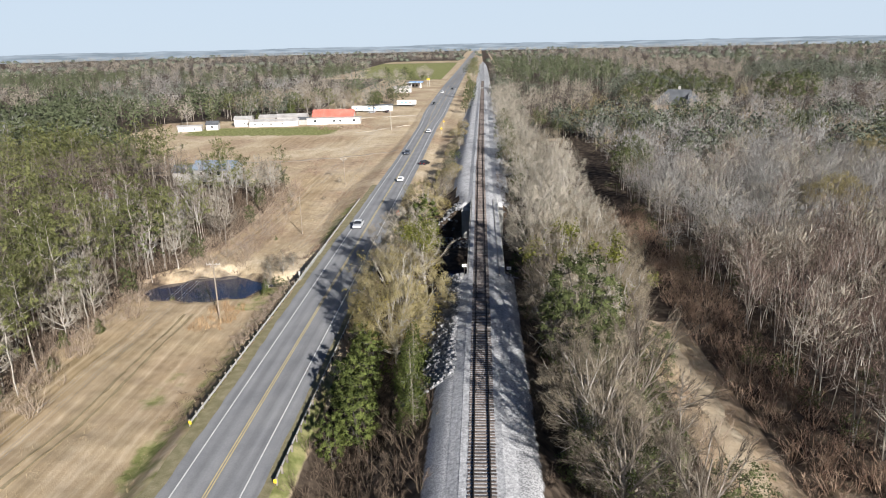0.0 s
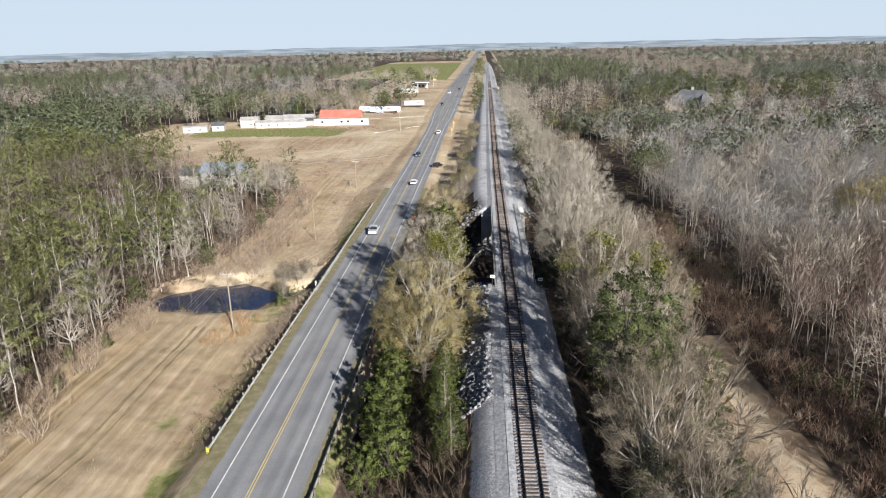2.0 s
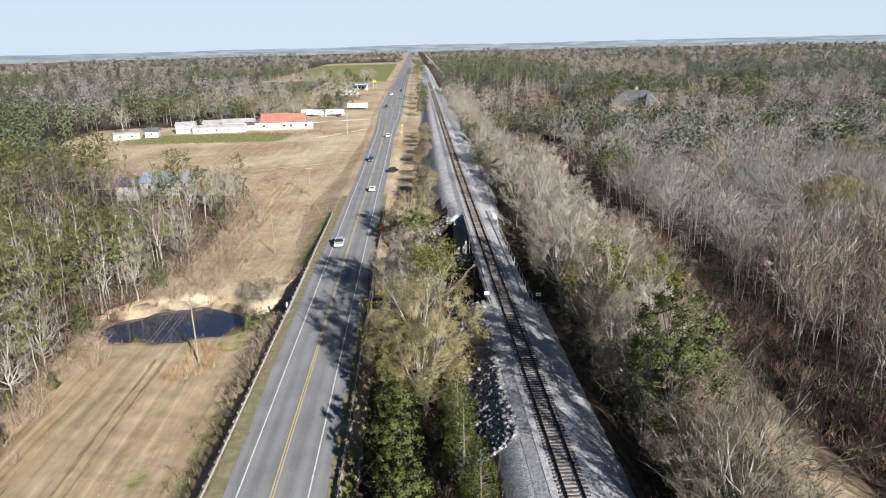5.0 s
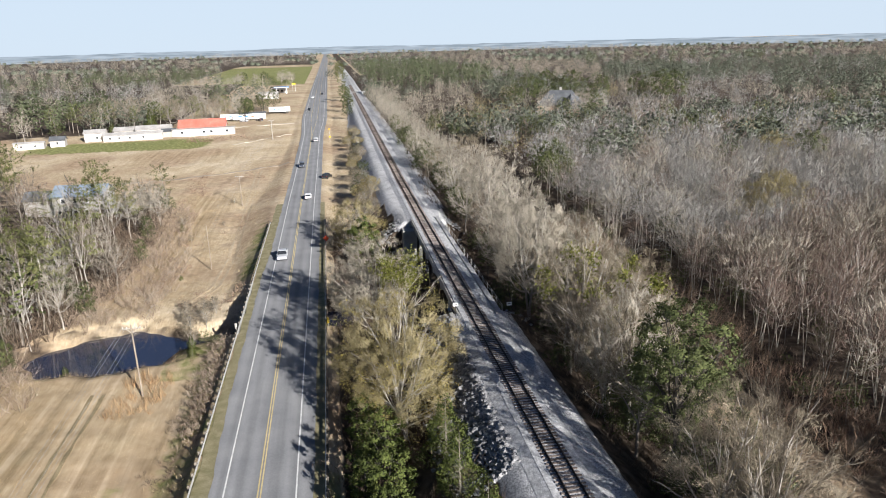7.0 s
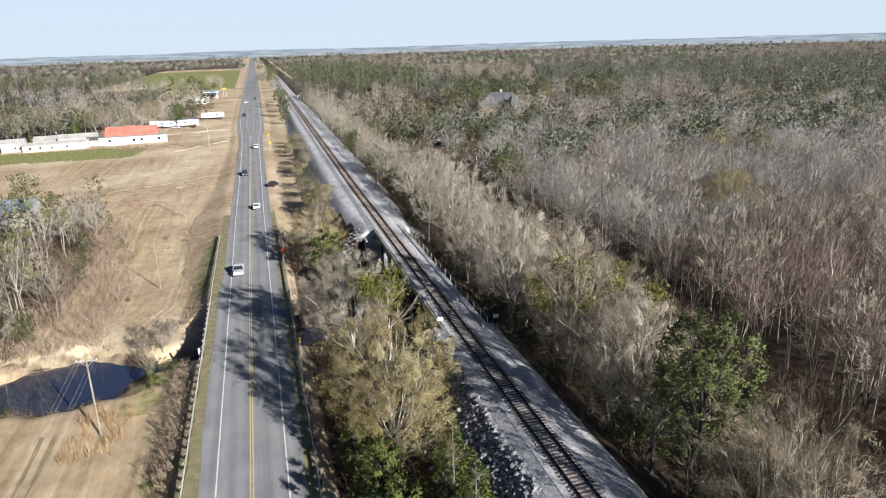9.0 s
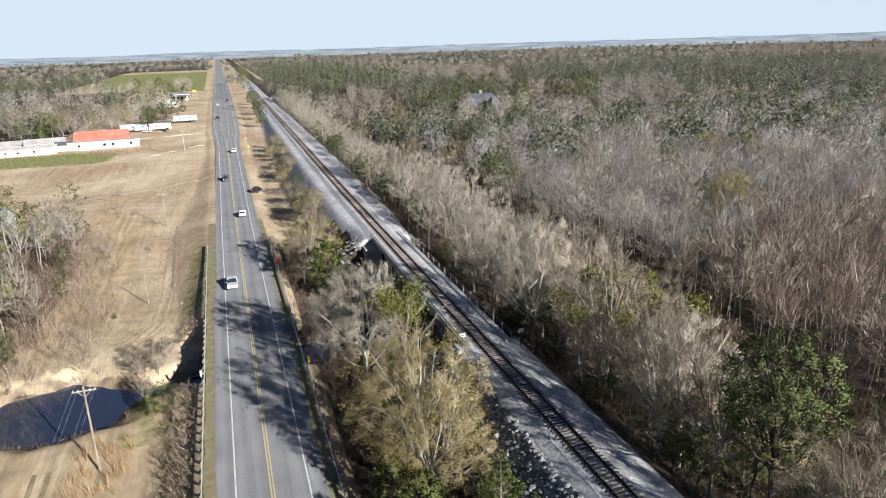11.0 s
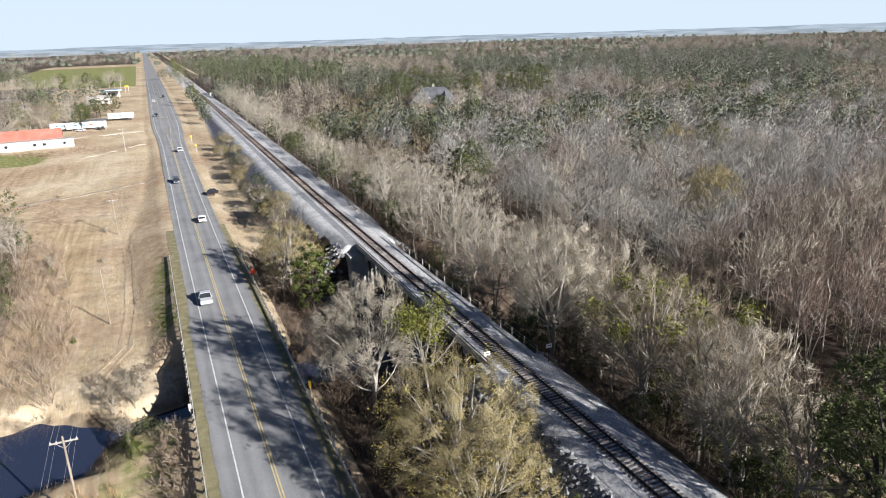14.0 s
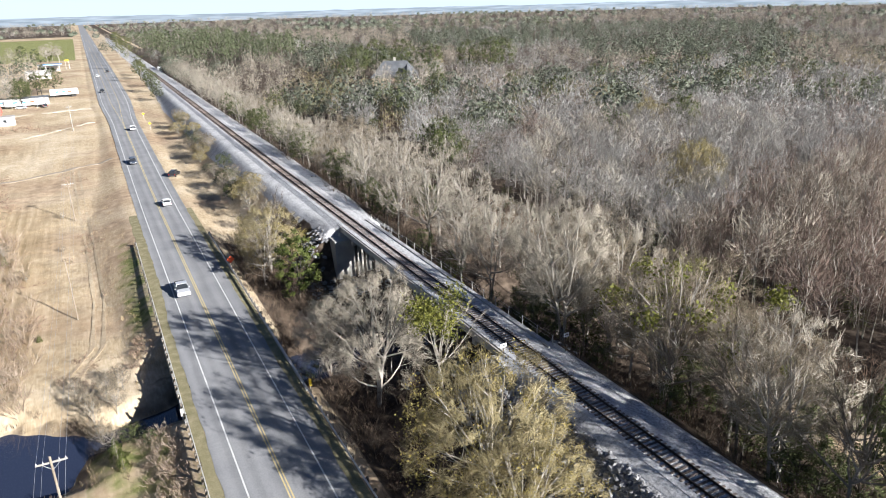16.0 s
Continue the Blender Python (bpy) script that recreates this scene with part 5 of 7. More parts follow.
ROW_GROUP = "trees along the railway embankment"
plant("tall0", 10.8, 58.6, .98, .7, "tall dark green evergreen tree above the track", group=ROW_GROUP)
plant("tall1", 13.4, 62.4, .76, .7, "tall dark green evergreen tree above the track", group=ROW_GROUP)
plant("bare0", 12.0, 46.5, 1.0, .2, "brown bare tree leaning over the embankment", group=ROW_GROUP)
plant("bare3", 12.6, 38.0, 1.1, 1.8, "brown bare tree leaning over the embankment", group=ROW_GROUP)
plant("bare2", 17.0, 34.5, 1.12, 2.8, "brown bare tree at the edge of the dirt track", group=ROW_GROUP)
plant("bare1", 16.4, 52.5, 1.3, .4, "brown bare tree at the edge of the dirt track", group=ROW_GROUP)
plant("mistle1", 11.6, 86.0, 1.28, .4, "tall bare tree carrying yellow-green mistletoe", group=ROW_GROUP)
plant("mistle0", 18.6, 80.0, 1.15, 2.2, "tall bare tree carrying yellow-green mistletoe", group=ROW_GROUP)
plant("mistle1", 17.5, 93.0, .95, 3.0, "tall bare tree carrying yellow-green mistletoe", group=ROW_GROUP)
plant("mistle0", 22.4, 92.0, 1.05, 1.1, "tall bare tree carrying yellow-green mistletoe", group=ROW_GROUP)
plant("dome1", 9.6, 101.0, 1.1, 2.0, "pale grey rounded bare tree beside the railway bridge", group=ROW_GROUP, stretch=1.2)
for (x, y, sc) in ((11.5, 111.0, .7), (7.8, 103.8, .68), (9.2, 117.5, .45)):
    plant("ever0", x, y, sc, 3.0 + x, "dark evergreen tree beside the railway bridge", group=ROW_GROUP)
for k, (x, y, sc, st) in enumerate(((14.2, 50.5, .8, 1.2), (10.6, 54.0, .6, 1.3), (10.4, 43.0, .65, 1.3), (15.0, 57.0, .7, 1.2), (12.6, 70.5, .6, 1.3), (11.8, 75.5, .5, 1.2), (15.8, 66.5, .6, 1.2), (17.5, 46.0, .7, 1.2), (13.5, 39.0, .7, 1.3))):
    plant(f"ever{k % 4}", x, y, sc, k * 1.7, "dark green undergrowth tree on the shady bank", group=ROW_GROUP, stretch=st)
for k, (x, y, sc) in enumerate(((10.4, 50.5, 1.0), (10.2, 64.5, .95), (9.6, 71.0, .9), (11.6, 76.0, .95), (10.8, 44.0, 1.05), (9.8, 83.0, .85))):
    plant(f"bare{k % 4}" if k % 2 else f"moss{(k // 2) % 2}", x, y, sc, k * 2.3, "brown bare winter tree in the row beside the railway" if k % 2 else "bare tree with olive lichened twigs beside the railway", group=ROW_GROUP, stretch=1.1)
rg = np.random.default_rng(20)
for k in range(0, 52, 4):
    y = 32 + (k % 26) * 3.1 + rg.uniform(-1, 1)
    plant(f"bush{k % 2}", rg.uniform(7.2, 11) if k < 26 else rg.uniform(11, 22), y, rg.uniform(.7, 1.25) if k < 26 else rg.uniform(.9, 1.6), k * 1.1, "dark green undergrowth bush on the shady bank", category="bush", group="undergrowth along the embankment", stretch=1.15)
rg = np.random.default_rng(21)
placed = [(11.2, 60.5), (12, 46.5), (12.2, 38), (17, 34.5), (16.4, 52.5), (11.6, 86), (18.6, 81), (16.5, 93), (22.4, 92), (10.2, 102), (9.5, 99), (11.5, 111), (14.5, 65)]


def spaced(rg, n, x0, x1, y0, y1, gap, placed, ok=lambda x, y: True):
    out = []
    for _ in range(n * 14):
        if len(out) >= n:
            break
        x, y = rg.uniform(x0, x1), rg.uniform(y0, y1)
        if ok(x, y) and all((x - a) ** 2 + (y - b) ** 2 > gap * gap for a, b in placed):
            placed.append((x, y))
            out.append((x, y))
    return out


for k, (x, y) in enumerate(spaced(rg, 44, 9, 24, 28, 122, 3.4, placed, lambda x, y: creek_distance(x, y) > 4 and not (x < 15 and y > 97)) + spaced(rg, 40, 9.5, 23, 124, 222, 6.0, placed, lambda x, y: x > 12.5 or y > 150)):
    r = rg.uniform()
    if y < 72 and k % 2:
        continue
    if y < 72:
        key = f"bare{k % 4}" if r < .4 else f"grey{k % 4}" if r < .62 else f"moss{k % 2}" if r < .8 else f"ever{k % 4}"
    elif y < 118:
        key = f"moss{k % 2}" if r < .6 else f"pale{k % 4}" if r < .78 else f"bare{k % 4}" if r < .88 else f"ever{k % 4}"
    else:
        key = f"wide{k % 4}" if r < .8 else f"moss{k % 2}" if r < .92 else f"ever{k % 4}"
    sc = rg.uniform(1.0, 1.3) if y > 124 else rg.uniform(.75, 1.25) if y > 70 else rg.uniform(.6, 1.1)
    if key.startswith("ever"):
        sc *= .72
    if x < 11:
        sc *= .75
    lab = {"b": "brown bare winter tree in the row beside the railway", "m": "bare tree with olive lichened twigs beside the railway", "g": "grey-brown bare tree in the row beside the railway", "p": "pale tan bare tree in the row beside the railway", "w": "pale tan bare tree in the row beside the railway", "e": "dark evergreen tree in the row beside the railway"}[key[0]]
    plant(key, x, y, sc, rg.uniform(0, 6.28), lab, group=ROW_GROUP, stretch=rg.uniform(.88, 1.15))

rg2 = np.random.default_rng(23)
for k in range(16):
    y = 132 + k * 12.5 + rg2.uniform(-4, 4)
    plant(f"ever{k % 4}", rg2.uniform(8.6, 12.0) + float(drift(y)), y, rg2.uniform(.5, .85), k * 1.9, "dark evergreen tree in the row beside the railway", group=ROW_GROUP, stretch=rg2.uniform(.9, 1.2))
for k, (x, y, sc) in enumerate(((97, 368, 1.1), (106, 364, 1.0), (116, 363, 1.15), (125, 366, 1.1), (131, 374, 1.0))):
    plant(f"ever{k % 4}" if k % 2 else f"wide{k % 4}", x, y, sc, k, "dark evergreen tree by the brick house" if k % 2 else "pale bare tree by the brick house", group="trees by the brick house")
BACK_GROUP = "evergreens standing out of the right wood"
for k, (x, y, key, sc) in enumerate(((48.6, 208.5, "ever0", 1.25), (53, 214, "ever2", 1.05), (84, 151, "olive0", 1.25), (90, 154, "olive1", 1.05), (127, 197, "ever1", 1.35), (120, 203, "olive1", 1.1),
                                     (126, 408, "ever0", 1.9), (100, 412, "ever1", 1.8), (138, 396, "ever2", 1.8), (114, 418, "ever3", 1.9), (88, 400, "ever2", 1.4), (174, 390, "ever1", 1.9), (186, 396, "ever3", 1.8), (166, 402, "ever0", 1.7))):
    plant(key, x, y, sc, k * 2.1, "broad dark evergreen crown above the grey wood" if key[0] == "e" else "yellow-green budding crown in the grey wood", group=BACK_GROUP)

# ---- front of the left wood, and single pines of the field ----
WOOD_GROUP = "trees at the edge of the mixed wood"
placed = []
house_gap = lambda x, y: not (-93 < x < -70 and 186 < y < 222)
for k, (x, y) in enumerate(spaced(rg, 150, -90, -57.5, 56, 213, 2.7, placed, lambda x, y: bool(left_wood(x, y)) and y < 210 and house_gap(x, y) and (y < 150 or math.sin(x * 7.3 + y * 3.1) > .1))):
    r = rg.uniform()
    pines = .26 if x > -66 else .5
    if y > 140:
        pines = .1
    key = f"pine{k % 4}" if r < pines else f"thin{k % 4}" if r < pines + .2 else f"wide{k % 4}" if r < pines + .32 else f"grey{k % 4}" if r < .92 else f"spire{k % 2}"
    lab = {"pin": "green pine with a bare pale trunk", "thi": "thin pale young tree without leaves", "wid": "pale bare tree at the wood's edge", "gre": "grey-brown bare tree at the wood's edge", "spi": "small dark evergreen in the wood's edge"}[key[:3]]
    sc = rg.uniform(.5, .75) if key[0] in "gs" else rg.uniform(.6, .85) if key[0] == "w" else rg.uniform(.75, 1.12)
    plant(key, x, y, sc, rg.uniform(0, 6.28), lab, group=WOOD_GROUP, stretch=rg.uniform(.9, 1.15))
plant("pine2", -66.4, 209.0, .78, .4, "lone green pine at the end of the wood", group=WOOD_GROUP)
plant("ever1", -64.5, 205.0, .45, .4, "small green shrub tree at the end of the wood", group=WOOD_GROUP)
plant("thin2", -70.5, 174.0, 1.1, .4, "tall pale leaning bare trunk above the brush", group=WOOD_GROUP)
for (x, y, s) in ((-67.0, 84.5, .4), (-64.2, 90.0, .36), (-63.6, 76, .33), (-60.5, 109.5, .3), (-57.5, 185.0, .3), (-50.6, 147.0, .17)):
    plant("cedar0", x, y, s, x, "small yellow-green bush in the dry grass", category="bush", group="bushes in the field")
for (x, y, s) in ((-57.8, 189.0, .26), (-42.5, 124.0, .28), (-44.2, 121.0, .26), (-41.0, 127.5, .2), (-47.6, 188.3, .12), (-47.8, 212.6, .16), (-53.5, 175.0, .14)):
    plant("moss0", x, y, s, x, "grey-green bush beside the pond", category="bush", group="bushes in the field")
for (x, y, s) in ((-43.6, 117.0, .3), (-41.6, 121.0, .3), (-44.6, 122.5, .26), (-42.4, 113.5, .22), (-40.5, 125.5, .24), (-46.0, 128.0, .18)):
    plant("moss1", x, y, s, x, "tangled grey-brown bush beside the pond", category="bush", group="bushes in the field")
for k, (x, y, s) in enumerate(((-40.5, 113.5, .5), (-42.0, 110.5, .42), (-39.6, 117.5, .45), (-41.5, 108.0, .35), (-38.6, 111.5, .35))):
    plant("cedar1" if k % 2 else "bush1", x, y, s * (.8 if k % 2 else 1), x, "low yellow-green bush on the creek bank", category="bush", group="bushes in the field")


# ---- joined woods ----
def light_form(maker, wood_mat, crown_mat):
    wood, crown = maker
    V = np.concatenate([wood[0], crown[0]])
    F = np.concatenate([wood[1], crown[1] + len(wood[0])])
    I = np.concatenate([np.full(len(wood[1]), wood_mat), np.full(len(crown[1]), crown_mat)])
    return V, F, I, np.concatenate([plain_normals(*wood), crown[2]])


MATS = [M_BARK, M_PALEBARK, M_TWIG, M_TWIG_PALE, M_TWIG_RED, M_PINE, M_LEAF, M_OAK, M_BRUSH_SHADED, M_TWIG_OLIVE, M_TWIG_GREY, M_TWIG_FAR, M_PINE_FAR]
LIGHT = {"bare": [], "thin": [], "pine": [], "ever": [], "bare_far": [], "thin_far": [], "pine_far": [], "oak_far": [], "tan_far": [], "bare_last": [], "tan_last": [], "oak_last": [], "pale": [], "olive_far": [], "grey": []}
for i in range(4):
    LIGHT["bare"].append(light_form(domed_tree(300 + i, 15, 4.2, 6.2, 6, 44, 10, .095, n2=3, n3=2, base=.22, radius=.11, sides=3, limb_tubes=False, spread=.42, low=-.55), 0, 2))
    LIGHT["pale"].append(light_form(domed_tree(310 + i, 15, 4.6, 6.4, 6, 50, 11, .1, n2=3, n3=2, base=.25, radius=.12, sides=3, limb_tubes=False, spread=.42, low=-.55), 1, 3))
    LIGHT["grey"].append(light_form(domed_tree(315 + i, 14.5, 5.0, 5.8, 8, 62, 11, .08, n2=3, n3=2, base=.3, radius=.13, sides=3, limb_tubes=False, spread=.4, low=-.4), i % 2, 10))
    LIGHT["thin"].append(light_form(domed_tree(320 + i, 14.5, 2.9, 6.0, 6, 40, 9, .07, n2=3, n3=2, base=.35, radius=.13, sides=3, stems=1 + i % 2, limb_tubes=False, up=.8, spread=.6, low=-.6, lean=.05), 1, 4))
    LIGHT["pine"].append(light_form(pine_tree(330 + i, 17, 5.2, 13, 14, 5, size=.6, w=.18, sides=3, base=.42, radius=.14), 0, 5))
    LIGHT["ever"].append(light_form(leafy_tree(340 + i, 13, 4.2, 5.0, 26, 12, .34, 4, sides=3, limb_tubes=False), 0, 6))
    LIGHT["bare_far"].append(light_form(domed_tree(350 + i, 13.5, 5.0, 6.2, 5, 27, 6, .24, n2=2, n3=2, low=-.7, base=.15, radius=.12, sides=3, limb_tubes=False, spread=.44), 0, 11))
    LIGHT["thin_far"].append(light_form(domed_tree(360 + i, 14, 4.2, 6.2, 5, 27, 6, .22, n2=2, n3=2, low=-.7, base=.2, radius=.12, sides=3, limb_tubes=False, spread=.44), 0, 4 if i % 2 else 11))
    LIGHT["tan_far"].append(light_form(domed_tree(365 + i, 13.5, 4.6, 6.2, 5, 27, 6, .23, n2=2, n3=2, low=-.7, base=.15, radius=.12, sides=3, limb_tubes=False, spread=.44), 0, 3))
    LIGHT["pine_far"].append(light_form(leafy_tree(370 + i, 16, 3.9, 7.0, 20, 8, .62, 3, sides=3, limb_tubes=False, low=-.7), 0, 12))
    LIGHT["oak_far"].append(light_form(leafy_tree(380 + i, 12, 5.6, 5.6, 20, 9, .62, 3, sides=3, limb_tubes=False, low=-.7), 0, 7))
    LIGHT["olive_far"].append(light_form(domed_tree(390 + i, 12.5, 5.2, 6.0, 5, 27, 6, .23, n2=2, n3=2, low=-.7, base=.15, radius=.12, sides=3, limb_tubes=False, spread=.44), 0, 9))


def leaf_mass(seed, h, R, sprays, size):
    """A distant tree: overlapping sprays of leaves or twigs, laid like shingles round a soft inner mass."""
    g = np.random.default_rng(seed)
    Rz = h * .44
    core = ICO_V * g.uniform(.85, 1.1, (len(ICO_V), 1)) * [R * .8, R * .8, Rz * .8] + [0, 0, h - Rz * 1.1]
    P, N = crown_points(g, h, R, Rz, sprays, -.6, .32)
    P = P - N * (R * g.uniform(0, .22, sprays))[:, None]
    lean = unit(N + g.normal(0, .42, N.shape))
    a = unit(np.cross(lean, g.normal(size=N.shape)))
    b = np.cross(lean, a)
    s2 = (size * g.uniform(.6, 1.35, sprays))[:, None]
    V = np.stack([P + a * s2, P + b * s2 * .7, P - a * s2, P - b * s2 * .7], 1).reshape(-1, 3)
    i = np.arange(0, 4 * sprays, 4)[:, None]
    way = unit(N * [.8, .8, .9] + [0, 0, .6] + g.normal(0, .1, N.shape))
    return tube(np.array([[0, 0, 0], [0, 0, h * .5]]), np.array([.25, .15]), 3), \
        (*join([(core, ICO_F), (V, np.concatenate([i + [[0, 1, 2]], i + [[0, 2, 3]]]))]), np.concatenate([unit(ICO_V + [0, 0, .4]), np.repeat(way, 4, 0)]))


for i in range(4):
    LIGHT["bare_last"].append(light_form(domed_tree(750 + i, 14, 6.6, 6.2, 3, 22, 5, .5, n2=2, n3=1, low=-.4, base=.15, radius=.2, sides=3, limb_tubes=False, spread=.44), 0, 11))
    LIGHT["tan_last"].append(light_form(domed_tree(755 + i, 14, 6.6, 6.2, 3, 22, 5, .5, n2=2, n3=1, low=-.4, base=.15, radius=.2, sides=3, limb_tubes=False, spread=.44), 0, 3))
    LIGHT["oak_last"].append(light_form(leaf_mass(760 + i, 13, 6.6, 26, 1.4), 0, 7))


def joined_wood(name, spots, label, category="wood", group=""):
    """spots: (form, x, y, scale, turn, stretch, lift)."""
    Vs, Fs, Is, Ns, o = [], [], [], [], 0
    for n, (form, x, y, s, a, st, lift) in enumerate(spots):
        V, F, I, N = LIGHT[form][n % 4]
        c, q = math.cos(a) * s, math.sin(a) * s
        W = np.empty_like(V)
        W[:, 0] = V[:, 0] * c - V[:, 1] * q + x
        W[:, 1] = V[:, 0] * q + V[:, 1] * c + y
        W[:, 2] = V[:, 2] * s * st + lift
        Vs.append(W.astype(np.float32))
        M = N.copy()
        M[:, 0] = (N[:, 0] * c - N[:, 1] * q) / s
        M[:, 1] = (N[:, 0] * q + N[:, 1] * c) / s
        Ns.append(M)
        Fs.append(F + o)
        Is.append(I)
        o += len(V)
    ob = new(name, mesh_np(name, np.concatenate(Vs), np.concatenate(Fs), MATS, np.concatenate(Is), np.concatenate(Ns)))
    return tagged(ob, label, category, group, "stuff")


def jittered(rg, x0, x1, y0, y1, gap):
    nx, ny = int((x1 - x0) / gap), int((y1 - y0) / gap)
    X, Y = np.meshgrid(np.arange(nx), np.arange(ny))
    x = x0 + (X.ravel() + rg.uniform(-.45, 1.45, X.size)) * gap
    y = y0 + (Y.ravel() + rg.uniform(-.45, 1.45, X.size)) * gap
    return x, y


def spots_of(rg, x, y, pick, lo, hi, sink=.2):
    z = ground_height(x, y) - sink
    return [(pick(rg, a, b), a, b, rg.uniform(lo, hi), rg.uniform(0, 6.28), rg.uniform(.92, 1.1), c) for a, b, c in zip(x, y, z)]


rg = np.random.default_rng(31)
view_right = lambda x, y: x < np.maximum(.62 * (y + 12), -38 + 1.9 * (y - 40)) + 16
view_left = lambda x, y: x > -.76 * (y + 12) - 14

# young reddish wood right of the dirt track
x, y = jittered(rg, 40, 150, 42, 215, 3.3)
ok = right_wood(x, y) & view_right(x, y) & (creek_distance(x, y) > 2.2)
ok &= ~((y - 118 - .25 * (x - 40) > 0) & (rg.uniform(size=len(x)) < .5))


def pick_right(rg, a, b):
    n = noise.noise((a * .022, b * .022, 3.0)) + rg.uniform(-.25, .25)
    back = b - 118 - .25 * (a - 40)
    if n > .42 and b > 185:
        return "ever"
    if back > 0:
        return "grey" if rg.uniform() < .7 else "pale" if rg.uniform() < .4 else "thin"
    return "thin" if rg.uniform() < .75 else "bare" if rg.uniform() < .5 else "pale"


xs, ys_ = jittered(rg, 36, 96, 42, 200, 7)
low_ok = right_wood(xs + 4, ys_) & view_right(xs, ys_)
joined_wood("undergrowth", spots_of(rg, xs[low_ok], ys_[low_ok], lambda r, a, b: "ever", .22, .45), "dark evergreen undergrowth inside the young wood", "undergrowth")
joined_wood("young_wood", spots_of(rg, x[ok], y[ok], pick_right, .62, 1.12), "dense leafless young wood with reddish grey twigs")
# grey wood behind it and out to the side
x, y = jittered(rg, 26, 300, 215, 330, 5.7)
ok = right_wood(x, y) & view_right(x, y)
xs, ys_ = jittered(rg, 148, 320, 118, 217, 6.0)
side = ys_ > 40 + (xs + 38) / 1.95
x, y, ok = np.concatenate([x, xs]), np.concatenate([y, ys_]), np.concatenate([ok, side])


def pick_back(rg, a, b):
    n = noise.noise((a * .035, b * .035, 8.0)) * 1.3 + rg.uniform(-.14, .14)
    lim = .42 - .4 * max(0, b - 215) / 115
    return "oak_far" if n > lim else "ever" if n > lim - .08 else "olive_far" if n > lim - .2 and b > 240 else "thin_far" if rg.uniform() < .25 else "bare_far"


joined_wood("grey_wood", spots_of(rg, x[ok], y[ok], pick_back, .65, 1.2), "grey leafless wood mixed with dark evergreens")
# more of the row beside the railway
x, y = jittered(rg, 9, 24, 210, 560, 5.4)
x = x + drift(y)
joined_wood("railway_wood", spots_of(rg, x, y, lambda r, a, b: "pale" if r.uniform() < .75 and b < 420 else "tan_far" if r.uniform() < .7 else "oak_far", .7, 1.05), "leafless trees crowding the railway into the distance")
# depth of the left wood
x, y = jittered(rg, -260, -60, 52, 420, 5.5)
ok = left_wood(x, y) & view_left(x, y)
near = (x > -88) & (y < 213)
ok &= ~(near & (rg.uniform(size=len(x)) < .6))
ok &= ~((x > -104) & (y > 150) & (rg.uniform(size=len(x)) < .82))
ok &= ~((x > -93) & (x < -70) & (y > 186) & (y < 222))


def pick_left(rg, a, b):
    n = noise.noise((a * .03, b * .03, 1.0)) + rg.uniform(-.3, .3)
    if b > 140 and a > -108:
        return "thin" if rg.uniform() < .7 else "bare"
    far = b > 240
    return ("pine_far" if far else "pine") if n > (-.1 if b > 200 else .14) else ("bare_far" if far else "bare") if n > -.4 else ("thin_far" if far else "thin") if n > -.4 else "oak_far" if far else "ever"


joined_wood("mixed_wood", spots_of(rg, x[ok], y[ok], pick_left, .7, 1.15), "mixed wood of green pines and pale bare trees")


# ---- far woods ----
def far_allowed(x, y):
    xx = x - drift(y)
    free = (xx < -42) | (xx > 8) | ((xx > -20) & (xx < -6) & (y > 800))
    free &= ~((x > -172) & (x < -36) & (y < 352))
    free &= ~((x > -145) & (x < -36) & (y < 374))
    free &= ~((x > -100) & (x < -36) & (y < 425))
    free &= ~((x > -60) & (x < -30) & (y < 780))
    free &= ~((x > -138 - (y - 839) * .126) & (x < -38) & (y > 760) & (y < 1280))
    free &= ~((x > -105) & (x < -38) & (y > 640) & (y < 800))
    free &= ~((np.abs(x - 112) < 15) & (y > 374) & (y < 404))
    return free


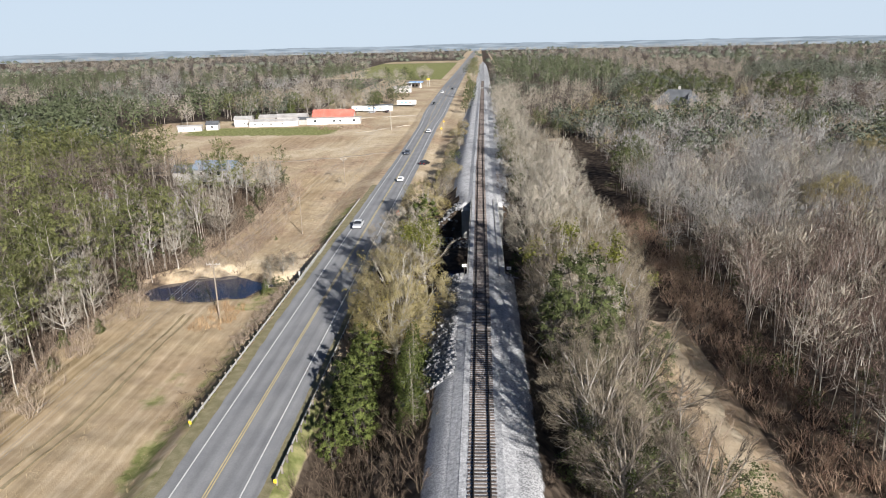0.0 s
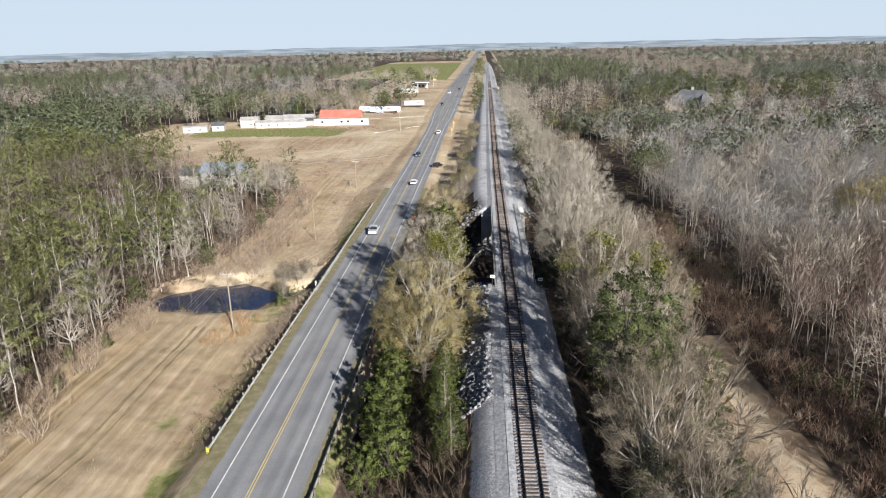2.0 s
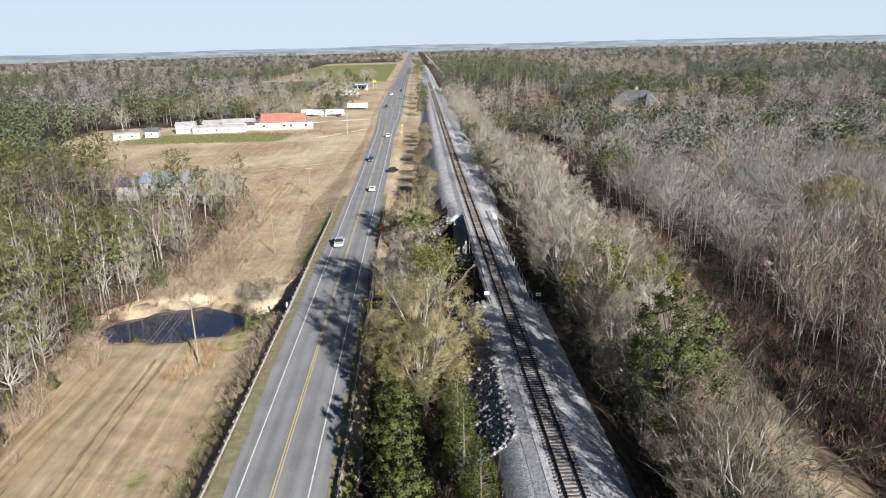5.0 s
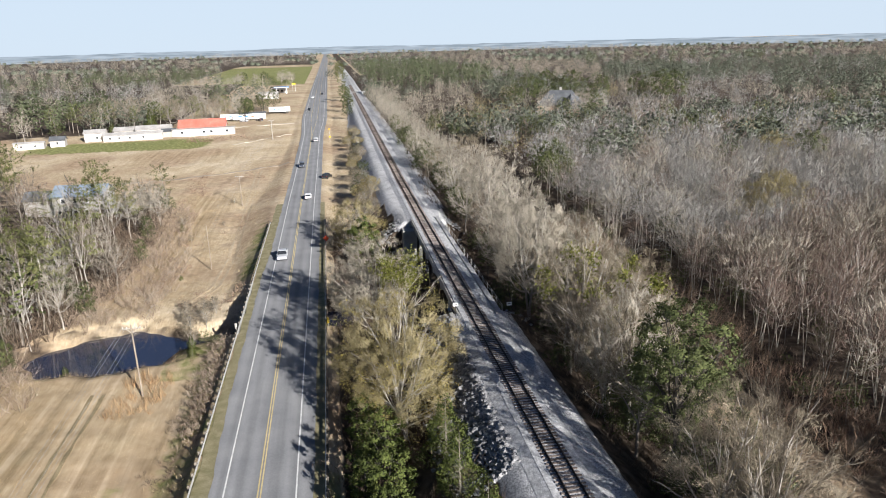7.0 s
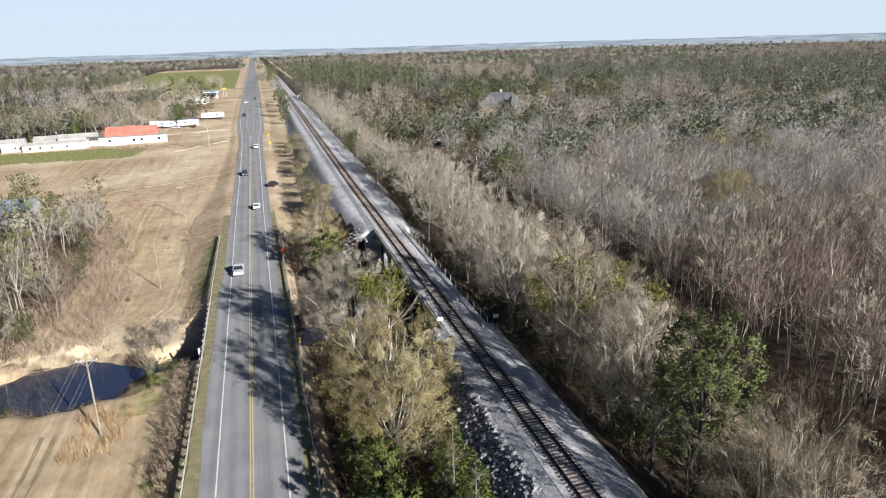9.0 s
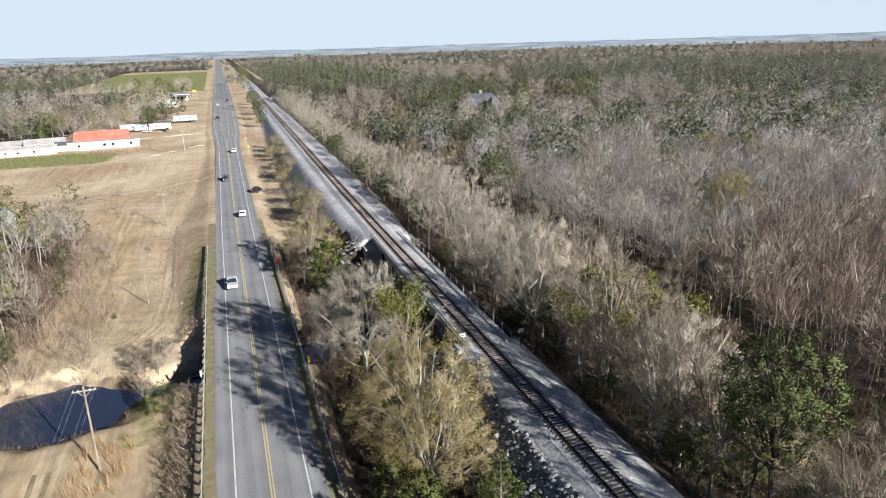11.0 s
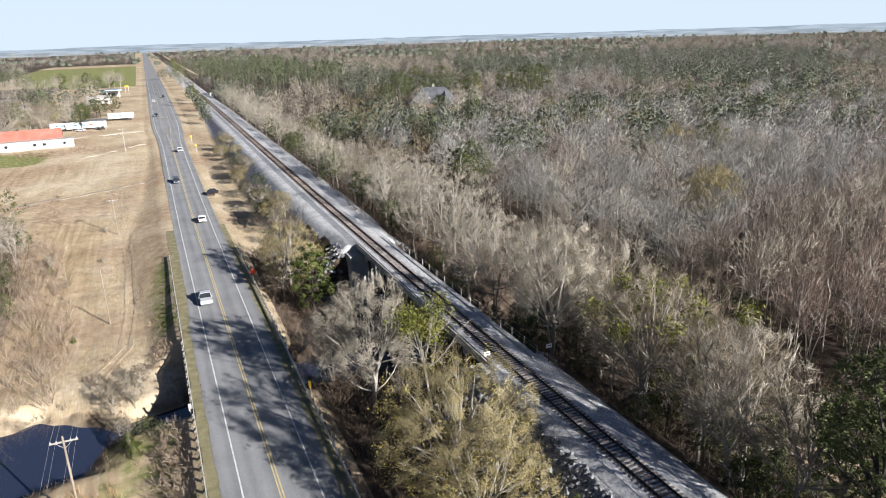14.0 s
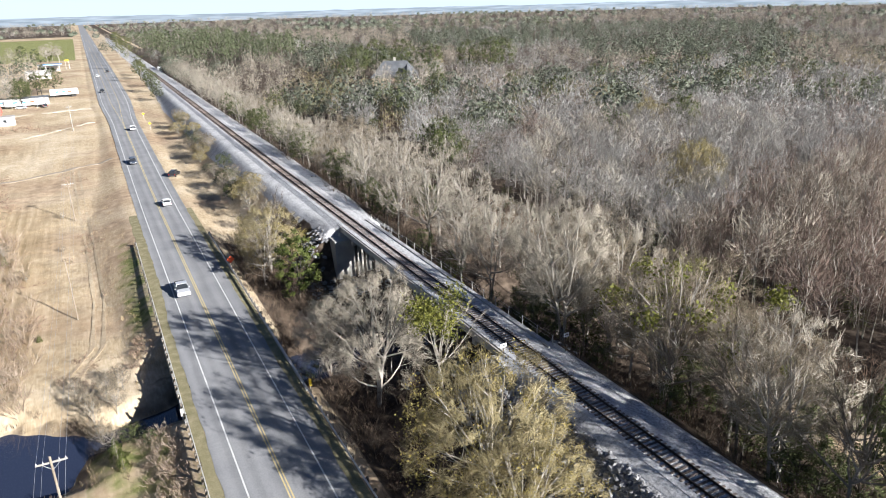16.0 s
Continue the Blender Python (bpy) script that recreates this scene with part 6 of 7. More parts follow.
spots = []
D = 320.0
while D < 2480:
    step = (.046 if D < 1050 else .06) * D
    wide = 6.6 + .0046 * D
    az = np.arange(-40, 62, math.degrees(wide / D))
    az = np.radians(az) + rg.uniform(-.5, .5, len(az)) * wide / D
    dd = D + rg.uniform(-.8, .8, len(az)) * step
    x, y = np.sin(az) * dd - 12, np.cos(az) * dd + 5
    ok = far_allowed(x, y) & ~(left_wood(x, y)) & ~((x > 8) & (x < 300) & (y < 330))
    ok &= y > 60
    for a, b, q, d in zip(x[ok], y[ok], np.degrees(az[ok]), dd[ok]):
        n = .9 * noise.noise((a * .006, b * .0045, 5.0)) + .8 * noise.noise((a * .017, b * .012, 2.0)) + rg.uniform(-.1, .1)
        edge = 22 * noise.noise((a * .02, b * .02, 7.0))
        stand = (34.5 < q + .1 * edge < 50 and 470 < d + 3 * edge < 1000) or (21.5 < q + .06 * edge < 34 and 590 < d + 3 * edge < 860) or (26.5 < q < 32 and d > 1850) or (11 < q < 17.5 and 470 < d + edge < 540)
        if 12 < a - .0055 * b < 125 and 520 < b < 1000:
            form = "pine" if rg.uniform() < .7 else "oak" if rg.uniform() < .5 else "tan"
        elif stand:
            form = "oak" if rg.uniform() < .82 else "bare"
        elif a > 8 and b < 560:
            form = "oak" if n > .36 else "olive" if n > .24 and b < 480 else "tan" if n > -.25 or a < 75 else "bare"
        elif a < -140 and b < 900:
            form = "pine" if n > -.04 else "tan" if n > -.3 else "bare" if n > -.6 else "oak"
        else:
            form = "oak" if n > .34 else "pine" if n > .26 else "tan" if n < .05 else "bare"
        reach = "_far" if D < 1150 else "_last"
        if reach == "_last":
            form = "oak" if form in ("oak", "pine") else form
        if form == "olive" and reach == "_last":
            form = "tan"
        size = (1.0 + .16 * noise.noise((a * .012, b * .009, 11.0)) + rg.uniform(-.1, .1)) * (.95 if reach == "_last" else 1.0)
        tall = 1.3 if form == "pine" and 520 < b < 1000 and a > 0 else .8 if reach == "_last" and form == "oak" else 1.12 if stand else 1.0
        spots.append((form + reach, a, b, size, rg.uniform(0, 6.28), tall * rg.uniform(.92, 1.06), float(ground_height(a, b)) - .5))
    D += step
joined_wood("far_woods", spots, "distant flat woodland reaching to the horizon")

# backdrop of the last woods, far out, glowing with painted haze
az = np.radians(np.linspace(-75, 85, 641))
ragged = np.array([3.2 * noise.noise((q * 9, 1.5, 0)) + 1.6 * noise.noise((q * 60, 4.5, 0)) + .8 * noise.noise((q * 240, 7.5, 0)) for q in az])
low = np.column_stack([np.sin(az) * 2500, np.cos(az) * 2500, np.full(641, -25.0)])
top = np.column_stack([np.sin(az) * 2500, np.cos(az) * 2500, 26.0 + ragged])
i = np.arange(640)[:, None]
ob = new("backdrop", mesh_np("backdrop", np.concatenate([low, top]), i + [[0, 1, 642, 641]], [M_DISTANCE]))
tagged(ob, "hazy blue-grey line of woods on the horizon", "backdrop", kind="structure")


# ---- brush and grass ----
def scatter(name, forms, x, y, lo, hi, mat, label, category, rg, sink=.05, kind="stuff"):
    z = ground_height(x, y) - sink
    Vs, Fs, o = [], [], 0
    for n in range(len(x)):
        V, F = forms[n % len(forms)]
        s, a = rg.uniform(lo, hi), rg.uniform(0, 6.28)
        c, q = math.cos(a) * s, math.sin(a) * s
        Vs.append(np.column_stack([V[:, 0] * c - V[:, 1] * q + x[n], V[:, 0] * q + V[:, 1] * c + y[n], V[:, 2] * s + z[n]]).astype(np.float32))
        Fs.append(F + o)
        o += len(V)
    ob = new(name, mesh_np(name, np.concatenate(Vs), np.concatenate(Fs), [mat]))
    return tagged(ob, label, category, kind=kind)


shrubs = [shrub(400 + i, 2.1, 1.8, 12, 4, .036) for i in range(4)]
x, y = jittered(rg, -19.5, -5.0, 30, 172, 1.85)
ok = (creek_distance(x, y) > 4) & ~((x > -10.5) & (y > 64) & (y < 97)) & ~((x > -8.5) & (y > 64)) & (x < -5.2)
scatter("brush", shrubs, x[ok], y[ok], .6, 1.25, M_BRUSH_SHADED, "tangled brown brush between road and railway", "brush", rg)
x, y = jittered(rg, 6.0, 27, 26, 230, 2.6)
ok = creek_distance(x, y) > 3.5
# Two tones of brush: shade-darkened near the track, sunlit tan beyond.
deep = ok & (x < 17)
scatter("brush", shrubs, x[deep], y[deep], .5, 1.2, M_BRUSH_SHADED, "tangled brown brush under the railway trees, darkened for shade", "brush", rg)
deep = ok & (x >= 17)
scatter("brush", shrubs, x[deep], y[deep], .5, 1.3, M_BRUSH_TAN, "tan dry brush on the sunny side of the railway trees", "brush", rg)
x, y = jittered(rg, -70, -44, 40, 212, 2.1)
ok = (left_wood(x - 5, y) | ((x < -50) & (y > 126) & (y < 208))) & ~(left_wood(x + 6, y)) & (np.hypot((x + 56) / 12.5, (y - 115.6) / 9) > 1.0)
ok &= (x < np.interp(y, [40, 120, 126, 150, 180, 212], [-58, -58, -52, -51, -54, -60]))
scatter("brush", shrubs, x[ok], y[ok], .5, 1.5, M_BRUSH_TAN, "reddish tan brush at the edge of the wood", "brush", rg)
x, y = jittered(rg, -66, -40, 126, 268, 1.7)
n = np.array([noise.noise((a * .07, b * .05, 4.0)) + .5 * noise.noise((a * .25, b * .2, 9.0)) for a, b in zip(x, y)])
ok = ~left_wood(x, y) & (n > np.interp(y, [126, 200, 230, 268], [.06, .1, .28, .4]) + .02 * np.maximum(0, x + 50)) & (creek_distance(x, y) > 8)
low_shrubs = [shrub(410 + i, 1.0, 1.5, 9, 4, .04) for i in range(4)]
scatter("brush", low_shrubs, x[ok], y[ok], .5, 1.1, M_BRUSH_RED, "low reddish-brown brush scattered over the dry field", "brush", rg)
x, y = jittered(rg, -41, -35.4, 60, 112, 1.2)
ok = rg.uniform(size=len(x)) < .5
scatter("weeds", low_shrubs, x[ok], y[ok], .35, .8, M_BRUSH_SHADED, "dark weeds along the foot of the guardrail", "weeds", rg)
x, y = jittered(rg, -86, -60, 56, 208, 3.0)
ok = left_wood(x, y)
scatter("brush", shrubs, x[ok], y[ok], 1.0, 2.1, M_BRUSH_SHADED, "brown understorey brush inside the mixed wood", "brush", rg)
x, y = jittered(rg, -39.5, -35.6, 82, 114, .95)
scatter("brush", low_shrubs, x, y, .5, 1.25, M_BRUSH_TAN, "tan and reddish brush on the bank below the guardrail", "brush", rg)
x, y = jittered(rg, -39.5, -35.4, 130, 137, 1.0)
scatter("brush", low_shrubs, x, y, .4, .9, M_BRUSH_RED, "reddish brush beside the far bridge end", "brush", rg)
x, y = jittered(rg, -86, -56, 334, 349, 1.5)
ok = rg.uniform(size=len(x)) < .5
scatter("brush", low_shrubs, x[ok], y[ok], .6, 1.6, M_BRUSH_RED, "strip of reddish brush before the shop", "brush", rg)
x, y = jittered(rg, 25.5, 33.5, 38, 98, 1.5)
ok = rg.uniform(size=len(x)) < np.where(np.abs(x - 29.5) < 1.4, .16, .7)
scatter("brush", low_shrubs, x[ok], y[ok], .35, 1.0, M_BRUSH_TAN, "tan dry weeds along and on the dirt track", "brush", rg)
x, y = jittered(rg, 33, 45, 36, 170, 1.75)
ok = right_wood(x + 7.5, y) & ~right_wood(x - 3, y)
scatter("brush", shrubs, x[ok], y[ok], .6, 1.6, M_BRUSH_RED, "reddish brown brush at the edge of the young wood", "brush", rg)


def tuft(seed, n, h, r, w):
    g = np.random.default_rng(seed)
    a = g.uniform(0, 6.28, n)
    q = np.sqrt(g.uniform(0, 1, n)) * r
    A = np.column_stack([np.cos(a) * q, np.sin(a) * q, np.full(n, -.05)])
    d = unit(np.column_stack([g.normal(0, .35, n), g.normal(0, .35, n), np.ones(n)]))
    return blades(A, d, h * g.uniform(.5, 1.1, n), np.full(n, w), g)


tufts = [tuft(430 + i, 16, .45, .9, .035) for i in range(4)]
reeds = [tuft(440 + i, 22, 1.5, .8, .06) for i in range(3)]
x, y = jittered(rg, -66, -35.5, 38, 230, 1.35)
ok = ~left_wood(x, y) & (ground_height(x, y) > -10.3) & view_left(x, y) & (rg.uniform(size=len(x)) < .8)
scatter("dry_grass", tufts, x[ok], y[ok], .6, 1.25, M_GRASS, "dry tan grass tufts covering the field", "grass", rg)
x, y = jittered(rg, -49.5, -43, 91, 104, .9)
ok = rg.uniform(size=len(x)) < .55
scatter("dry_reeds", reeds, x[ok], y[ok], .6, 1.1, M_REED, "tall dry reddish reeds round the pole", "grass", rg)
x, y = jittered(rg, -70, -44, 106, 127, 1.2)
r = np.hypot((x + 56) / 11.5, (y - 115.6) / 8.0)
ok = (r > 1.08) & (r < 1.45) & (rg.uniform(size=len(x)) < .6)
scatter("dry_reeds", reeds, x[ok], y[ok], .4, .8, M_BRUSH_SHADED, "brown reeds on the pond bank", "grass", rg)
x, y = jittered(rg, -43, -34.5, 136, 178, 1.3)
ok = (ground_height(x, y) > -10.2) & (rg.uniform(size=len(x)) < .5)
scatter("dry_grass", tufts, x[ok], y[ok], .5, .9, M_GRASS, "dry grass on the road embankment", "grass", rg)


# ---- poles and wires ----
def utility_pole(x, y, height, arm, label, thick=.17):
    z = float(ground_height(x, y))
    t = thing("utility_pole", (x, y, z), label=label, category="utility pole", group="utility poles in the field")
    part("pole", rods(((0, 0, -.5), (0, 0, height), thick, thick * .65), n=10), M_WOODPOLE if thick > .15 else M_OLDPOLE, t)
    if arm:
        part("crossarm", boxes((-1.2, 1.2, .12, .24, height - .75, height - .6), bevel=.015), M_WOODPOLE, t)
        for s in (-1, 1):
            part("brace", rods(((s * .7, .2, height - .75), (0, .14, height - 1.4), .02), n=5), M_STEEL, t)
        for ix in (-1.1, -.6, .6, 1.1):
            part("insulator", rods(((ix, .18, height - .6), (ix, .18, height - .42), .05, .035), n=6), M_INSULATOR, t)
    return (x, y, z + height)


P1 = utility_pole(-46.1, 96.8, 10.7, True, "grey wooden utility pole with a crossarm by the pond", .145)
P2 = utility_pole(-45.3, 210, 9.2, True, "grey wooden utility pole with a crossarm in the field", .13)
P3 = utility_pole(-45.5, 153.0, 9.9, False, "thin weathered wooden pole in the brush", .11)
P4 = utility_pole(-44.6, 330.0, 9.5, True, "grey wooden utility pole near the shop")
P0 = utility_pole(-46.8, -25, 10.7, True, "grey wooden utility pole behind the pond")


def wire(a, b, dx, dz, sag):
    """One sagging wire from pole to pole."""
    u = np.linspace(0, 1, 15)
    P = np.column_stack([a[0] + dx + (b[0] - a[0]) * u, a[1] + .18 + (b[1] - a[1]) * u, a[2] + dz + (b[2] - a[2]) * u - sag * 4 * u * (1 - u)])
    ob = new("wire", mesh_np("wire", *tube(P, np.full(15, .012), 4), [M_WIRE]))
    tagged(ob, "thin grey overhead wire between utility poles", "wire", group="overhead wires")


for a, b in ((P0, P1), (P1, P2), (P2, P4)):
    for dx in (-1.1, -.6, .6, 1.1):
        wire(a, b, dx, -.42, 1.6)

# ---- buildings ----
def gabled(name, cx, cy, z, lx, ly, wall_h, roof_h, wall_m, roof_m, label, category="house", turn=0.0, along="x", windows=(), over=.4, doors=(), group="", hip=0.0):
    """Walls, a pitched roof with eaves, windows and doors. windows: (wall, offset, sill, width, height) with wall s, e, n or w."""
    t = thing(name, (cx, cy, z), turn, label, category, group)
    hx, hy = lx / 2, ly / 2
    bm = boxes((-hx, hx, -hy, hy, -1.2, wall_h))
    if along == "x":
        prism_pts = [(-hy, wall_h), (hy, wall_h), (0, wall_h + roof_h)]
        v0 = [bm.verts.new((-hx, p[0], p[1])) for p in prism_pts]
        v1 = [bm.verts.new((hx, p[0], p[1])) for p in prism_pts]
    else:
        prism_pts = [(-hx, wall_h), (hx, wall_h), (0, wall_h + roof_h)]
        v0 = [bm.verts.new((p[0], -hy, p[1])) for p in prism_pts]
        v1 = [bm.verts.new((p[0], hy, p[1])) for p in prism_pts]
    if not hip:
        bm.faces.new(v0)
        bm.faces.new(v1)
    part("wall", bm, wall_m, t)
    a, b = (hx, hy) if along == "x" else (hy, hx)
    sl = roof_h / b
    e = over
    for s in (-1, 1):
        bm = bmesh.new()
        pts = [(-a - e, s * (b + e), wall_h - e * sl), (a + e, s * (b + e), wall_h - e * sl), (a + e - hip, 0, wall_h + roof_h), (-a - e + hip, 0, wall_h + roof_h)]
        if along != "x":
            pts = [(-q[1], q[0], q[2]) for q in pts]
        lo = [bm.verts.new((q[0], q[1], q[2] + .03)) for q in pts]
        up = [bm.verts.new((q[0], q[1], q[2] + .15)) for q in pts]
        bm.faces.new(lo)
        bm.faces.new(up[::-1])
        for i in range(4):
            bm.faces.new((lo[i], up[i], up[(i + 1) % 4], lo[(i + 1) % 4]))
        bmesh.ops.recalc_face_normals(bm, faces=bm.faces[:])
        part("roof_slope", bm, roof_m, t)
    if hip:
        for s in (-1, 1):
            bm = bmesh.new()
            pts = [(s * (a + e), -(b + e), wall_h - e * sl), (s * (a + e), b + e, wall_h - e * sl), (s * (a + e - hip), 0, wall_h + roof_h)]
            if along != "x":
                pts = [(-q[1], q[0], q[2]) for q in pts]
            lo = [bm.verts.new((q[0], q[1], q[2] + .03)) for q in pts]
            up = [bm.verts.new((q[0], q[1], q[2] + .15)) for q in pts]
            bm.faces.new(lo)
            bm.faces.new(up[::-1])
            for i in range(3):
                bm.faces.new((lo[i], up[i], up[(i + 1) % 3], lo[(i + 1) % 3]))
            bmesh.ops.recalc_face_normals(bm, faces=bm.faces[:])
            part("roof_hip", bm, roof_m, t)
    for kind, items in (("window", windows), ("door", doors)):
        for (w, off, sill, ww, hh) in items:
            d = {"s": (off - ww / 2, off + ww / 2, -hy - .06, -hy + .02), "n": (off - ww / 2, off + ww / 2, hy - .02, hy + .06),
                 "e": (hx - .02, hx + .06, off - ww / 2, off + ww / 2), "w": (-hx - .06, -hx + .02, off - ww / 2, off + ww / 2)}[w]
            f = part(kind, boxes((*d, sill, sill + hh)), M_SIGNWHITE if kind == "window" else M_GREYWALL, t)
            if kind == "window":
                g = .08
                if w in "sn":
                    q = (d[0] + g, d[1] - g, d[2] - .02, d[3] + .02)
                else:
                    q = (d[0] - .02, d[1] + .02, d[2] + g, d[3] - g)
                part("pane", boxes((*q, sill + g, sill + hh - g)), M_DARKGLASS, f, "dark glass pane")
    return t


SHOP = "buildings round the red-roofed shop"
Z = lambda x, y: float(ground_height(x, y))
t = gabled("shop_building", -80.5, 364.5, Z(-80, 362), 22, 9, 3.6, 3.2, M_WHITEWALL, M_REDROOF, "white shop building with a bright red metal roof", "shop", radians(3), windows=[("s", -7, 1.2, 1.2, 1.2), ("s", 6, 1.2, 1.2, 1.2), ("e", 0, 1.4, 1.2, 1.2)], doors=[("s", 1, 0, 1.2, 2.2)], group=SHOP)
part("front_wing", boxes((-13.5, 15.5, -9.2, -4.6, -1.2, 3.1)), M_WHITEWALL, t, "white flat front wing")
part("wing_roof", boxes((-13.8, 15.8, -9.5, -4.3, 3.1, 3.3)), M_PALEROOF, t)
for wx in (-9, 1.2, 4.6, 12):
    f = part("window", boxes((wx - .7, wx + .7, -9.26, -9.18, 1.0, 2.3)), M_SIGNWHITE, t)
    part("pane", boxes((wx - .6, wx + .6, -9.29, -9.265, 1.1, 2.2)), M_DARKGLASS, f)
gabled("long_shed", -110.5, 352.5, Z(-110, 352), 26, 5.5, 2.9, .9, M_WHITEWALL, M_PALEROOF, "long white shed with small square windows", "shed", radians(6), windows=[("s", v, 1.0, 1.0, 1.0) for v in (-10, -6, -1.5, 4.5)], group=SHOP)
gabled("white_shed", -128, 355, Z(-128, 355), 9, 7, 3.9, 1.3, M_WHITEWALL, M_PALEROOF, "white metal shed with a pale roof", "shed", radians(6), windows=[("s", 1, 1.2, 1.0, 1.0)], group=SHOP)
gabled("pale_shed", -104, 366, Z(-104, 366), 16, 8, 3.2, 1.5, M_WHITEWALL, M_PALEROOF, "pale shed with a light metal roof behind", "shed", radians(4), group=SHOP)
gabled("pale_shed", -118, 367, Z(-118, 367), 9, 8, 3.0, 1.3, M_GREYWALL, M_PALEROOF, "weathered shed with a light metal roof behind", "shed", radians(4), group=SHOP)
gabled("brown_shed", -95.5, 357.5, Z(-95, 357), 6, 5, 2.8, 1.0, M_GREYWALL, M_GREYROOF, "small weathered shed beside the shop", "shed", radians(4), doors=[("s", 0, 0, 1.2, 2.0)], group=SHOP)
gabled("white_trailer", -151, 338, Z(-151, 338), 12, 4, 2.8, .5, M_WHITEWALL, M_PALEROOF, "white mobile home at the wood's edge", "mobile home", radians(10), windows=[("s", -3, 1.0, 1.0, 1.0), ("s", 2.5, 1.0, 1.0, 1.0)], group=SHOP)
gabled("small_house", -140.5, 342.5, Z(-140, 342), 6, 6, 2.8, 1.5, M_WHITEWALL, M_GREYROOF, "small white house with a grey roof", "house", radians(10), windows=[("s", 0, 1.0, 1.0, 1.2)], group=SHOP)


def box_trailer(x, y, length, turn, label, z=None):
    t = thing("box_trailer", (x, y, Z(x, y) if z is None else z), turn, label, "trailer", SHOP)
    part("body", boxes((-length / 2, length / 2, -1.25, 1.25, 1.15, 3.9), bevel=.05), M_SIGNWHITE, t)
    part("chassis", boxes((-length / 2 + .3, length / 2 - .3, -.5, .5, .8, 1.146)), M_DARKTIMBER, t)
    for xo in (length / 2 - 1.6, length / 2 - 2.9):
        for s in (-1, 1):
            w = part("wheel", rods(((xo, s * 1.2, .5), (xo, s * .95, .5), .5), n=14), M_TYRE, t)
            part("rim", rods(((xo, s * 1.215, .5), (xo, s * 1.19, .5), .27), n=10), M_CHROME, w)
    for s in (-1, 1):
        part("landing_leg", boxes((-length / 2 + 2, -length / 2 + 2.15, s * .6 - .08, s * .6 + .08, -.05, .8)), M_DARKTIMBER, t)
    for k in range(3):
        part("lettering_bar", boxes((-length * .3 + k * length * .22, -length * .3 + k * length * .22 + length * .12, -1.262, -1.252, 2.3, 3.0)), M_BLUE if k < 2 else M_ORANGE, t)
    return t


box_trailer(-63.5, 405.5, 15.5, radians(5), "long white box trailer parked by the shop")
box_trailer(-72.5, 406.5, 11, radians(5), "white box trailer parked by the shop")
box_trailer(-47.5, 434.5, 12.5, radians(3), "white box trailer standing on the grass")
gabled("white_trailer", -62, 413, Z(-62, 413), 16, 4, 3.4, .6, M_WHITEWALL, M_GREYROOF, "white mobile home behind parked trailers", "mobile home", radians(5), windows=[("s", v, 1.2, 1.0, 1.0) for v in (-5, 0, 5)], group=SHOP)
# cars by the trailers
# raised house in the left wood
t = gabled("raised_house", -87.0, 207, -4.0, 13.6, 8, 2.8, 2.3, M_GREYWALL, M_BLUEROOF, "raised pale house with a blue-grey metal roof among trees", "house", radians(-4), windows=[("s", v, .9, 1.1, 1.3) for v in (-4, -1, 2)], doors=[("s", 4.2, 0, 1.0, 2.1)])
for xk in (-6.2, -2.1, 2.1, 6.2):
    for yk in (-3.5, 0, 3.5):
        part("pier", boxes((xk - .2, xk + .2, yk - .2, yk + .2, -6.4, -1.2)), M_CONCRETE, t)
gabled("grey_shed", -101, 214, Z(-101, 214), 7, 6, 4.6, 2, M_GREYWALL, M_GREYROOF, "grey shed beside the raised house", "shed", radians(-4))
# brick house behind the right wood
HZ = Z(112, 386)
t = gabled("brick_house", 112, 386, HZ, 24, 15, 6.0, 7.2, surface("tan brick", [(.28, .2, .15), (.36, .27, .2), (.44, .34, .26)], .5, .9, fine=5), M_GREYROOF, "large brick house with a steep grey hipped roof", "house", radians(-28), windows=[("s", v, 1.0, 1.4, 1.8) for v in (-8, -3, 3, 8)] + [("e", v, 1.0, 1.4, 1.8) for v in (-4, 4)], hip=6.5, over=.7)
part("cross_roof", rods(((7, -7.2, 4.2), (7, -7.2, 12.2), 7.0, .1), n=4), M_GREYROOF, t, "grey hipped cross roof")
part("chimney", boxes((-1, .2, 1, 2.2, 10, 15)), M_GREYWALL, t)


def filling_station(x, y):
    z = Z(x, y)
    t = thing("filling_station", (x, y, z), label="low white roadside station with blue canopy and sign", category="filling station")
    part("building", boxes((-9, 3, 6, 14, -.5, 4.2)), M_WHITEWALL, t)
    part("roof", boxes((-9.4, 3.4, 5.6, 14.4, 4.2, 4.6)), M_GREYROOF, t)
    part("canopy", boxes((-6, 6, -5, 3, 4.6, 5.4)), M_BLUE, t, "blue and white canopy")
    part("canopy_trim", boxes((-6.05, 6.05, -5.05, -4.99, 4.9, 5.2)), M_SIGNWHITE, t)
    for sx in (-4, 4):
        for sy in (-3, 1):
            part("column", boxes((sx - .2, sx + .2, sy - .2, sy + .2, -.3, 4.6)), M_SIGNWHITE, t)
    for sx in (-3, 0, 3):
        part("window", boxes((sx - 4.2, sx - 2.4, 5.93, 5.99, .8, 2.6)), M_DARKGLASS, t)


filling_station(-55, 590)
t = thing("price_sign", (-46, 610, Z(-46, 610)), label="tall yellow roadside sign on two posts", category="sign")
for sx in (-1.1, 1.1):
    part("post", rods(((sx, 0, -.5), (sx, 0, 6), .12)), M_STEEL, t)
part("panel", boxes((-1.4, 1.4, -.15, .15, 5.6, 6.6)), M_SIGNYELLOW, t, "yellow panel")
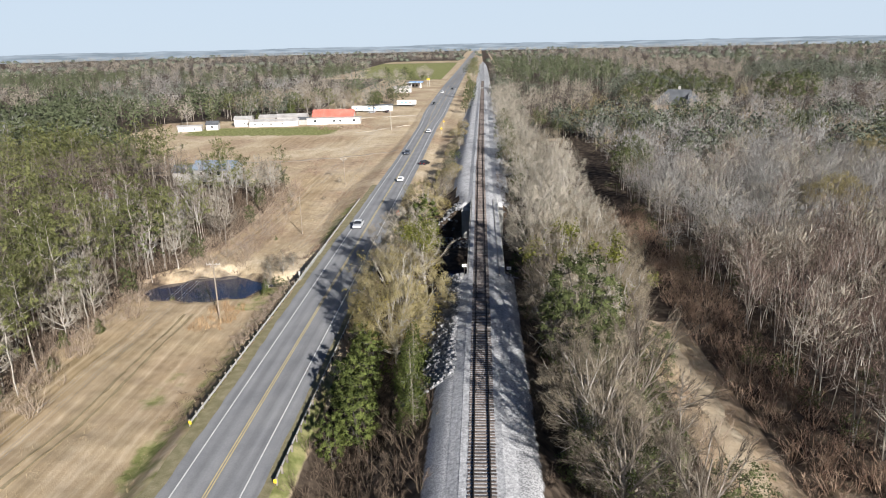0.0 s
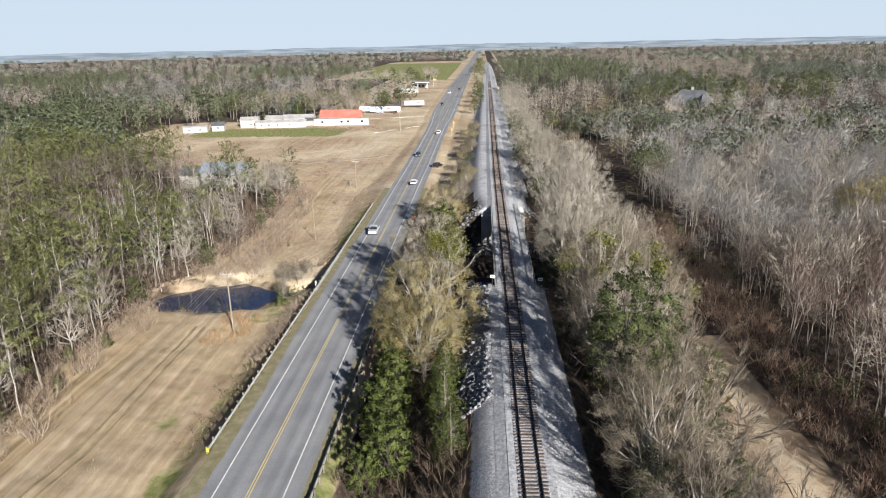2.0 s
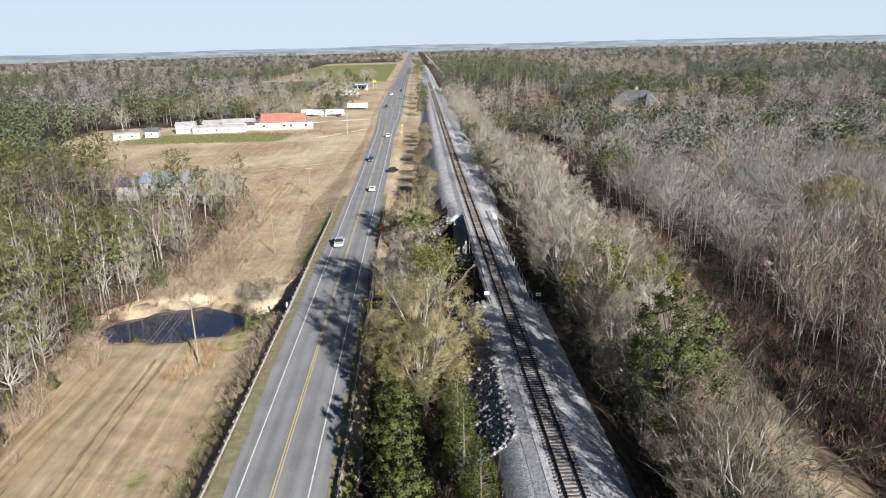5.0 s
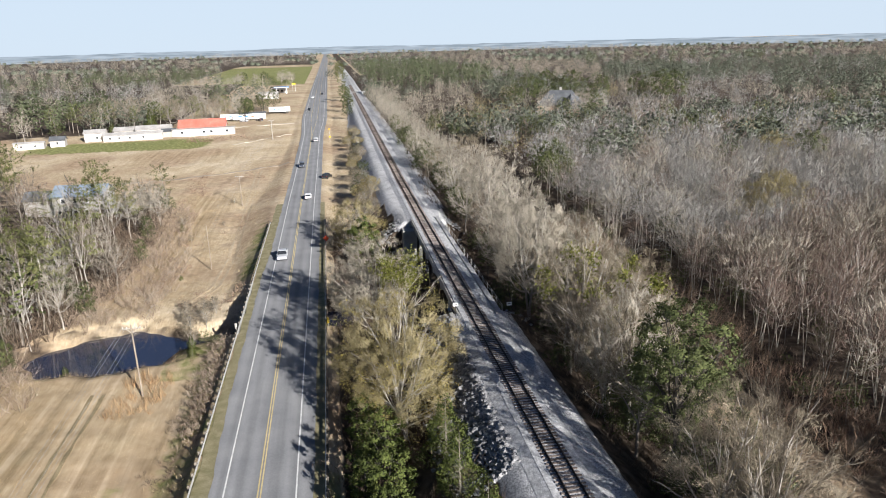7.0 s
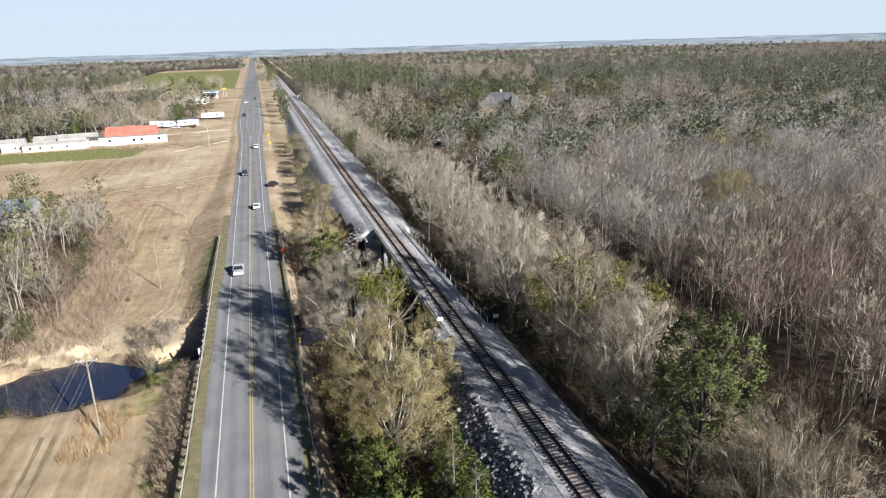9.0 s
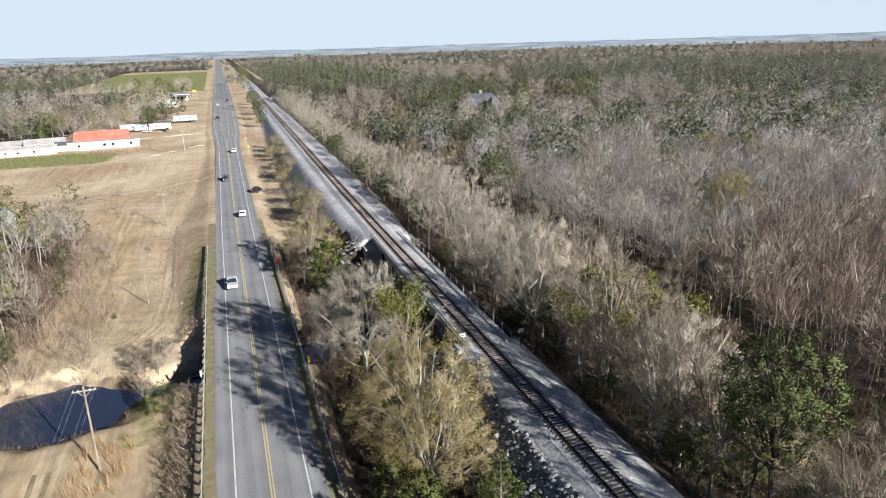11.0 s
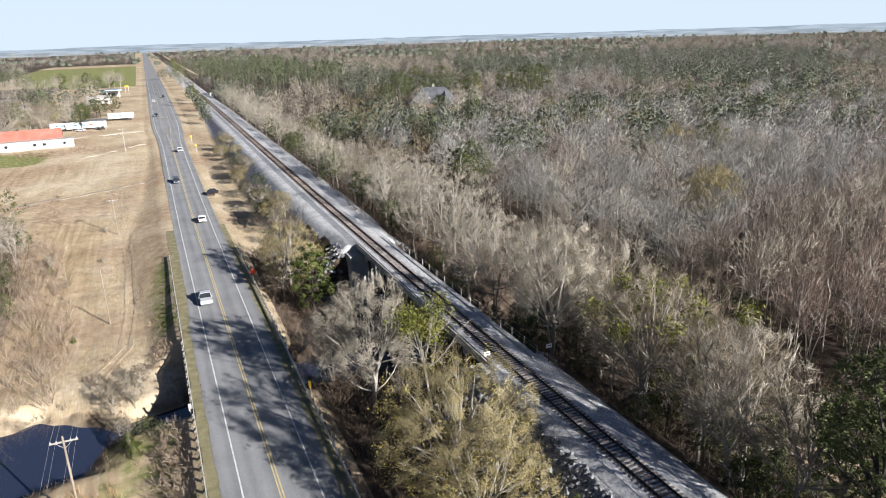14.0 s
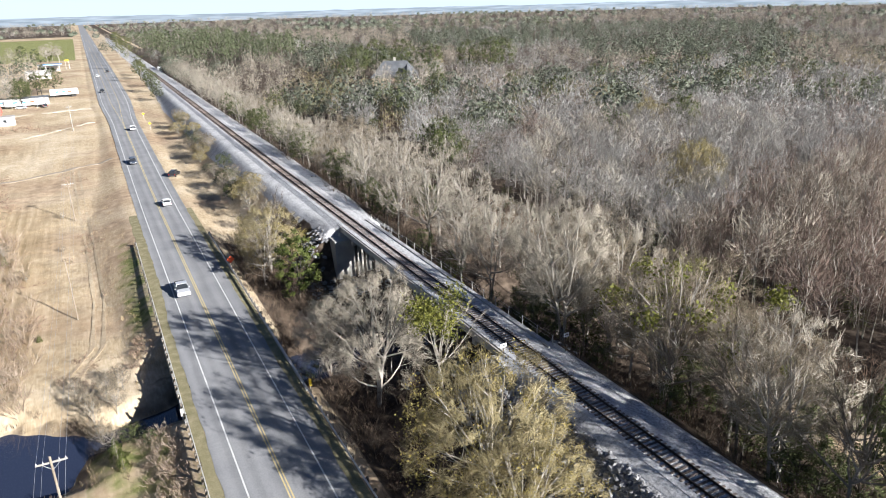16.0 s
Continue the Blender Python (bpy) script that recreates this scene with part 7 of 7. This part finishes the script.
gabled("roadside_store", -62, 545, Z(-62, 545), 14, 9, 3.6, 1.6, M_WHITEWALL, M_PALEROOF, "white roadside store with a pale roof", "shop", 0, windows=[("s", v, .8, 1.8, 1.4) for v in (-4, 0, 4)])
# signal cabin at the level crossing
t = thing("signal_cabin", (9.5, 552, Z(9.5, 552)), label="small white signal cabin by the level crossing", category="cabin")
part("body", boxes((-1.3, 1.3, -1.3, 1.3, -.3, 2.8), bevel=.03), M_SIGNWHITE, t)
part("roof", boxes((-1.5, 1.5, -1.5, 1.5, 2.8, 2.95)), M_PALEROOF, t)
part("door", boxes((-.5, .5, -1.34, -1.28, -.1, 2.0)), M_GREYWALL, t)
strip("level_crossing", -3.0, 3.0, [556, 566], lambda v: .02, .3, M_CONCRETE, None, "pale concrete level crossing panels across the track", kind="structure")


# ---- vehicles ----
def vehicle(name, x, y, turn, paint, label, kind="suv", z=None):
    """A car built from a side outline; front faces +y."""
    z = (float(road_level(y)) + .04) if z is None else z
    t = thing(name, (x + float(drift(y)), y, z), turn, label, "car", "vehicles on and beside the highway")
    L, W, H = (4.7, 1.85, 1.7) if kind == "suv" else (5.6, 1.95, 1.8) if kind == "pickup" else (4.6, 1.8, 1.45)
    h = L / 2
    bm = bmesh.new()
    side = [(-h, .45), (-h, .95), (-h + .15, 1.02), (h - 1.2, 1.0), (h - .2, .85), (h, .65), (h, .4), (h - .3, .3), (-h + .3, .3)]
    if kind == "pickup":
        side = [(-h, .5), (-h, 1.05), (h - 1.4, 1.1), (h - .15, 1.0), (h, .8), (h, .45), (h - .3, .35), (-h + .3, .35)]
    a = [bm.verts.new((-W / 2, u, v)) for u, v in side]
    b = [bm.verts.new((W / 2, u, v)) for u, v in side]
    n = len(side)
    bm.faces.new(a)
    bm.faces.new(b[::-1])
    for i in range(n):
        bm.faces.new((a[i], b[i], b[(i + 1) % n], a[(i + 1) % n]))
    bmesh.ops.recalc_face_normals(bm, faces=bm.faces[:])
    bmesh.ops.bevel(bm, geom=bm.edges[:], offset=.06, segments=2, affect='EDGES')
    part("body", bm, paint, t)
    c0, c1 = {"suv": (-h + .1, h - 1.35), "pickup": (-.7, h - 1.5), "sedan": (-h + .7, h - 1.3)}[kind]
    f = 1.0

    def cabin(lo, hi, inset, top, z0, z1):
        bm = bmesh.new()
        r0, r1 = lo, hi
        base = [(-W / 2 + inset, r0, z0), (W / 2 - inset, r0, z0), (W / 2 - inset, r1, z0), (-W / 2 + inset, r1, z0)]
        up = [(-W / 2 + inset + .14, r0 + (.2 if kind != "sedan" else .55), z1), (W / 2 - inset - .14, r0 + (.2 if kind != "sedan" else .55), z1),
              (W / 2 - inset - .14, r1 - .65, z1), (-W / 2 + inset + .14, r1 - .65, z1)]
        p = [bm.verts.new(q) for q in base]
        q = [bm.verts.new(q) for q in up]
        bm.faces.new(p[::-1])
        bm.faces.new(q)
        for i in range(4):
            bm.faces.new((p[i], p[(i + 1) % 4], q[(i + 1) % 4], q[i]))
        return bm

    part("windows", cabin(c0, c1, .05, 0, .98, H - .1), M_DARKGLASS, t, "dark tinted windows")
    ry0 = c0 + (.17 if kind != "sedan" else .5)
    part("roof", boxes((-W / 2 + .17, W / 2 - .17, ry0, c1 - .6, H - .1, H), bevel=.03), paint, t)
    for s in (-1, 1):
        for yy in (c0 + .12, (c0 + c1) / 2 - .2, c1 - .35):
            bm = rods(((s * (W / 2 - .06), yy, .98), (s * (W / 2 - .19), yy + (.1 if yy < 0 else -.22), H - .08), .04), n=5)
            part("pillar", bm, paint, t)
        for yy in (-h + .85, h - .9):
            w = part("wheel", rods(((s * (W / 2 + .01), yy, .34), (s * (W / 2 - .22), yy, .34), .34), n=16), M_TYRE, t)
            part("rim", rods(((s * (W / 2 + .025), yy, .34), (s * (W / 2 - .02), yy, .34), .2), n=12), M_CHROME, w)
        part("headlight", boxes((s * (W / 2 - .3) - .17, s * (W / 2 - .3) + .17, h - .14, h + .015, .62, .78)), M_LAMP, t)
        part("tail_light", boxes((s * (W / 2 - .16) - .1, s * (W / 2 - .16) + .1, -h - .015, -h + .1, .7, .95)), M_TAIL, t)
        part("mirror", boxes((s * (W / 2 + .1) - .09, s * (W / 2 + .1) + .09, c1 - .55, c1 - .42, 1.0, 1.16)), paint, t)
    if kind == "pickup":
        part("bed_floor", boxes((-W / 2 + .12, W / 2 - .12, -h + .1, -.8, 1.03, 1.09)), M_TYRE, t, "dark open load bed")
    part("bumper", boxes((-W / 2 + .1, W / 2 - .1, h - .05, h + .06, .36, .52), bevel=.02), M_CHROME, t)
    part("bumper", boxes((-W / 2 + .1, W / 2 - .1, -h - .06, -h + .05, .38, .54), bevel=.02), M_CHROME, t)
    return t


vehicle("parked_car", -20.6, 236.0, radians(-24), M_BLACKPAINT, "dark car parked on the grass shoulder", "suv", float(ground_height(-20.6, 236)) - .02)
vehicle("pickup", -30.0, 148.0, math.pi, M_SILVER, "silver pickup driving on the highway", "pickup")
vehicle("car", -29.6, 258.0, math.pi, M_BLUEPAINT, "dark car on the highway", "suv")
vehicle("car", -26.0, 205.0, 0, M_WHITEPAINT, "white car on the highway", "sedan")
vehicle("car", -25.6, 318.0, 0, M_WHITEPAINT, "white car on the highway", "suv")
vehicle("car", -31.5, 440.0, math.pi, M_BLACKPAINT, "dark car on the highway", "suv")
vehicle("car", -31.2, 530.0, math.pi, M_WHITEPAINT, "white car on the highway", "suv")
vehicle("car", -24.6, 560.0, 0, M_BLACKPAINT, "dark car on the highway", "suv")
vehicle("car", -57, 402, .3, M_BLACKPAINT, "dark car parked by the trailers", "suv", Z(-57, 402))
vehicle("car", -66, 401, 1.2, M_SILVER, "silver car parked by the trailers", "sedan", Z(-66, 401))

# ---- stones of the embankment ----
rip = thing("riprap", label="heap of broken pale stone on the embankment slope", category="rocks")


def stone_mesh(seed):
    g = random.Random(seed)
    bm = bmesh.new()
    bmesh.ops.create_icosphere(bm, subdivisions=1, radius=1)
    for v in bm.verts:
        v.co *= g.uniform(.7, 1.12)
        v.co.z *= .72
        v.co.x *= 1.15
    for _ in range(3):
        n = Vector((g.uniform(-1, 1), g.uniform(-1, 1), g.uniform(-.5, 1))).normalized()
        for v in bm.verts:
            d = v.co.dot(n) - .6
            if d > 0:
                v.co -= n * d
    me = bpy.data.meshes.new("stone")
    bm.to_mesh(me)
    bm.free()
    me.materials.append(M_ROCK)
    return me


STONES = [stone_mesh(i) for i in range(8)]
g = random.Random(5)
for k in range(300):
    y = g.uniform(64, 94)
    x = g.triangular(-10.0, -3.3, -4.4)
    if k > 240:
        y = g.uniform(146, 156)
        x = g.uniform(-9.5, -4.7)
    s = g.uniform(.2, .5) * (1.15 if x < -5 else .95)
    ob = new("stone", STONES[k % 8])
    ob.parent = rip
    ob.location = (x, y, float(ground_height(x, y)) + s * .25)
    ob.rotation_euler = (g.uniform(-.6, .6), g.uniform(-.6, .6), g.uniform(0, 6.3))
    ob.scale = (s, s * g.uniform(.7, 1.2), s * g.uniform(.7, 1.1))
rgs = np.random.default_rng(77)
SV = [(np.array([v.co[:] for v in m.vertices]), np.array([p.vertices[:] for p in m.polygons])) for m in STONES]
Vs, Fs, o = [], [], 0
for k in range(3700):
    q = k / 6200
    if q < .4:
        x, y, s = rgs.triangular(-10.4, -4.4, -3.2), rgs.uniform(60, 97), rgs.uniform(.12, .36)
    elif q < .54:
        x, y, s = rgs.uniform(-11, 9), rgs.uniform(138, 156), rgs.uniform(.15, .4)
        if abs(x) < 5.2 and y > 145.5:
            continue
    else:
        x, y, s = rgs.uniform(-9, 9), rgs.uniform(97, 110), rgs.uniform(.15, .4)
    V, F = SV[k % 8]
    a = rgs.uniform(0, 6.28)
    c, d = math.cos(a) * s, math.sin(a) * s
    z = float(ground_height(x, y)) + s * .2
    Vs.append(np.column_stack([V[:, 0] * c - V[:, 1] * d + x, V[:, 0] * d + V[:, 1] * c + y, V[:, 2] * s + z]))
    Fs.append(F + o)
    o += len(V)
ob = new("rubble", mesh_np("rubble", np.concatenate(Vs), np.concatenate(Fs), [M_ROCKS]))
ob.parent = rip
tagged(ob, kind="stuff")

# ---- sleepers ----
bm = boxes((-1.3, 1.3, -.115, .115, -.32, -.172), bevel=.012)
tie_me = bpy.data.meshes.new("sleeper")
bm.to_mesh(tie_me)
bm.free()
tie_me.materials.append(M_TIE)
SPACING = .53
g = random.Random(9)
for k in range(290):
    ob = new("sleeper", tie_me)
    ob.parent = track
    ob.location = (g.uniform(-.05, .05), 34 + k * SPACING, g.uniform(-.012, .012))
    ob.rotation_euler = (0, 0, g.uniform(-.012, .012))
TV = np.array([v.co[:] for v in tie_me.vertices])
TF = [p.vertices[:] for p in tie_me.polygons]
box_v = np.array([(sx * 1.3, sy * .115, z) for z in (-.32, -.172) for sx, sy in ((-1, -1), (1, -1), (1, 1), (-1, 1))])
box_f = np.array([(4, 5, 6, 7), (0, 1, 5, 4), (1, 2, 6, 5), (2, 3, 7, 6), (3, 0, 4, 7)])
Vs, Fs, o = [], [], 0
rest = [34 - SPACING * (i + 1) for i in range(130)] + [34 + SPACING * (290 + i) for i in range(900)]
for yk in rest:
    Vs.append(box_v + [float(drift(yk)) + g.uniform(-.05, .05), yk, 0])
    Fs.append(box_f + o)
    o += 8
ob = new("sleeper_run", mesh_np("sleeper_run", np.concatenate(Vs), np.concatenate(Fs), [surface("far tie wood", [(.072, .057, .05), (.145, .117, .102), (.24, .2, .176)], .9, .9, fine=12, island=.4)]))
ob.parent = track
tagged(ob, "weathered wooden sleepers", kind="stuff")
